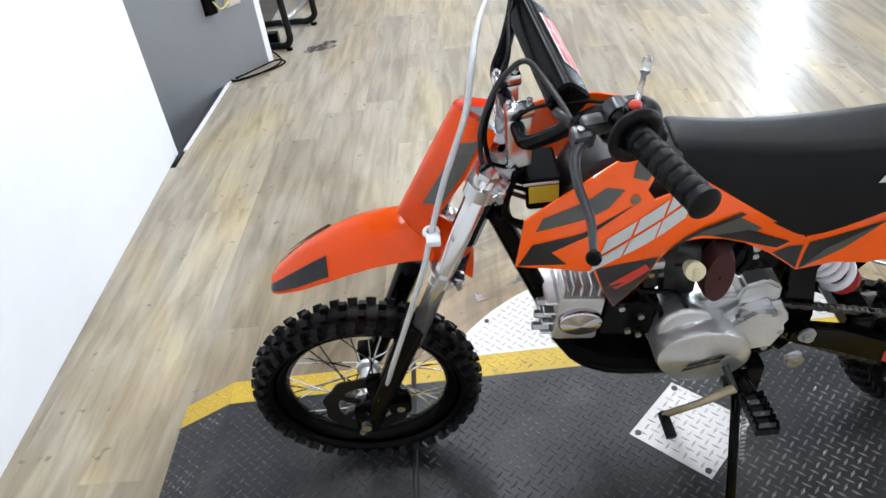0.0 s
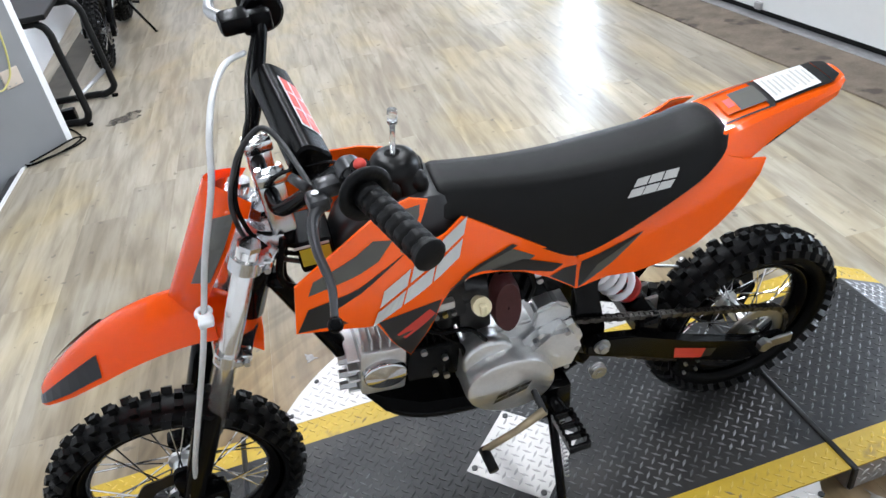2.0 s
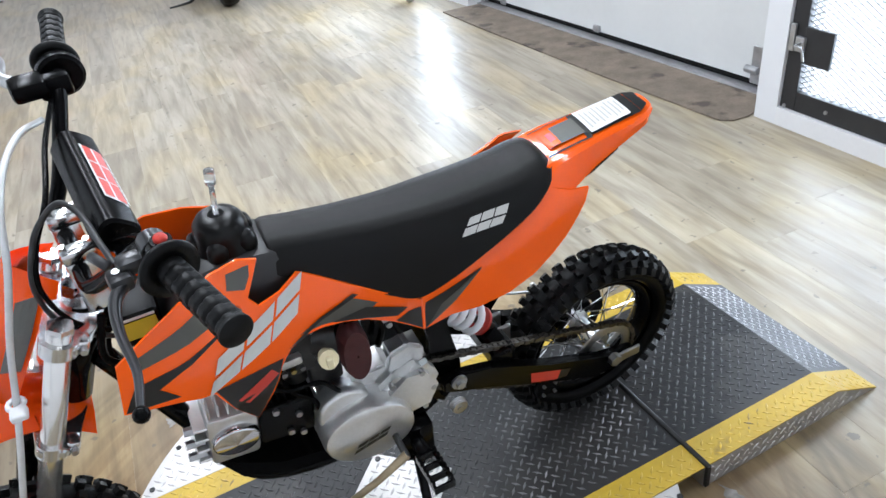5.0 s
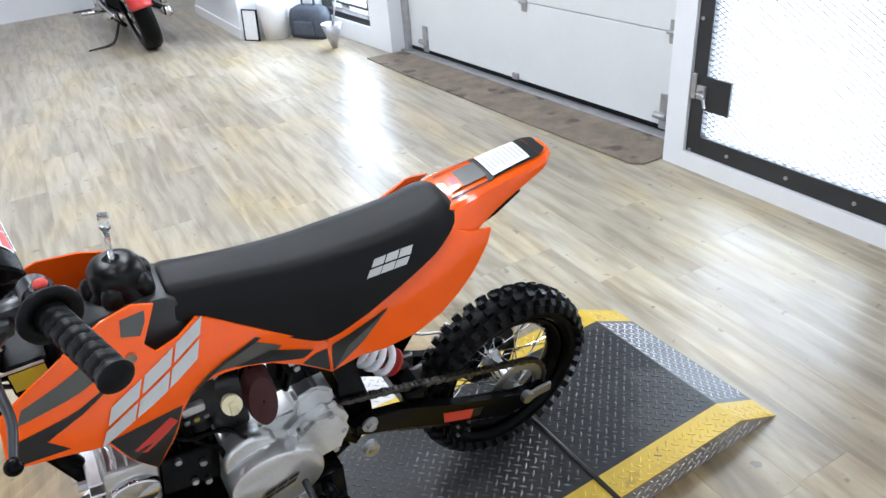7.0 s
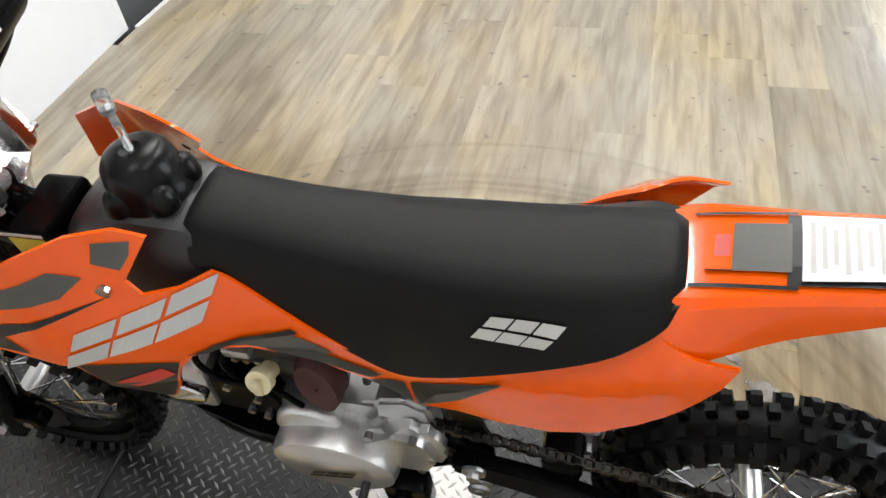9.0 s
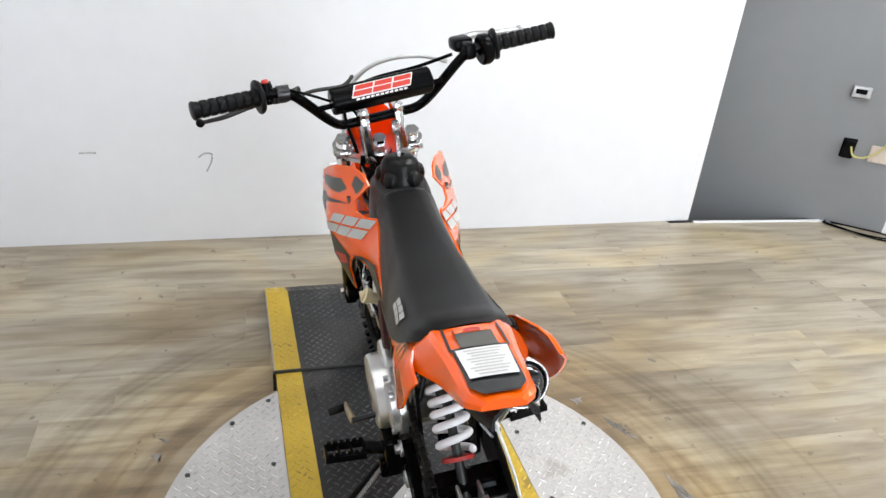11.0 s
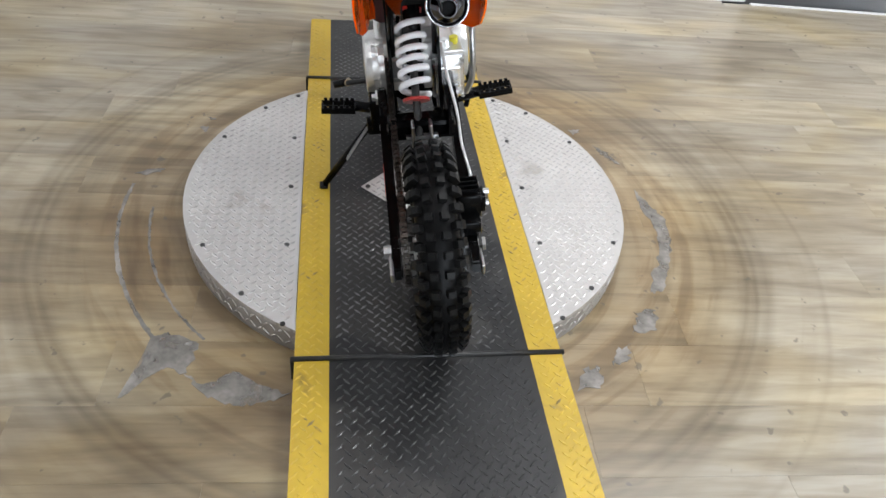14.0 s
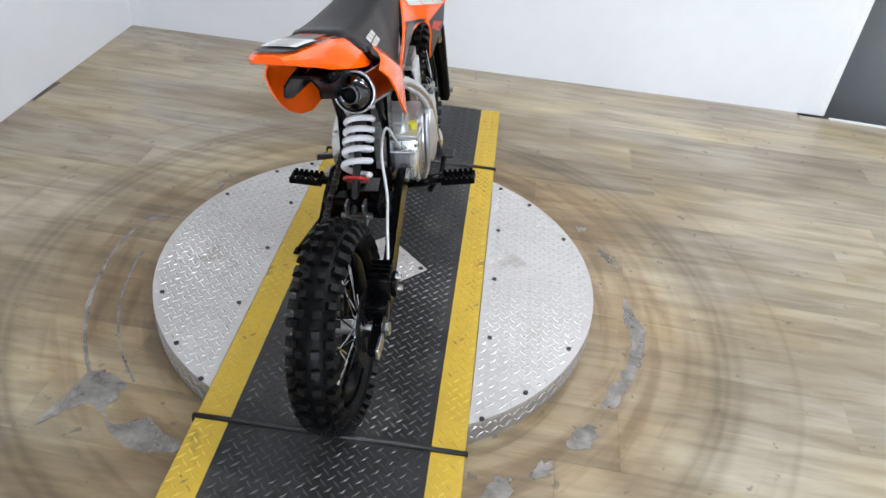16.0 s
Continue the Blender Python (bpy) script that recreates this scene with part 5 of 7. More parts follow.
part("wiring_loom", tube(smooth_line([(-0.405, 0.02, 0.75), (-0.425, -0.030, 0.700), (-0.385, -0.042, 0.665), (-0.320, -0.040, 0.665)], 6), 0.005, 8), BLACK_PLASTIC, bike, "black wiring loom", smooth=True)

engine = new("engine")
engine.parent = bike
tagged(engine, "silver horizontal single-cylinder engine")
# crankcase
case = plate([(-0.175, 0.360), (-0.178, 0.440), (-0.150, 0.462), (-0.090, 0.470), (-0.050, 0.472), (0.020, 0.476), (0.058, 0.455), (0.062, 0.400), (0.020, 0.350), (-0.060, 0.318), (-0.140, 0.325)], -0.062, 0.105)
bmesh.ops.bevel(case, geom=[e for e in case.edges], offset=0.008, segments=2, affect="EDGES")
shaded(part("crankcase", case, ALLOY, engine, "cast alloy crankcase"), 30)
cover = plate([(-0.060, 0.345), (-0.080, 0.415), (-0.045, 0.446), (0.000, 0.462), (0.040, 0.474), (0.058, 0.452), (0.072, 0.405), (0.050, 0.352)], -0.098, -0.055)
bmesh.ops.bevel(cover, geom=[e for e in cover.edges], offset=0.015, segments=4, affect="EDGES")
shaded(part("sprocket_cover", cover, ALLOY, engine, "cast alloy sprocket cover"), 50)
lid = shaded(part("generator_cover", flat_disc(-0.088, -0.058, -0.120, 0.378, 0.084, 48, 1.06, 0.84, -0.003, radians(14)), ALLOY, engine, "round cast alloy generator cover with a black emblem"), 40)
part("cover_bulge", flat_disc(-0.118, -0.050, -0.088, 0.424, 0.052, 32, 1.0, 1.0, -0.004), ALLOY, engine, smooth=True)


def lid_place(u, v, lift):
    return Vector((-0.130 + u, -0.1232 - lift, 0.350 + v + 0.24 * u))


emblem("emblem", lid_place, 0.068, 0.019, GRAPHIC_BLACK, lid, lean=0.6, label="black slanted emblem block")
top = plate([(-0.030, 0.455), (-0.020, 0.500), (0.020, 0.512), (0.050, 0.490), (0.052, 0.452)], -0.068, 0.085)
bmesh.ops.bevel(top, geom=[e for e in top.edges], offset=0.006, segments=2, affect="EDGES")
shaded(part("starter_cover", top, ALLOY, engine), 30)
for x, z in ((-0.030, 0.452), (0.030, 0.456), (0.050, 0.405), (0.030, 0.362)):
    part("case_bolt", disc(0.006, 0.010, Matrix.Translation((x, -0.094, z)) @ SIDE, 8), STEEL, engine)
# right side
shaded(part("clutch_cover", flat_disc(-0.075, 0.100, 0.138, 0.410, 0.080, 40, 1.0, 0.95, 0.006), ALLOY, engine, "round silver clutch cover"), 40)
shaded(part("clutch_lid", flat_disc(-0.150, 0.100, 0.128, 0.420, 0.056, 32, 1.0, 1.0, 0.004), ALLOY, engine), 40)
bm = box((-0.010, 0.040, 0.345), (0.066, 0.120, 0.455), 0.006)
gearbox = shaded(part("gearbox_cover", bm, POLISHED, engine, "square silver casing"))
part("casing_panel", box((0.063, 0.050, 0.358), (0.070, 0.110, 0.428), 0.003), SATIN_CHROME, gearbox, "bright square panel")
part("casing_rib", box((-0.008, 0.042, 0.455), (0.060, 0.118, 0.466), 0.003), ALLOY, gearbox, "cast rib")
for x, y, z in ((0.068, 0.046, 0.446), (0.068, 0.114, 0.446), (0.068, 0.114, 0.352)):
    part("case_bolt", disc(0.0045, 0.010, Matrix.Translation((x, y, z)) @ pose(0, 0, 0, 0, 90), 8), STEEL, gearbox)
part("filler_cap", disc(0.010, 0.016, Matrix.Translation((0.020, 0.100, 0.474)), 12), GRAPHIC_YELLOW, engine, "yellow filler cap")
# cylinder with fins, head
tilt = Matrix.Translation((-0.168, 0, 0.436)) @ pose(0, 0, 0, 0, 8)
for k in range(7):
    x = -0.012 - 0.0125 * k
    part("cylinder_fin", box((x - 0.003, -0.060, -0.052), (x + 0.003, 0.060, 0.058), 0.003, tilt, 1), BLACK_PAINT, engine, "black cylinder fin")
part("cylinder", box((-0.098, -0.063, -0.046), (0.0, 0.063, 0.042), 0.006, tilt), BLACK_PAINT, engine, "black cylinder barrel")
head = box((-0.186, -0.066, -0.056), (-0.100, 0.066, 0.056), 0.010, tilt)
shaded(part("cylinder_head", head, ALLOY, engine, "cast alloy cylinder head"))
for k in range(5):
    part("head_fin", box((-0.180 + 0.016 * k, -0.058, 0.052), (-0.176 + 0.016 * k, 0.058, 0.082), 0.0015, tilt, 1), ALLOY, engine, "alloy cooling fin")
for k in range(4):
    part("head_fin", box((-0.206, -0.060, -0.045 + 0.026 * k), (-0.183, 0.060, -0.040 + 0.026 * k), 0.0015, tilt, 1), ALLOY, engine, "alloy cooling fin")
for z in (-0.036, -0.004, 0.030):
    part("head_bolt", disc(0.008, 0.030, tilt @ Matrix.Translation((-0.205, -0.046, z)) @ pose(0, 0, 0, 0, 90), 6), STEEL, engine)
bm = flat_disc(0, 0, -0.016, 0, 0.040, 32, 1.0, 0.74, -0.005)
bm.transform(tilt @ Matrix.Translation((-0.142, -0.064, 0.004)))
shaded(part("cam_cover", bm, CHROME, engine, "oval chrome cam cover"), 50)
for x, z in ((-0.030, 0.010), (-0.046, -0.030), (-0.024, -0.040), (-0.070, 0.032)):
    part("cylinder_bolt", disc(0.006, 0.012, tilt @ Matrix.Translation((x, -0.064, z)) @ SIDE, 8), STEEL, engine)
# carburettor, intake and filter
part("intake_pipe", tube(smooth_line([(-0.250, -0.005, 0.490), (-0.240, -0.012, 0.535), (-0.200, -0.020, 0.560)], 5), 0.016, 12), ALLOY, engine, smooth=True)
carb = box((-0.215, -0.052, 0.525), (-0.140, 0.015, 0.612), 0.010)
add_disc(carb, 0.022, 0.050, Matrix.Translation((-0.178, -0.020, 0.520)), 16)
add_disc(carb, 0.018, 0.030, Matrix.Translation((-0.178, -0.020, 0.615)), 12)
carb_part = shaded(part("carburettor", carb, DARK_STEEL, engine, "alloy carburettor"))
bm = box((-0.252, -0.040, 0.556), (-0.128, 0.034, 0.622), 0.012)
add_box(bm, (-0.236, -0.056, 0.584), (-0.206, -0.036, 0.612), 0.005)
add_disc(bm, 0.014, 0.012, Matrix.Translation((-0.178, -0.044, 0.600)) @ SIDE, 16)
add_box(bm, (-0.204, -0.066, 0.566), (-0.166, -0.050, 0.584), 0.004)
shaded(part("carb_top", bm, ALLOY, carb_part, "cast alloy carburettor top"))
part("fuel_hose", tube(smooth_line([(-0.222, -0.058, 0.598), (-0.236, -0.076, 0.570), (-0.206, -0.082, 0.536), (-0.150, -0.078, 0.520), (-0.120, -0.076, 0.476)], 6), 0.0042, 8), BLACK_PLASTIC, engine, "black fuel hose", smooth=True)
part("fuel_hose", tube(smooth_line([(-0.190, -0.050, 0.580), (-0.210, -0.065, 0.555), (-0.195, -0.070, 0.510), (-0.165, -0.068, 0.470), (-0.160, -0.075, 0.430)], 5), 0.0045, 8), BLACK_PLASTIC, engine, "black fuel hose", smooth=True)
for k in range(3):
    part("carb_screw", disc(0.005, 0.012, Matrix.Translation((-0.200 + 0.016 * (k % 3), -0.052, 0.545 + 0.032 * (k // 3))) @ SIDE, 8), BRASS if k % 2 else STEEL, engine)
bm = tube(smooth_line([(-0.160, -0.018, 0.574), (-0.125, -0.022, 0.568), (-0.085, -0.030, 0.560)], 4), 0.033, 18)
add_box(bm, (-0.160, -0.050, 0.474), (-0.098, 0.020, 0.552), 0.010)
shaded(part("intake_boot", bm, DARK_STEEL, engine, "dark intake boot and float bowl"), 40)
bm = disc(0.0165, 0.012, Matrix.Translation((-0.131, -0.102, 0.594)) @ pose(0, 0, 0, 62), 22)
add_disc(bm, 0.012, 0.030, Matrix.Translation((-0.131, -0.092, 0.588)) @ pose(0, 0, 0, 62), 16)
add_box(bm, (-0.137, -0.117, 0.582), (-0.125, -0.106, 0.606), 0.003)
shaded(part("choke_lever", bm, CREAM, engine, "cream nylon choke lever"))
filt = ring([(0.004, -0.036), (0.055, -0.036), (0.066, -0.022), (0.066, 0.022), (0.058, 0.036), (0.004, 0.036)], 32, Matrix.Translation((-0.078, -0.050, 0.552)) @ SIDE @ Matrix.Diagonal((0.41, 1.0, 1.0, 1)), closed=False)
shaded(part("air_filter", filt, MAROON, engine, "dark maroon air filter"), 50)
part("filter_band", ring([(0.067, -0.004), (0.069, -0.004), (0.069, 0.004), (0.067, 0.004)], 32, Matrix.Translation((-0.078, -0.050, 0.552)) @ SIDE @ Matrix.Diagonal((0.41, 1.0, 1.0, 1))), BLACK_PLASTIC, engine)
part("breather_hose", tube(smooth_line([(-0.085, -0.060, 0.620), (-0.040, -0.062, 0.615), (-0.020, -0.055, 0.565), (-0.030, -0.050, 0.520)], 6), 0.006, 8), BLACK_PLASTIC, engine, "black breather hose", smooth=True)
part("engine_hanger", plate([(-0.050, 0.505), (0.045, 0.508), (0.068, 0.600), (0.040, 0.640), (-0.050, 0.640)], -0.034, -0.026), BLACK_PAINT, bike, "black engine hanger plate")
for x, z, r in ((-0.020, 0.612, 0.010), (0.030, 0.618, 0.013), (0.048, 0.560, 0.008), (0.000, 0.545, 0.006)):
    part("hanger_bolt", disc(r, 0.006, Matrix.Translation((x, -0.037, z)) @ SIDE, 14), STEEL, bike, "zinc hanger bolt")
part("inner_guard", box((-0.150, -0.022, 0.590), (-0.040, 0.040, 0.660), 0.010), BLACK_PLASTIC, bike, "black rubber guard above the carburettor")
part("battery_box", box((-0.030, -0.042, 0.560), (0.060, 0.042, 0.640), 0.008), BLACK_PLASTIC, bike, "black box under the seat")
part("ignition_unit", box((-0.028, -0.060, 0.575), (-0.004, -0.044, 0.605), 0.005), ALLOY, bike, "small silver ignition unit")

# exhaust on the right-hand side
CHAIN_STEEL = surface("oiled_chain_steel", (0.085, 0.078, 0.070), 0.28, metal=0.85, spread=0.4, scale=60)
DARK_CHROME = surface("dark_chrome", (0.10, 0.10, 0.105), 0.10, metal=1.0, spread=0.1, scale=30)
SPRING_RING = surface("bright_rolled_steel", (0.55, 0.55, 0.56), 0.22, metal=0.9, spread=0.05, scale=40)
MUFFLER_STEEL = surface("brushed_muffler_steel", (0.42, 0.42, 0.43), 0.16, metal=1.0, spread=0.08, scale=30)
part("exhaust_pipe", tube(smooth_line([(-0.270, 0.02, 0.385), (-0.285, 0.075, 0.340), (-0.240, 0.120, 0.320), (-0.150, 0.130, 0.340), (-0.060, 0.125, 0.500), (0.040, 0.100, 0.590), (0.160, 0.090, 0.640)], 6), 0.0145, 12), CHROME, bike, "chromed exhaust pipe", smooth=True)
MA, MB = Vector((0.384, 0.054, 0.712)), Vector((0.142, 0.070, 0.654))
axis = (MA - MB).normalized()
bm = bmesh.new()
prof = [(0.0, 0.014), (0.012, 0.037), (0.030, 0.039), (0.215, 0.039)]
add_tube(bm, [MB + axis * a for a, r in prof], 0.04, 36, caps=False, radii=[r for a, r in prof])
muffler = shaded(part("muffler", bm, MUFFLER_STEEL, bike, "polished steel muffler with a dark conical end"), 40)
END = Matrix.Translation(MB) @ axis.to_track_quat("Z", "Y").to_matrix().to_4x4()
part("end_ring", ring([(0.037, 0.210), (0.0405, 0.210), (0.0415, 0.216), (0.0400, 0.222), (0.036, 0.220)], 36, END), SPRING_RING, muffler, "bright rolled end ring", smooth=True)
part("end_cone", ring([(0.038, 0.216), (0.030, 0.226), (0.019, 0.240), (0.017, 0.240), (0.030, 0.214)], 36, END), DARK_CHROME, muffler, "dark chromed end cone", smooth=True)
part("muffler_tip", ring([(0.0175, 0.225), (0.0185, 0.252), (0.0165, 0.254), (0.0135, 0.252), (0.0130, 0.225)], 28, END), DARK_CHROME, muffler, "dark outlet pipe", smooth=True)
part("muffler_bore", disc(0.014, 0.004, END @ Matrix.Translation((0, 0, 0.236)), 20), BLACK_PLASTIC, muffler)
part("muffler_bracket", box((0.260, 0.040, 0.705), (0.290, 0.075, 0.760), 0.004), BLACK_PAINT, bike)

# swingarm, shock, chain
arm = new("swingarm")
arm.parent = bike
tagged(arm, "black steel swingarm")
ARM = [(0.072, 0.392), (0.105, 0.402), (0.180, 0.378), (0.320, 0.306), (0.460, 0.244), (0.545, 0.236), (0.556, 0.216), (0.520, 0.192), (0.440, 0.190), (0.300, 0.258), (0.170, 0.330), (0.100, 0.350), (0.072, 0.365)]
for s in (-1, 1):
    bm = plate(ARM, s * 0.082 - 0.011, s * 0.082 + 0.011)
    bmesh.ops.bevel(bm, geom=[e for e in bm.edges], offset=0.004, segments=2, affect="EDGES")
    shaded(part("arm_beam", bm, BLACK_PAINT, arm, "black swingarm beam"), 30)
    part("pivot_bolt", disc(0.0165, 0.005, Matrix.Translation((0.104, s * 0.0955, 0.384)) @ SIDE, 20), STEEL, arm, "zinc pivot bolt")
    part("pivot_nut", disc(0.0095, 0.010, Matrix.Translation((0.104, s * 0.102, 0.384)) @ SIDE, 6), STEEL, arm)
    part("axle_nut", disc(0.015, 0.016, Matrix.Translation((RX, s * 0.100, RR)) @ SIDE, 6), STEEL, arm, "zinc axle nut")
    part("chain_adjuster", box((0.500, s * 0.094 - 0.004, 0.212), (0.560, s * 0.094 + 0.004, 0.238), 0.003), STEEL, arm)
part("cross_brace", box((0.190, -0.078, 0.345), (0.245, 0.078, 0.395), 0.012), BLACK_PAINT, arm, smooth=False)
part("inner_guard", plate([(0.12, 0.420), (0.20, 0.455), (0.30, 0.420), (0.26, 0.36), (0.14, 0.38)], 0.058, 0.064), BLACK_PAINT, arm, "black chain and brake guard")
part("sticker", plate([(0.270, 0.308), (0.345, 0.276), (0.338, 0.250), (0.272, 0.278)], -0.0945, -0.0935), GRAPHIC_RED, arm, "red sticker bar")
part("sticker", plate([(0.345, 0.276), (0.372, 0.266), (0.362, 0.246), (0.338, 0.252)], -0.0943, -0.0936), GRAPHIC_BLACK, arm)
part("sticker", plate([(0.492, 0.206), (0.520, 0.208), (0.525, 0.222), (0.495, 0.218)], -0.0945, -0.0935), GRAPHIC_WHITE, arm, "small white sticker")
ST, SB = Vector((0.045, -0.006, 0.605)), Vector((0.252, -0.006, 0.362))
ax = (SB - ST).normalized()
shock = new("shock_absorber")
shock.parent = bike
tagged(shock, "rear shock with a white coil spring")
part("damper", tube([ST, ST + ax * 0.12, ST + ax * 0.121, SB], 0.016, 16, radii=[0.018, 0.018, 0.009, 0.009]), DARK_STEEL, shock, smooth=False)
coil, turns = [], 6.4
e1 = ax.orthogonal().normalized()
e2 = ax.cross(e1)
for k in range(int(turns * 18) + 1):
    a = 2 * math.pi * k / 18
    f = k / (turns * 18)
    f = f + 0.035 * math.sin(2 * math.pi * f)
    coil.append(ST + ax * (0.052 + 0.176 * f) + (e1 * math.cos(a) + e2 * math.sin(a)) * 0.030)
part("coil_spring", tube(coil, 0.0073, 10), SPRING_WHITE, shock, "white coil spring", smooth=True)
for f, nm in ((0.040, "upper_collar"), (0.238, "lower_collar")):
    part(nm, disc(0.030, 0.007, Matrix.Translation(ST + ax * f) @ ax.to_track_quat("Z", "Y").to_matrix().to_4x4(), 24), DARK_RED, shock, "red spring collar")
for s in (-1, 1):
    part("shock_clevis", box((0.228, s * 0.020 - 0.004, 0.335), (0.264, s * 0.020 + 0.004, 0.395), 0.004), STEEL, shock)
part("shock_bolt", tube([(0.248, -0.036, 0.358), (0.248, 0.036, 0.358)], 0.008, 8), STEEL, shock, "zinc shock bolt")
part("sprocket", ring([(0.048, -0.002), (0.068, -0.002), (0.073, 0.0), (0.068, 0.002), (0.048, 0.002)], 48, Matrix.Translation((RX, -0.062, RR)) @ SIDE), STEEL, bike, "steel rear sprocket")
for k in range(4):
    part("sprocket_arm", box((0.014, -0.008, -0.002), (0.050, 0.008, 0.002), 0.001, Matrix.Translation((RX, -0.062, RR)) @ SIDE @ Matrix.Rotation(math.pi * (k / 2 + 0.25), 4, "Z")), ALLOY, bike)
part("sprocket", ring([(0.006, -0.004), (0.026, -0.004), (0.030, 0.0), (0.026, 0.004), (0.006, 0.004)], 24, Matrix.Translation((0.030, -0.062, 0.420)) @ SIDE), STEEL, bike, "steel front sprocket")
CX0, CZ0, CR0, CR1 = 0.030, 0.420, 0.030, 0.075
d = Vector((RX - CX0, 0, RR - CZ0))
base = math.atan2(d.z, d.x)
off = math.acos((CR0 - CR1) / d.length)
up, dn = base + off, base - off
p0 = Vector((CX0 + CR0 * math.cos(up), -0.062, CZ0 + CR0 * math.sin(up)))
p1 = Vector((RX + CR1 * math.cos(up), -0.062, RR + CR1 * math.sin(up)))
q1 = Vector((RX + CR1 * math.cos(dn), -0.062, RR + CR1 * math.sin(dn)))
q0 = Vector((CX0 + CR0 * math.cos(dn), -0.062, CZ0 + CR0 * math.sin(dn)))
path = [p0 + (p1 - p0) * k / 40 for k in range(41)]
path += [Vector((RX + CR1 * math.cos(up - (up - dn) * k / 20), -0.062, RR + CR1 * math.sin(up - (up - dn) * k / 20))) for k in range(1, 20)]
path += [q1 + (q0 - q1) * k / 40 - Vector((0, 0, 0.018 * math.sin(math.pi * k / 40))) for k in range(41)]
lens = [0.0]
for a, b in zip(path, path[1:]):
    lens.append(lens[-1] + (b - a).length)
bm = bmesh.new()
step = 0.0127
for k in range(int(lens[-1] / step)):
    s0 = (k + 0.5) * step
    x, z = interp(s0, lens, [p.x for p in path]), interp(s0, lens, [p.z for p in path])
    x2, z2 = interp(s0 + 0.002, lens, [p.x for p in path]), interp(s0 + 0.002, lens, [p.z for p in path])
    m = Matrix.Translation((x, -0.062, z)) @ Matrix.Rotation(-math.atan2(z2 - z, x2 - x), 4, "Y")
    w = 0.0066 if k % 2 else 0.0046
    for s in (-1, 1):
        add_box(bm, (-0.0066, s * w - 0.0009, -0.0050), (0.0066, s * w + 0.0009, 0.0050), m=m)
    add_box(bm, (-0.0045, -0.0045, -0.004), (0.0045, 0.0045, 0.004), m=m)
tagged(part("drive_chain", bm, CHAIN_STEEL, bike, "dark oiled drive chain"))
part("chain_roller", ring([(0.004, -0.008), (0.016, -0.008), (0.018, -0.004), (0.014, 0.0), (0.018, 0.004), (0.016, 0.008), (0.004, 0.008)], 24, Matrix.Translation((0.105, -0.085, 0.300)) @ SIDE), STEEL, bike, "steel chain roller")
part("roller_bolt", disc(0.007, 0.020, Matrix.Translation((0.105, -0.086, 0.300)) @ SIDE, 8), STEEL, bike)
bm = box((0.300, -0.082, 0.190), (0.352, -0.052, 0.240), 0.004)
part("chain_guide", bm, BLACK_PLASTIC, bike, "black chain guide")
for x, z in ((0.312, 0.200), (0.340, 0.200), (0.312, 0.228), (0.340, 0.228)):
    part("guide_bolt", disc(0.004, 0.008, Matrix.Translation((x, -0.084, z)) @ SIDE, 8), STEEL, bike)

# brakes
bm = box((-0.716, -0.088, 0.285), (-0.661, -0.052, 0.350), 0.008)
add_box(bm, (-0.681, -0.098, 0.262), (-0.636, -0.060, 0.300), 0.008)
shaded(part("front_caliper", bm, BLACK_PAINT, bike, "black front brake caliper"))
for x, z in ((-0.688, 0.318), (-0.656, 0.282)):
    part("caliper_bolt", disc(0.008, 0.012, Matrix.Translation((x, -0.094, z)) @ SIDE, 8), STEEL, bike)
bm = box((0.380, 0.056, 0.262), (0.446, 0.108, 0.330), 0.008)
add_box(bm, (0.398, 0.050, 0.244), (0.478, 0.104, 0.284), 0.008)
add_box(bm, (0.392, 0.100, 0.276), (0.436, 0.118, 0.318), 0.006)
caliper = shaded(part("rear_caliper", bm, BLACK_PAINT, bike, "black rear brake caliper"))
for k in range(4):
    part("caliper_fin", box((0.384 + 0.015 * k, 0.058, 0.328), (0.389 + 0.015 * k, 0.104, 0.338), 0.001, segments=1), BLACK_PAINT, caliper)
for z in (0.285, 0.315):
    part("caliper_bolt", disc(0.007, 0.012, Matrix.Translation((0.412, 0.120, z)) @ SIDE, 8), STEEL, caliper)
part("caliper_carrier", plate([(0.400, 0.250), (0.470, 0.228), (0.505, 0.222), (0.505, 0.246), (0.470, 0.262), (0.420, 0.275)], 0.094, 0.100), DARK_STEEL, bike, "dark caliper carrier")
part("brake_line", tube(smooth_line([(0.060, 0.075, 0.430), (0.130, 0.060, 0.520), (0.210, 0.062, 0.500), (0.265, 0.078, 0.425), (0.310, 0.082, 0.372), (0.375, 0.092, 0.335), (0.400, 0.090, 0.318)], 6), 0.0033, 8), ROUGH_GREY_LINE, bike, "silver grey brake line", smooth=True)

# pegs, stand, shifter, brake pedal


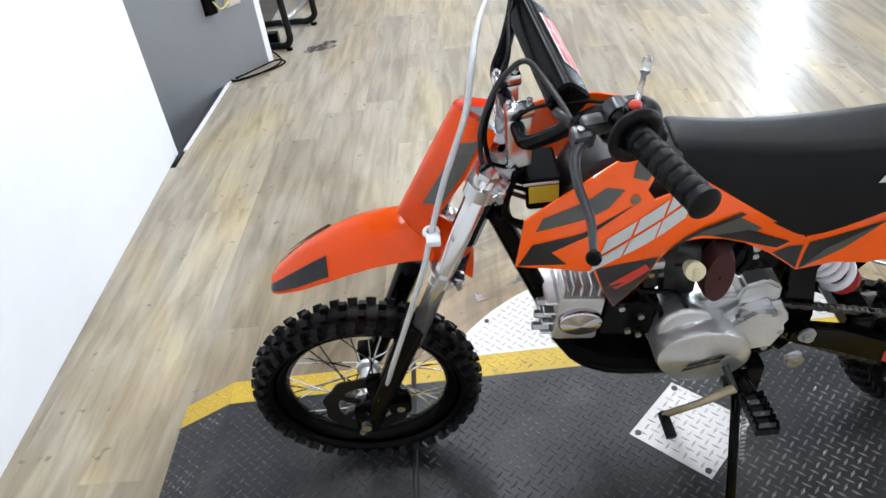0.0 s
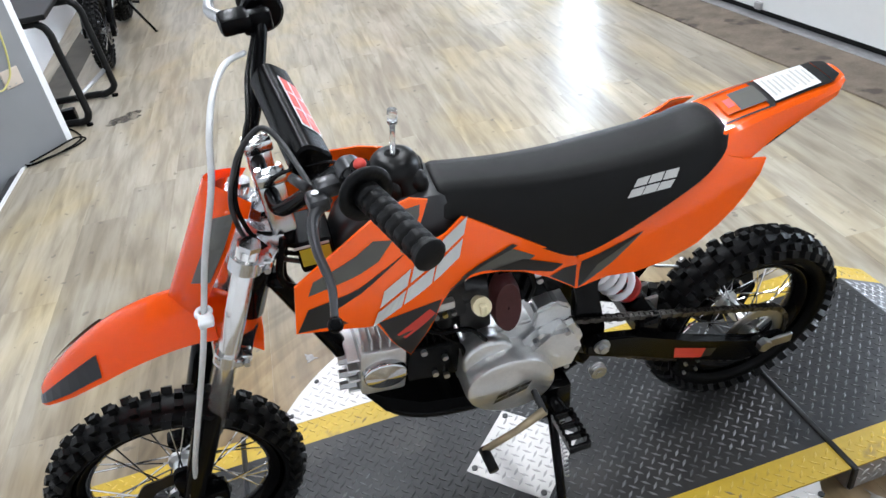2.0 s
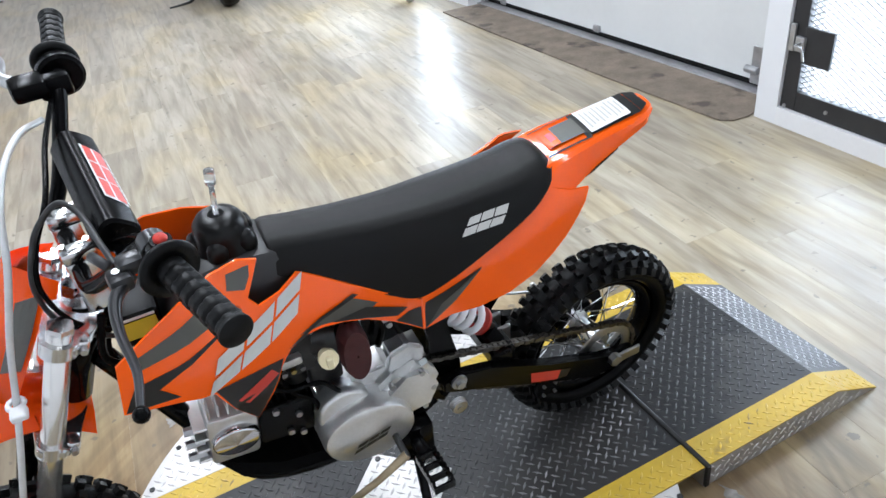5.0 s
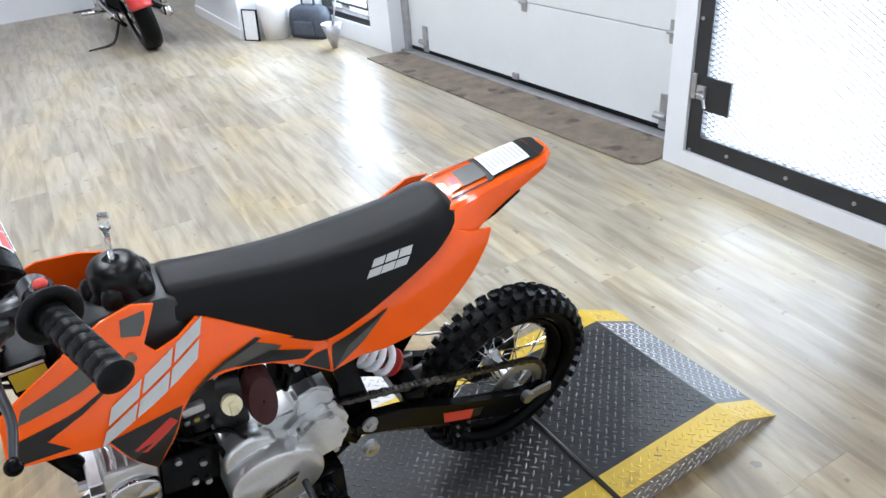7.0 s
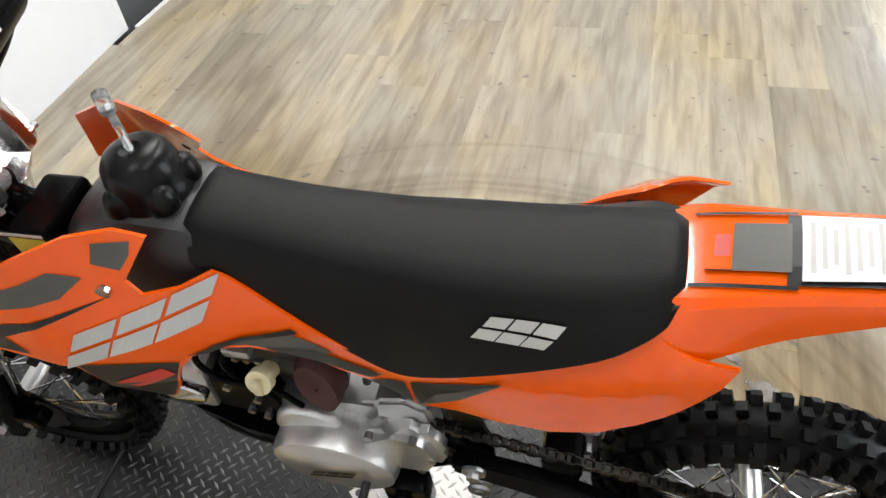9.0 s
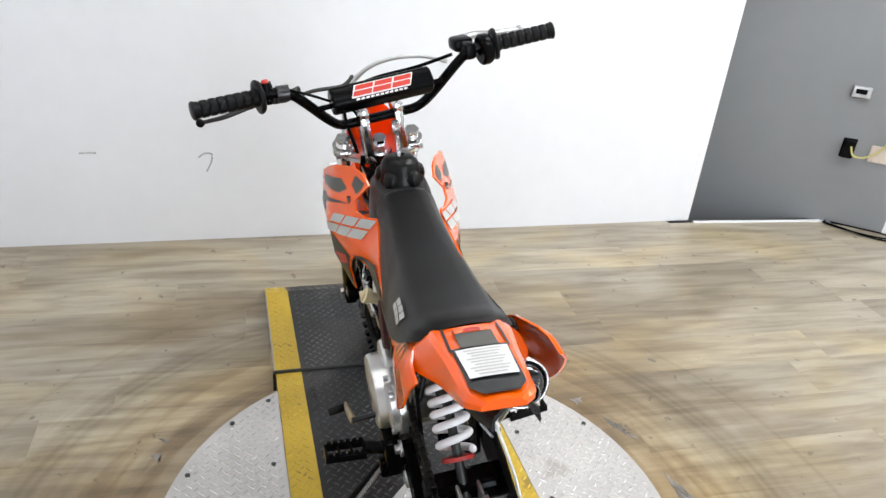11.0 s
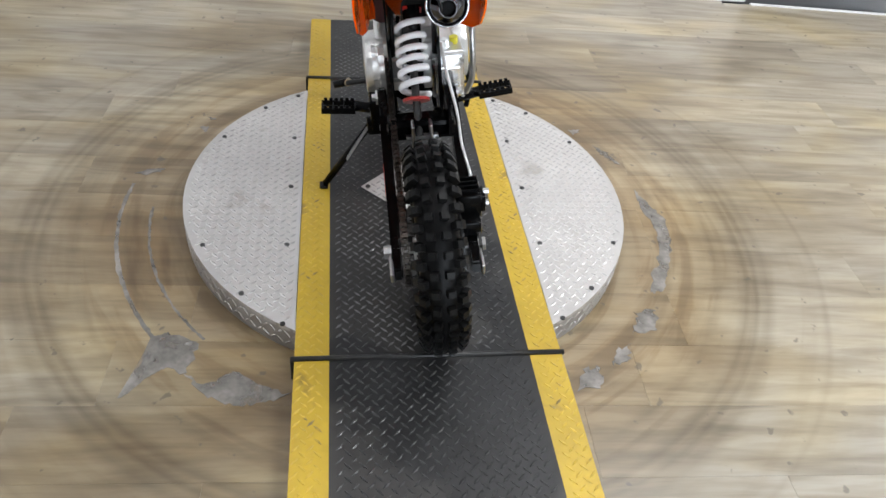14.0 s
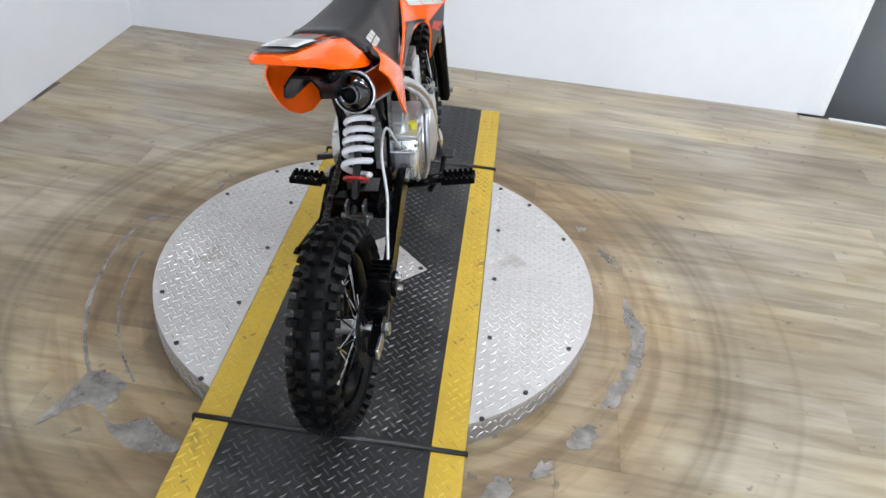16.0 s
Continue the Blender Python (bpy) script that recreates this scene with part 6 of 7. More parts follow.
def foot_peg(s):
    root = new("foot_peg")
    root.parent = bike
    tagged(root, "black toothed foot peg")
    root.matrix_local = Matrix.Translation((0, 0, 0.012 if s > 0 else 0.0)) @ Matrix.Translation((0, s * 0.15, 0.3)) @ pose(0, 0, 0, 6 * s) @ Matrix.Translation((0, -s * 0.15 + (0.008 if s > 0 else 0.0), -0.3))
    bm = bmesh.new()
    for x in (-0.022, 0.014):
        add_box(bm, (x - 0.003, min(s * 0.154, s * 0.240), 0.290), (x + 0.003, max(s * 0.154, s * 0.240), 0.307), 0.001)
    for y in (0.157, 0.184, 0.211, 0.237):
        add_box(bm, (-0.020, s * y - 0.003, 0.290), (0.012, s * y + 0.003, 0.305), 0.001)
    part("peg_cage", bm, BLACK_PAINT, root)
    for k in range(6):
        for x in (-0.022, 0.014):
            part("tooth", box((x - 0.003, s * (0.162 + 0.0135 * k) - 0.0045, 0.306), (x + 0.003, s * (0.162 + 0.0135 * k) + 0.0045, 0.314), 0.001, segments=1), BLACK_PAINT, root)
    part("peg_bracket", tube([(-0.004, s * 0.055, 0.290), (-0.004, s * 0.155, 0.302)], 0.014, 12), BLACK_PAINT, root, smooth=True)


foot_peg(-1)
foot_peg(1)
stand = new("side_stand")
stand.parent = bike
tagged(stand, "black folded-out side stand carrying the bike")
part("leg", tube([(-0.004, -0.105, 0.265), (-0.036, -0.268, 0.046)], 0.0095, 12), BLACK_PAINT, stand, smooth=True)
part("foot", box((-0.052, -0.286, 0.033), (-0.022, -0.262, 0.043), 0.004, Matrix.Translation((-0.04, -0.275, 0.036)) @ pose(0, 0, 0, -7.4) @ Matrix.Translation((0.04, 0.275, -0.036))), BLACK_PAINT, stand)
bm = box((-0.030, -0.118, 0.240), (0.034, -0.080, 0.330), 0.006)
add_box(bm, (-0.010, -0.130, 0.225), (0.020, -0.095, 0.270), 0.006)
shaded(part("stand_bracket", bm, BLACK_PAINT, stand, "black stand bracket"))
coil = [Vector((0.012, -0.118, 0.262)).lerp(Vector((-0.006, -0.196, 0.142)), k / 120) + Vector((0.0055 * math.cos(k * 0.9), 0, 0.0055 * math.sin(k * 0.9))) for k in range(121)]
part("stand_spring", tube(coil, 0.0014, 5), STEEL, stand, "zinc return spring", smooth=True)
part("shift_shaft", tube([(-0.046, -0.060, 0.352), (-0.046, -0.172, 0.346)], 0.0065, 10), DARK_STEEL, bike, smooth=True)
bm = tube([(-0.044, -0.168, 0.347), (-0.104, -0.172, 0.316), (-0.168, -0.172, 0.288)], 0.007, 10, radii=[0.009, 0.007, 0.007])
part("shift_lever", bm, DULL_ZINC, bike, "yellowish zinc shift lever", smooth=True)
part("shift_toe", tube([(-0.166, -0.166, 0.286), (-0.162, -0.214, 0.280)], 0.010, 14), GRIP_RUBBER, bike, "black rubber toe piece", smooth=True)
part("brake_pedal", tube(smooth_line([(0.0, 0.130, 0.280), (-0.080, 0.150, 0.285), (-0.150, 0.150, 0.300)], 5), 0.007, 8), BLACK_PAINT, bike, "black brake pedal", smooth=True)
part("pedal_pad", box((-0.185, 0.130, 0.296), (-0.140, 0.178, 0.306), 0.004), DARK_STEEL, bike)
part("kick_lever", tube(smooth_line([(0.045, 0.124, 0.345), (0.060, 0.138, 0.390), (0.062, 0.140, 0.450), (0.050, 0.140, 0.520)], 5), 0.0075, 10), STEEL, bike, "zinc kick start lever", smooth=True)

# ---- doors, window and what stands round the room ----
SCREEN_BLACK = surface("black_door_frame", (0.022, 0.022, 0.024), 0.45, spread=0.2, scale=12, bump=0.1)
GALVANISED = surface("galvanised_steel", (0.45, 0.45, 0.46), 0.4, metal=0.8, spread=0.15, scale=25)
MAT_BROWN = surface("brown_carpet", (0.20, 0.162, 0.125), 0.9, spread=0.3, scale=9, bump=0.6, bump_scale=160, fleck=((0.10, 0.08, 0.065), 5.0, 0.58))
CONCRETE = surface("pale_concrete", (0.72, 0.71, 0.69), 0.8, spread=0.08, scale=2)
NAVY = surface("navy_fabric", (0.060, 0.072, 0.095), 0.7, spread=0.2, scale=30, bump=0.3)
GLASS, gt, gb, gl = nodes_of("window_glass")
gb.inputs["Transmission Weight"].default_value, gb.inputs["Roughness"].default_value = 1.0, 0.02

tagged(part("ground", box((2.45, -9, -0.06), (40, 40, -0.02)), CONCRETE), "pale sunlit concrete yard outside", "ground", kind="structure")
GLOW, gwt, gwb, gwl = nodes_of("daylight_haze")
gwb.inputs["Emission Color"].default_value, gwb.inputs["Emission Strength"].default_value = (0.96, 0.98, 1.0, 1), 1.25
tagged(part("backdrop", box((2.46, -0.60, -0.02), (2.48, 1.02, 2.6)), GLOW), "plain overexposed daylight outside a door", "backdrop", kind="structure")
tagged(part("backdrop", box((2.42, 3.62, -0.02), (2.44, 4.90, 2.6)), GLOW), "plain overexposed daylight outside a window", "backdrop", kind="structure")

# screened door
door = tagged(new("door_1"), "black framed door with a white wire mesh screen", "door", kind="structure")
x0, x1 = EAST + 0.015, EAST + 0.050
for lo, hi in (((x0, 0.848, 0.080), (x1, 0.918, 2.11)), ((x0, -0.050, 0.080), (x1, 0.020, 2.11)), ((x0, 0.020, 0.080), (x1, 0.848, 0.162)), ((x0, 0.020, 2.03), (x1, 0.848, 2.11))):
    part("door_rail", box(lo, hi, 0.003), SCREEN_BLACK, door, "black steel door rail")
part("lock_plate", box((x0 - 0.004, 0.722, 0.284), (x0 + 0.012, 0.850, 0.430), 0.003), SCREEN_BLACK, door, "black steel lock plate")
bm = box((x0 - 0.016, 0.838, 0.330), (x0, 0.883, 0.390), 0.004)
add_tube(bm, smooth_line([(x0 - 0.014, 0.855, 0.367), (x0 - 0.050, 0.851, 0.367), (x0 - 0.054, 0.818, 0.363), (x0 - 0.050, 0.805, 0.315)], 5), 0.006, 8)
part("latch", bm, GALVANISED, door, "grey steel lever latch")
part("latch_keep", box((x0 - 0.012, 0.890, 0.325), (x0, 0.916, 0.435), 0.003), GALVANISED, door, "grey steel latch keep")
for z in (0.09, 0.66, 1.2):
    part("frame_screw", disc(0.008, 0.006, Matrix.Translation((x0 - 0.002, 0.896, z)) @ pose(0, 0, 0, 0, 90), 10), GALVANISED, door)
for y in (0.70, 0.42, 0.14):
    part("frame_screw", disc(0.008, 0.006, Matrix.Translation((x0 - 0.002, y, 0.120)) @ pose(0, 0, 0, 0, 90), 10), GALVANISED, door)
MESH_PAINT = surface("white_wire_mesh", (0.30, 0.30, 0.30), 0.4, metal=0.3, spread=0.08)
bm = bmesh.new()
xm, a, b, zl, zh = EAST + 0.034, 0.015, 0.853, 0.157, 2.035
cell, rise = 0.036, 0.55
for sgn in (1, -1):
    c = zl - (b - a) * rise
    while c < zh + (b - a) * rise:
        pts = []
        for y in (a, b):
            pts.append((y, c + sgn * rise * (y - a)))
        (ya, za), (yb, zb) = pts
        t0, t1 = 0.0, 1.0
        for bound, upper in ((zl, False), (zh, True)):
            if abs(zb - za) > 1e-9:
                t = (bound - za) / (zb - za)
                inside_a = za <= bound if upper else za >= bound
                inside_b = zb <= bound if upper else zb >= bound
                if not inside_a and not inside_b:
                    t0, t1 = 1.0, 0.0
                elif not inside_a:
                    t0 = max(t0, t)
                elif not inside_b:
                    t1 = min(t1, t)
        if t1 - t0 > 0.02:
            p, q = (xm, ya + (yb - ya) * t0, za + (zb - za) * t0), (xm + 0.0, ya + (yb - ya) * t1, za + (zb - za) * t1)
            add_tube(bm, [p, q], 0.0026, 4, caps=False)
        c += cell * rise * 1.15
tagged(part("wire_mesh", bm, MESH_PAINT, door, "white expanded wire mesh"), kind="stuff")

# garage door
garage = tagged(new("door_2"), "white sectional garage door, shut", "garage door", kind="structure")
ga, gb2 = Vector((2.405, 1.00, 0)), Vector((2.255, 3.58, 0))
gd = (gb2 - ga).normalized()
gm = Matrix.Translation(ga) @ Matrix.Rotation(math.atan2(gd.y, gd.x), 4, "Z")
glen = (gb2 - ga).length
for k in range(5):
    z0, z1 = 0.035 + 0.465 * k, 0.035 + 0.465 * (k + 1) - 0.004
    part("door_section", box((0, -0.045, z0), (glen, 0.0, z1), 0.004), DOOR_PAINT, garage, "white enamelled door section", m=gm)
part("bottom_seal", box((0, -0.040, 0.002), (glen, -0.004, 0.036), 0.006), GRIP_RUBBER, garage, "black rubber bottom seal", m=gm)
for k, z in ((0, 0.50), (1, 0.965)):
    for f in (0.24, glen / 2, glen - 0.08):
        bm = box((f - 0.022, -0.006, z - 0.055), (f + 0.022, 0.006, z + 0.055), 0.004)
        add_tube(bm, [(f - 0.03, 0.012, z), (f + 0.03, 0.012, z)], 0.010, 10)
        part("hinge", bm, GALVANISED, garage, "galvanised hinge", m=gm)
for f in (0.25, glen - 0.24):
    bm = box((f - 0.030, 0.0, 0.020), (f + 0.030, 0.010, 0.200), 0.003)
    add_tube(bm, [(f - 0.02, 0.020, 0.090), (f + 0.05, 0.020, 0.090)], 0.018, 12)
    part("roller_bracket", bm, GALVANISED, garage, "galvanised roller bracket", m=gm)
part("pull_handle", box((glen * 0.52, 0.0, 0.036), (glen * 0.52 + 0.05, 0.022, 0.075), 0.006), GALVANISED, garage, m=gm)
for f in (0.13, glen - 0.03):
    part("door_track", box((f - 0.025, 0.004, 0.0), (f + 0.025, 0.040, 2.3), 0.004), GALVANISED, garage, "galvanised door track", m=gm)
part("sill_strip", box((0.0, 0.0, 0.001), (glen, 0.075, 0.012), 0.003), GALVANISED, garage, "bright worn metal sill", m=gm)
out = [(2.005, 1.085), (2.045, 1.045), (2.13, 1.038), (2.36, 1.10), (2.27, 3.53), (1.905, 3.57), (1.915, 3.0), (1.958, 1.9)]
bm = prism(out, 0.001, 0.008)
tagged(part("door_mat", bm, MAT_BROWN), "brown carpet runner along the garage door", "mat")

# far window
window = tagged(new("window_1"), "bright window with a black frame", "window", kind="structure")
wa, wb2 = Vector((2.085, 3.83, 0)), Vector((2.03, 4.62, 0))
wd = (wb2 - wa).normalized()
wm = Matrix.Translation(wa) @ Matrix.Rotation(math.atan2(wd.y, wd.x), 4, "Z")
wl = (wb2 - wa).length
for lo, hi in (((0, -0.10, 0.14), (0.045, -0.02, 2.1)), ((wl - 0.045, -0.10, 0.14), (wl, -0.02, 2.1)), ((0.045, -0.10, 0.14), (wl - 0.045, -0.02, 0.185)), ((0.045, -0.10, 2.055), (wl - 0.045, -0.02, 2.1))):
    part("window_frame", box(lo, hi, 0.003), SCREEN_BLACK, window, "black window frame", m=wm)
for lo, hi in (((0.10, -0.085, 0.24), (0.115, -0.05, 2.0)), ((wl - 0.115, -0.085, 0.24), (wl - 0.10, -0.05, 2.0)), ((0.115, -0.085, 0.24), (wl - 0.115, -0.05, 0.255))):
    part("glazing_bar", box(lo, hi), SCREEN_BLACK, window, m=wm)
pane = part("pane", box((0.04, -0.066, 0.18), (wl - 0.04, -0.060, 2.06)), GLASS, window, m=wm)
pane.visible_shadow = False

# sockets and cables on the slanted partition
pd = (Vector(PART_B) - Vector(PART_A)).normalized()
pm = Matrix.Translation((-1.615, 2.60, 0)) @ Matrix.Rotation(math.atan2(pd.y, pd.x), 4, "Z")
socket = thing("wall_charger", "black plug-in charger on a grey wall", "charger", pm)
part("charger_body", box((-0.030, -0.040, 0.365), (0.022, -0.004, 0.455), 0.006), BLACK_PLASTIC, socket)
part("back_plate", box((-0.036, -0.006, 0.36), (0.028, -0.001, 0.46), 0.003), BLACK_PLASTIC, socket)
BEIGE = surface("beige_socket_plate", (0.55, 0.47, 0.40), 0.45, spread=0.05)
outlet = thing("socket_plate", "beige wall socket plate", "socket", pm)
part("plate", box((0.095, -0.010, 0.36), (0.195, -0.001, 0.445), 0.004), BEIGE, outlet)
for x in (0.115, 0.150):
    part("screw", disc(0.004, 0.004, Matrix.Translation((x, -0.011, 0.372)) @ SIDE, 8), STEEL, outlet)
unit = thing("wall_control", "small grey wall control box", "control box", pm)
part("case", box((-0.075, -0.030, 0.665), (0.010, -0.001, 0.720), 0.006), GALVANISED, unit)
part("display", box((-0.060, -0.032, 0.685), (-0.010, -0.030, 0.708)), BLACK_PLASTIC, unit)
YELLOW_CORD = surface("yellow_cord", (0.55, 0.50, 0.16), 0.5, spread=0.08)
cord = part("wall_cable", tube(smooth_line([(0.0, -0.045, 0.43), (0.02, -0.06, 0.39), (0.08, -0.03, 0.385), (0.14, -0.025, 0.44), (0.18, -0.02, 0.60), (0.20, -0.02, 0.95), (0.20, -0.02, 1.60)], 8), 0.0045, 6), YELLOW_CORD, None, smooth=True, m=pm)
tagged(cord, "yellowish power cord hanging on a wall", "cord")
coil = smooth_line([(-1.60, 2.585, 0.006), (-1.50, 2.645, 0.007), (-1.40, 2.705, 0.006), (-1.345, 2.785, 0.007), (-1.40, 2.815, 0.012), (-1.49, 2.705, 0.016), (-1.58, 2.635, 0.008), (-1.62, 2.625, 0.008), (-1.56, 2.585, 0.010), (-1.42, 2.685, 0.013), (-1.37, 2.805, 0.008), (-1.42, 2.935, 0.006), (-1.50, 3.045, 0.006)], 6)
tagged(part("floor_cable", tube(coil, 0.0045, 6), BLACK_PLASTIC, None, smooth=True), "loose black cable on the floor", "cable")

# tubular table behind the partition
BLACK_TUBE = surface("black_powder_coat", (0.008, 0.008, 0.008), 0.4, spread=0.15, spec=0.18)
table = thing("work_table", "black tube-framed table with a black top", "table")
for dy in (0.0, 0.40):
    leg = smooth_line([(-1.95 + 0.15 * dy, 3.065 + dy, 0.022), (-1.46 + 0.2 * dy, 3.020 + dy, 0.022), (-1.37 + 0.2 * dy, 2.995 + dy, 0.024), (-1.335 + 0.25 * dy, 2.985 + dy, 0.055), (-1.330 + 0.25 * dy, 2.985 + dy, 0.12), (-1.345 + 0.25 * dy, 2.985 + dy, 0.40), (-1.350 + 0.25 * dy, 2.985 + dy, 0.50), (-1.38 + 0.25 * dy, 2.985 + dy, 0.55), (-1.46 + 0.25 * dy, 3.005 + dy, 0.56), (-1.95 + 0.15 * dy, 3.055 + dy, 0.56)], 6)
    part("leg_loop", tube(leg, 0.019, 10), BLACK_TUBE, table, "bent black steel tube leg", smooth=True)
    part("foot", disc(0.018, 0.012, Matrix.Translation((-1.345 + 0.25 * dy, 2.980 + dy, 0.007)), 12), BLACK_PLASTIC, table)
part("strut", tube([(-1.345, 2.985, 0.16), (-1.25, 3.385, 0.16)], 0.012, 8), GALVANISED, table, "grey steel strut", smooth=True)
part("top", box((-2.0, 2.945, 0.578), (-1.33, 3.485, 0.605), 0.006), BLACK_TUBE, table, "black table top")
pack = thing("power_adapter", "small dark power adapter on the floor", "adapter")
part("case", box((-1.50, 3.085, 0.0), (-1.42, 3.145, 0.07), 0.008), BLACK_PLASTIC, pack)

# far side: white counter, boxes, bag, scoop
counter = thing("counter", "low white counter block with a dark recess", "counter", Matrix.Translation((0.150, 0.40, 0)))
part("body", prism([(1.275, 4.47), (1.86, 4.40), (1.80, 5.85), (1.28, 5.85)], 0.0, 0.95), WHITE_WALL, counter)
part("recess", box((1.255, 4.82, 0.29), (1.279, 5.30, 0.66), 0.002), BLACK_PLASTIC, counter, "dark recess")
part("kick_board", prism([(1.262, 4.45), (1.285, 4.455), (1.285, 5.85), (1.262, 5.85)], 0.0, 0.08), WHITE_TRIM, counter)
case = thing("tool_case", "yellow tool case in a recess", "case", Matrix.Translation((0.150, 0.40, 0)))
part("case", box((1.235, 4.87, 0.295), (1.262, 5.16, 0.43), 0.006), surface("yellow_case", (0.60, 0.42, 0.02), 0.4), case)
part("case_handle", tube(smooth_line([(1.240, 4.96, 0.43), (1.240, 4.98, 0.455), (1.240, 5.05, 0.455), (1.240, 5.07, 0.43)], 4), 0.006, 6), BLACK_PLASTIC, case, "black carrying handle", smooth=True)
print_board = thing("leaning_sign", "white framed sign leaning on a counter", "sign", Matrix.Translation((1.425, 4.83, 0)) @ pose(0, 0, 0, -6, 0, -58))
part("board", box((0.008, 0.0, 0.008), (0.142, 0.012, 0.235), 0.003), GRAPHIC_WHITE, print_board)
for lo, hi in (((0.0, -0.004, 0.0), (0.008, 0.014, 0.243)), ((0.142, -0.004, 0.0), (0.150, 0.014, 0.243)), ((0.008, -0.004, 0.235), (0.142, 0.014, 0.243)), ((0.008, -0.004, 0.0), (0.142, 0.014, 0.008))):
    part("frame_edge", box(lo, hi, 0.001), BLACK_PLASTIC, print_board, "thin black frame")
bucket = thing("bucket", "white plastic bucket beside a counter", "bucket", Matrix.Translation((1.665, 4.72, 0.0)))
part("pail", ring([(0.095, 0.0), (0.118, 0.29), (0.124, 0.29), (0.124, 0.27), (0.102, 0.0)], 28), GRAPHIC_WHITE, bucket, smooth=True)
part("lid", disc(0.122, 0.014, Matrix.Translation((0, 0, 0.294)), 28), GRAPHIC_WHITE, bucket)
bag = thing("bag", "dark navy fabric bag on the floor", "bag", Matrix.Translation((1.885, 4.50, 0.0)) @ pose(0, 0, 0, 0, 0, -62))
part("bag_body", loft([[Vector((dx * w, dy * w, z)) for dx, dy in ((-0.16, -0.07), (0.0, -0.085), (0.16, -0.07), (0.175, 0.0), (0.16, 0.07), (0.0, 0.085), (-0.16, 0.07), (-0.175, 0.0))] for z, w in ((0.0, 0.95), (0.04, 1.03), (0.16, 1.0), (0.22, 0.88), (0.245, 0.6))]), NAVY, bag, smooth=True)
part("bag_pocket", box((-0.10, -0.105, 0.03), (0.10, -0.075, 0.14), 0.012), NAVY, bag, "front pocket")
part("bag_handle", tube(smooth_line([(-0.06, 0.0, 0.235), (-0.05, 0.0, 0.30), (0.05, 0.0, 0.30), (0.06, 0.0, 0.235)], 5), 0.009, 8), NAVY, bag, smooth=True)
scoop = thing("dust_scoop", "grey pointed metal scoop with a thin handle", "scoop", Matrix.Translation((1.862, 4.03, 0.0)))
part("scoop_body", ring([(0.012, 0.0), (0.076, 0.185), (0.080, 0.185), (0.019, 0.0)], 20), GALVANISED, scoop, smooth=True)
part("scoop_handle", tube([(0.01, 0.0, 0.165), (0.055, -0.01, 0.345)], 0.0075, 8), GALVANISED, scoop, smooth=True)

# dark oil mark and curled grey film on the floor


def film_patch(points, label, z=0.0015, seed=1, rough=0.006):
    """A thin torn sheet with a ragged edge, lying flat."""
    rnd = random.Random(seed)
    edge = []
    n = len(points)
    for k in range(n):
        a, b = Vector(points[k]), Vector(points[(k + 1) % n])
        for q in range(6):
            p = a.lerp(b, q / 6)
            edge.append((p.x + rnd.uniform(-rough, rough), p.y + rnd.uniform(-rough, rough)))
    return tagged(part("film_patch", prism(edge, 0.0002, z), FILM), label, "film", group="torn film on the floor")


def arc(r, a0, a1, n):
    return [(HUB + r * math.cos(radians(a0 + (a1 - a0) * k / n)), r * math.sin(radians(a0 + (a1 - a0) * k / n))) for k in range(n + 1)]


FILM = surface("grey_adhesive_film", (0.27, 0.25, 0.225), 0.34, spread=0.35, scale=11, bump=0.5, bump_scale=30)
worn_through(FILM, 14.0, 0.36, 0.60, 0.35, 0.92)
big = film_patch([(0.622, -0.670), (0.509, -0.638), (0.441, -0.630), (0.435, -0.600), (0.447, -0.567), (0.468, -0.521), (0.558, -0.542), (0.540, -0.580), (0.559, -0.618)], "torn triangular grey adhesive film with a folded corner", seed=3)
fold = bmesh.new()
fv = [fold.verts.new(p) for p in ((0.622, -0.672, 0.004), (0.509, -0.640, 0.009), (0.441, -0.632, 0.003), (0.455, -0.612, 0.003), (0.515, -0.618, 0.003), (0.618, -0.662, 0.003))]
fold.faces.new((fv[0], fv[1], fv[4], fv[5]))
fold.faces.new((fv[1], fv[2], fv[3], fv[4]))
part("folded_edge", fold, FILM, big)
film_patch([(0.558, -0.542), (0.593, -0.497), (0.551, -0.435), (0.588, -0.384), (0.626, -0.311), (0.644, -0.370), (0.653, -0.428), (0.616, -0.500)], "torn grey adhesive film lying on the floor", seed=4)
film_patch(arc(0.800, -98, -48, 9) + arc(0.790, -48, -98, 9), "thin curved strip of worn adhesive film", z=0.0008, seed=5, rough=0.002)
film_patch(arc(0.718, -90, -46, 9) + arc(0.711, -46, -90, 9), "thin curved strip of worn adhesive film", z=0.0008, seed=13, rough=0.002)
film_patch([(-0.126, 0.729), (-0.049, 0.757), (0.026, 0.784), (0.159, 0.752), (0.279, 0.693), (0.276, 0.663), (0.155, 0.715), (0.079, 0.737), (-0.035, 0.725)], "torn grey adhesive film lying on the floor", seed=14)
film_patch([(0.229, 0.671), (0.255, 0.703), (0.323, 0.668), (0.331, 0.624)], "small torn piece of grey film", z=0.0019, seed=6)
film_patch([(0.403, 0.565), (0.396, 0.615), (0.468, 0.603), (0.472, 0.533)], "small torn piece of grey film", seed=7, rough=0.010)
film_patch([(0.525, 0.470), (0.509, 0.512), (0.564, 0.492), (0.566, 0.451)], "small torn piece of grey film", seed=8, rough=0.008)
film_patch([(0.581, 0.373), (0.576, 0.417), (0.636, 0.404), (0.639, 0.348)], "small torn piece of grey film", seed=9, rough=0.008)
film_patch([(-0.382, 0.665), (-0.326, 0.708), (-0.274, 0.721), (-0.292, 0.700), (-0.330, 0.680)], "small torn piece of grey film", seed=10)
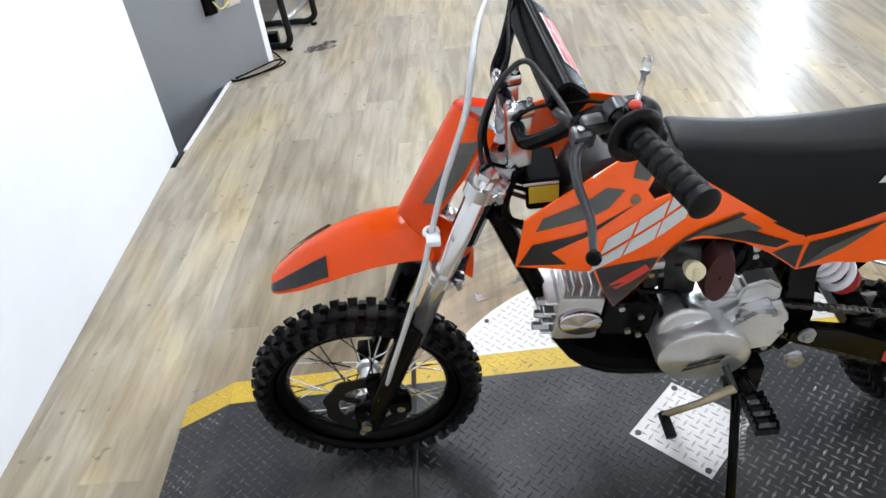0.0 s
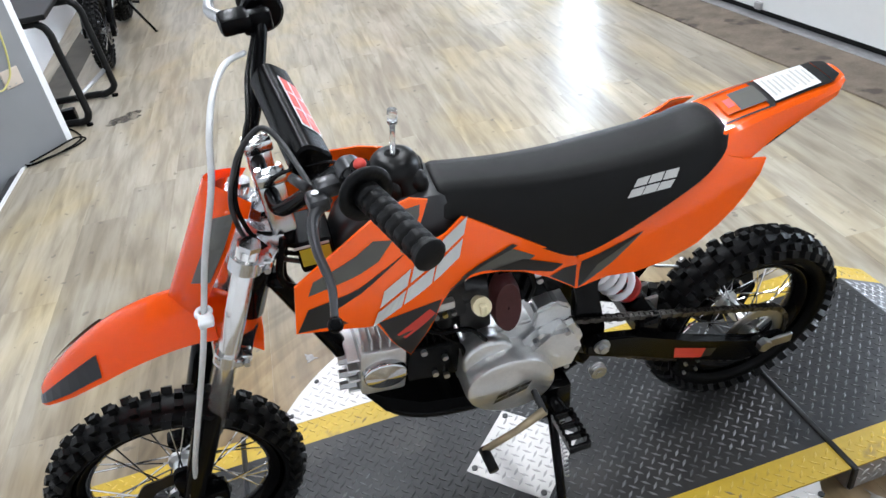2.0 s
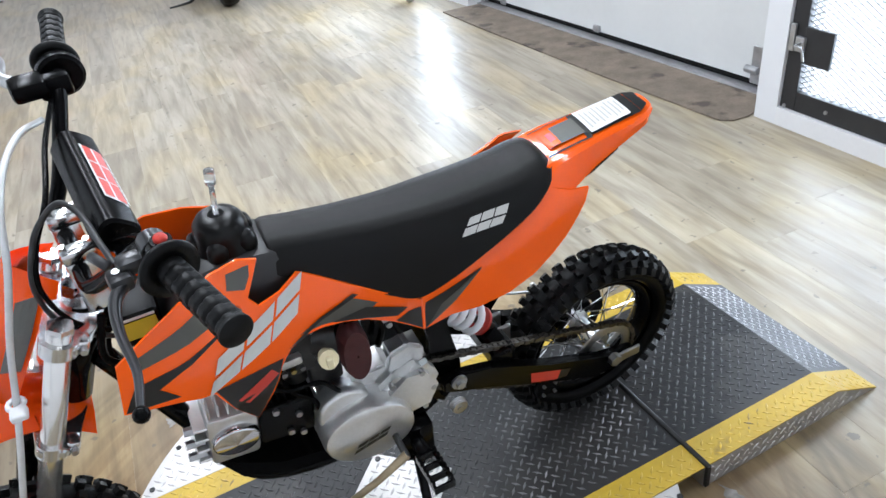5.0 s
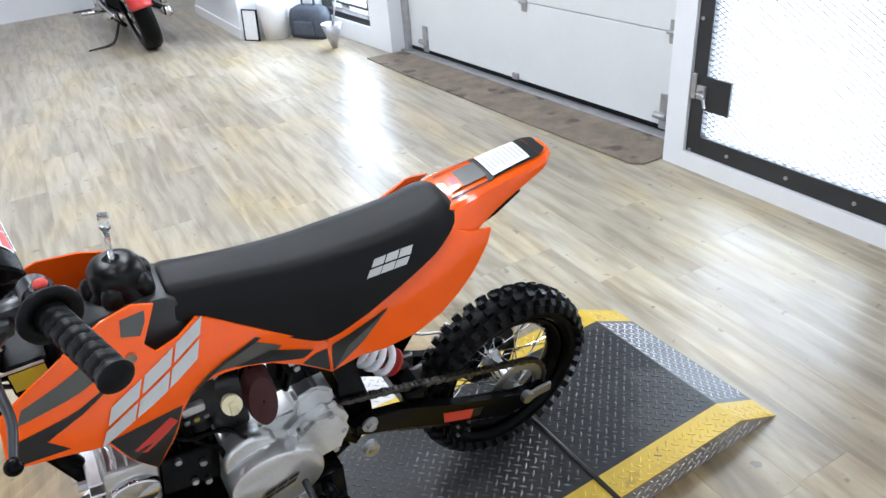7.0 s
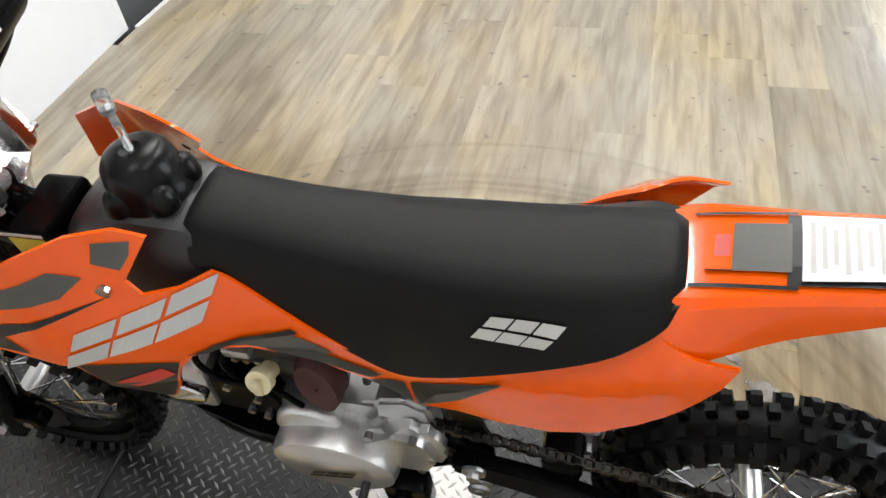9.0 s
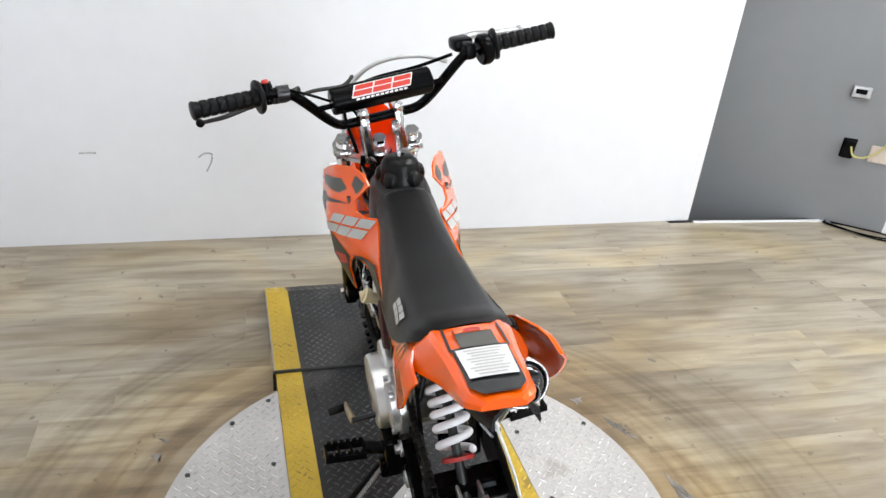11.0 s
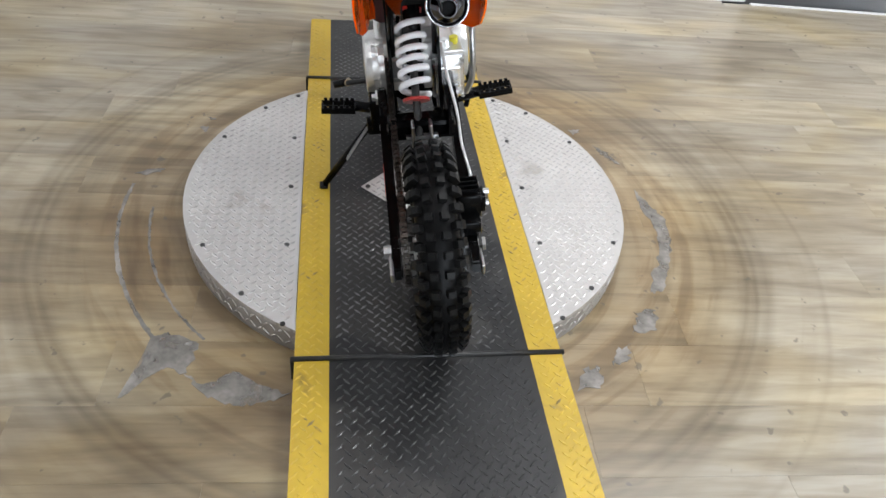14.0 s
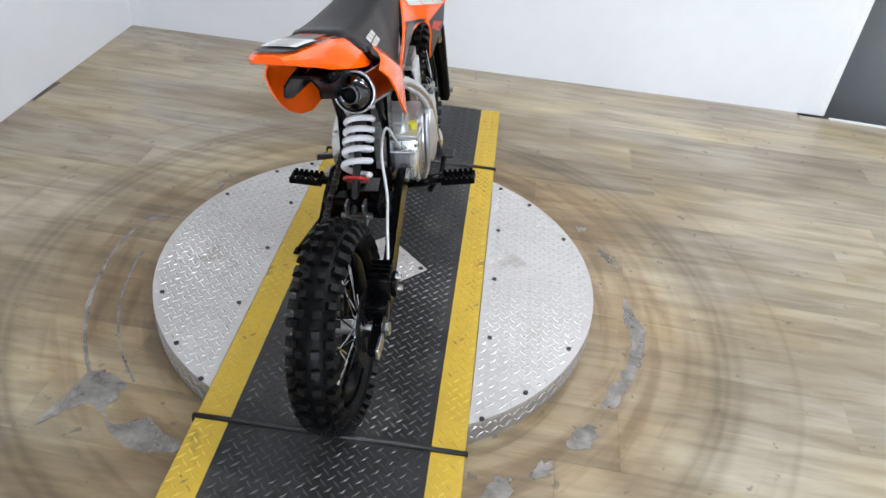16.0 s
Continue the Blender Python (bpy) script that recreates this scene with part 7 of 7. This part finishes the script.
film_patch([(-0.477, 0.600), (-0.476, 0.641), (-0.439, 0.610)], "small torn piece of grey film", seed=11, rough=0.004)
film_patch([(-0.455, -0.643), (-0.455, -0.617), (-0.421, -0.622)], "small torn piece of grey film", seed=12, rough=0.004)
film_patch([(-0.518, -0.623), (-0.507, -0.595), (-0.496, -0.612)], "small torn piece of grey film", seed=15, rough=0.004)
film_patch([(-0.195, -0.794), (-0.221, -0.744), (-0.220, -0.712), (-0.206, -0.725), (-0.190, -0.760)], "small torn piece of grey film", seed=16, rough=0.004)
# scuffs on the west wall
SCUFF = surface("grey_scuff", (0.56, 0.57, 0.59), 0.6, spread=0.1, scale=60)
worn_through(SCUFF, 90.0, 0.36, 0.62, 0.10, 0.85)
for y, z, pts in ((-0.92, 0.387, [(-0.03, 0.0), (0.0, 0.002), (0.03, 0.001)]), (-0.49, 0.36, [(-0.03, 0.005), (-0.005, 0.022), (0.022, 0.020), (0.020, -0.012), (0.0, -0.055)])):
    line = smooth_line([(along((-1.742, -1.60), (-1.703, 1.785), y + a) - 0.0040, y + a, z + b) for a, b in pts], 4)
    tagged(part("wall_scuff", tube(line, 0.0055, 8), SCUFF), "faint grey scuff on a white wall", "scuff", kind="structure")
GRIME = surface("dark_oil_mark", (0.10, 0.088, 0.075), 0.5, spread=0.3, scale=30)
worn_through(GRIME, 22.0, 0.40, 0.64, 0.10, 0.80)
for k, (x, y, r) in enumerate(((-1.165, 2.965, 0.055), (-1.115, 3.03, 0.030), (-1.225, 2.92, 0.022))):
    ob = film_patch([(x + r * math.cos(a) * 1.6, y + r * math.sin(a)) for a in (2 * math.pi * q / 7 for q in range(7))], "dark oil mark on the floor", z=0.0008, seed=20 + k)
    ob.name, ob.data.materials[0] = "oil_mark", GRIME
    ob["category"] = "stain"
    for v in ob.data.vertices:
        v.co.z = min(v.co.z, 0.0010)

# other motorcycles
for x, y in ((-1.33, 4.68), (-1.30, 5.93)):
    tagged(copy_thing(bike, Matrix.Translation((x, y, 0.0)) @ pose(0, 0, 0, 0, 0, 90) @ pose(0, 0, 0, 7.4)), "small dirt bike parked on its side stand by the wall", "motorcycle", "parked dirt bikes")
RED_PAINT = surface("red_metal_paint", (0.45, 0.02, 0.015), 0.2, coat=0.5)
cruiser = thing("cruiser_motorcycle", "large parked motorcycle with red fender and chrome pipes", "motorcycle", Matrix.Translation((0.785, 5.22, 0)) @ pose(0, 0, 0, 0, -10, 0))


def cruiser_wheel(y, r, w):
    bm = ring([(r, -w * 0.25), (r, w * 0.25), (r - 0.02, w * 0.46), (r - 0.08, w * 0.5), (r - 0.11, w * 0.35), (r - 0.11, -w * 0.35), (r - 0.08, -w * 0.5), (r - 0.02, -w * 0.46)], 48, Matrix.Translation((0, y, r)) @ pose(0, 0, 0, 0, 90))
    wh = part("wheel", bm, RUBBER, cruiser, "black road tyre", smooth=True)
    part("rim", ring([(r - 0.13, -w * 0.3), (r - 0.105, -w * 0.36), (r - 0.105, w * 0.36), (r - 0.13, w * 0.3)], 40, Matrix.Translation((0, y, r)) @ pose(0, 0, 0, 0, 90)), CHROME, wh, "chrome rim")
    for k in range(5):
        m = Matrix.Translation((0, y, r)) @ Matrix.Rotation(2 * math.pi * k / 5, 4, "X")
        part("wheel_spoke", box((-0.02, -0.02, 0.03), (0.02, 0.02, r - 0.12), 0.005, m), POLISHED, wh)


cruiser_wheel(0.0, 0.32, 0.15)
cruiser_wheel(1.50, 0.33, 0.12)
fender = ring([(0.345, -0.085), (0.355, -0.085), (0.365, 0.0), (0.355, 0.085), (0.345, 0.085), (0.352, 0.0)], 28, Matrix.Translation((0, 0, 0.32)) @ pose(0, 0, 0, 0, 90), a0=radians(150), a1=radians(260))
part("rear_fender", fender, RED_PAINT, cruiser, "red rear fender", smooth=True)
part("tank", loft([[Vector((0.14 * w * math.cos(a), y, 0.82 + 0.12 * w * math.sin(a))) for a in (2 * math.pi * q / 16 for q in range(16))] for y, w in ((0.55, 0.4), (0.65, 0.9), (0.85, 1.0), (1.05, 0.7), (1.12, 0.3))]), RED_PAINT, cruiser, "red fuel tank", smooth=True)
part("saddle", box((-0.13, 0.05, 0.66), (0.13, 0.56, 0.74), 0.03), VINYL, cruiser, "black saddle")
part("engine_block", box((-0.14, 0.55, 0.22), (0.14, 0.95, 0.58), 0.03), DARK_STEEL, cruiser, "dark engine block")
for s in (-1, 1):
    part("cylinder", tube([(0.0, 0.75 + s * 0.06, 0.5), (0.0, 0.75 + s * 0.16, 0.74)], 0.07, 18), POLISHED, cruiser, smooth=True)
    part("fork_tube", tube([(s * 0.09, 1.5, 0.33), (s * 0.09, 1.2, 0.95)], 0.025, 14), CHROME, cruiser, smooth=True)
for z in (0.24, 0.34):
    part("exhaust_pipe", tube(smooth_line([(0.16, 0.85, 0.40), (0.20, 0.70, z + 0.02), (0.20, 0.30, z), (0.20, -0.15, z + 0.02)], 5), 0.042, 16), CHROME, cruiser, "chrome exhaust pipe", smooth=True)
    part("frame_rail", tube([(-0.12, 1.0, z - 0.08), (-0.12, 0.1, z - 0.02)], 0.018, 10), BLACK_PAINT, cruiser, smooth=True)
part("side_stand", tube(smooth_line([(-0.12, 0.40, 0.20), (-0.20, 0.37, 0.10), (-0.27, 0.35, 0.062), (-0.45, 0.33, 0.078)], 4), 0.011, 8), DARK_STEEL, cruiser, "side stand", smooth=True)
part("gear_linkage", tube(smooth_line([(-0.14, 0.22, 0.27), (-0.18, 0.42, 0.36), (-0.20, 0.60, 0.52)], 4), 0.017, 10), CHROME, cruiser, "chrome gear linkage", smooth=True)
part("foot_peg", tube([(-0.15, 0.46, 0.30), (-0.36, 0.44, 0.34)], 0.016, 10), CHROME, cruiser, "chrome foot peg", smooth=True)
part("belt_guard", box((-0.15, 0.02, 0.26), (-0.125, 0.55, 0.34), 0.01), BLACK_PAINT, cruiser, "black belt guard")
part("axle_nut", disc(0.032, 0.03, Matrix.Translation((-0.125, 0.02, 0.31)) @ pose(0, 0, 0, 0, 90), 12), CHROME, cruiser)
part("primary_cover", box((-0.20, 0.50, 0.20), (-0.13, 0.92, 0.42), 0.03), CHROME, cruiser, "chrome primary cover")
part("turn_lamp", tube([(0.13, -0.12, 0.52), (0.20, -0.12, 0.52)], 0.03, 12), BLACK_PLASTIC, cruiser, smooth=True)
part("turn_lamp", tube([(0.13, -0.12, 0.44), (0.19, -0.12, 0.44)], 0.028, 12), BLACK_PLASTIC, cruiser, smooth=True)

# ---- floor boards ----
BOARD, LENGTH, TURN = 0.182, 1.22, radians(-2.6)
bm = bmesh.new()
add_box(bm, (-BOARD / 2 + 0.0001, -LENGTH / 2 + 0.0001, -0.004), (BOARD / 2 - 0.0001, LENGTH / 2 - 0.0001, 0.0), 0.0003, segments=1)
board_mesh = bpy.data.meshes.new("plank")
bm.to_mesh(board_mesh)
bm.free()
board_mesh.materials.append(OAK)
rnd = random.Random(5)
turn = Matrix.Rotation(TURN, 4, "Z")
for i in range(-14, 24):
    start = rnd.random() * LENGTH
    for j in range(-3, 8):
        c = turn @ Vector(((i + 0.5) * BOARD, j * LENGTH + start, 0)) + Vector((-1.70, 0, 0))
        if i == -1:
            c = turn @ Vector(((i + 0.5) * BOARD, 1.70 - (j + 3.5) * LENGTH, 0)) + Vector((-1.70, 0, 0))
        if not (-1.9 < c.y < 7.9 and c.x < 2.5) or (i < 0 and not (i == -1 and c.y < 1.3) and c.y < 3.4):
            continue
        if i < 0 and c.x < -4.1:
            continue
        cut = Matrix()
        if c.y - LENGTH / 2 < -1.62:
            keep = c.y + LENGTH / 2 + 1.62
            if keep < 0.05:
                continue
            cut = Matrix.Diagonal((1, keep / LENGTH, 1, 1))
            c += turn @ Vector((0, -1.62 + keep / 2 - c.y, 0))
        ob = new("plank", board_mesh)
        ob.parent = floor
        ob.matrix_local = Matrix.Translation(c) @ turn @ cut
strip = new("plank", board_mesh)
strip.parent = floor
strip.matrix_local = Matrix.Translation(turn @ Vector((-0.150 * BOARD, 2.155, 0)) + Vector((-1.70, 0, 0))) @ turn @ Matrix.Diagonal((0.30, 0.92 / LENGTH, 1, 1))
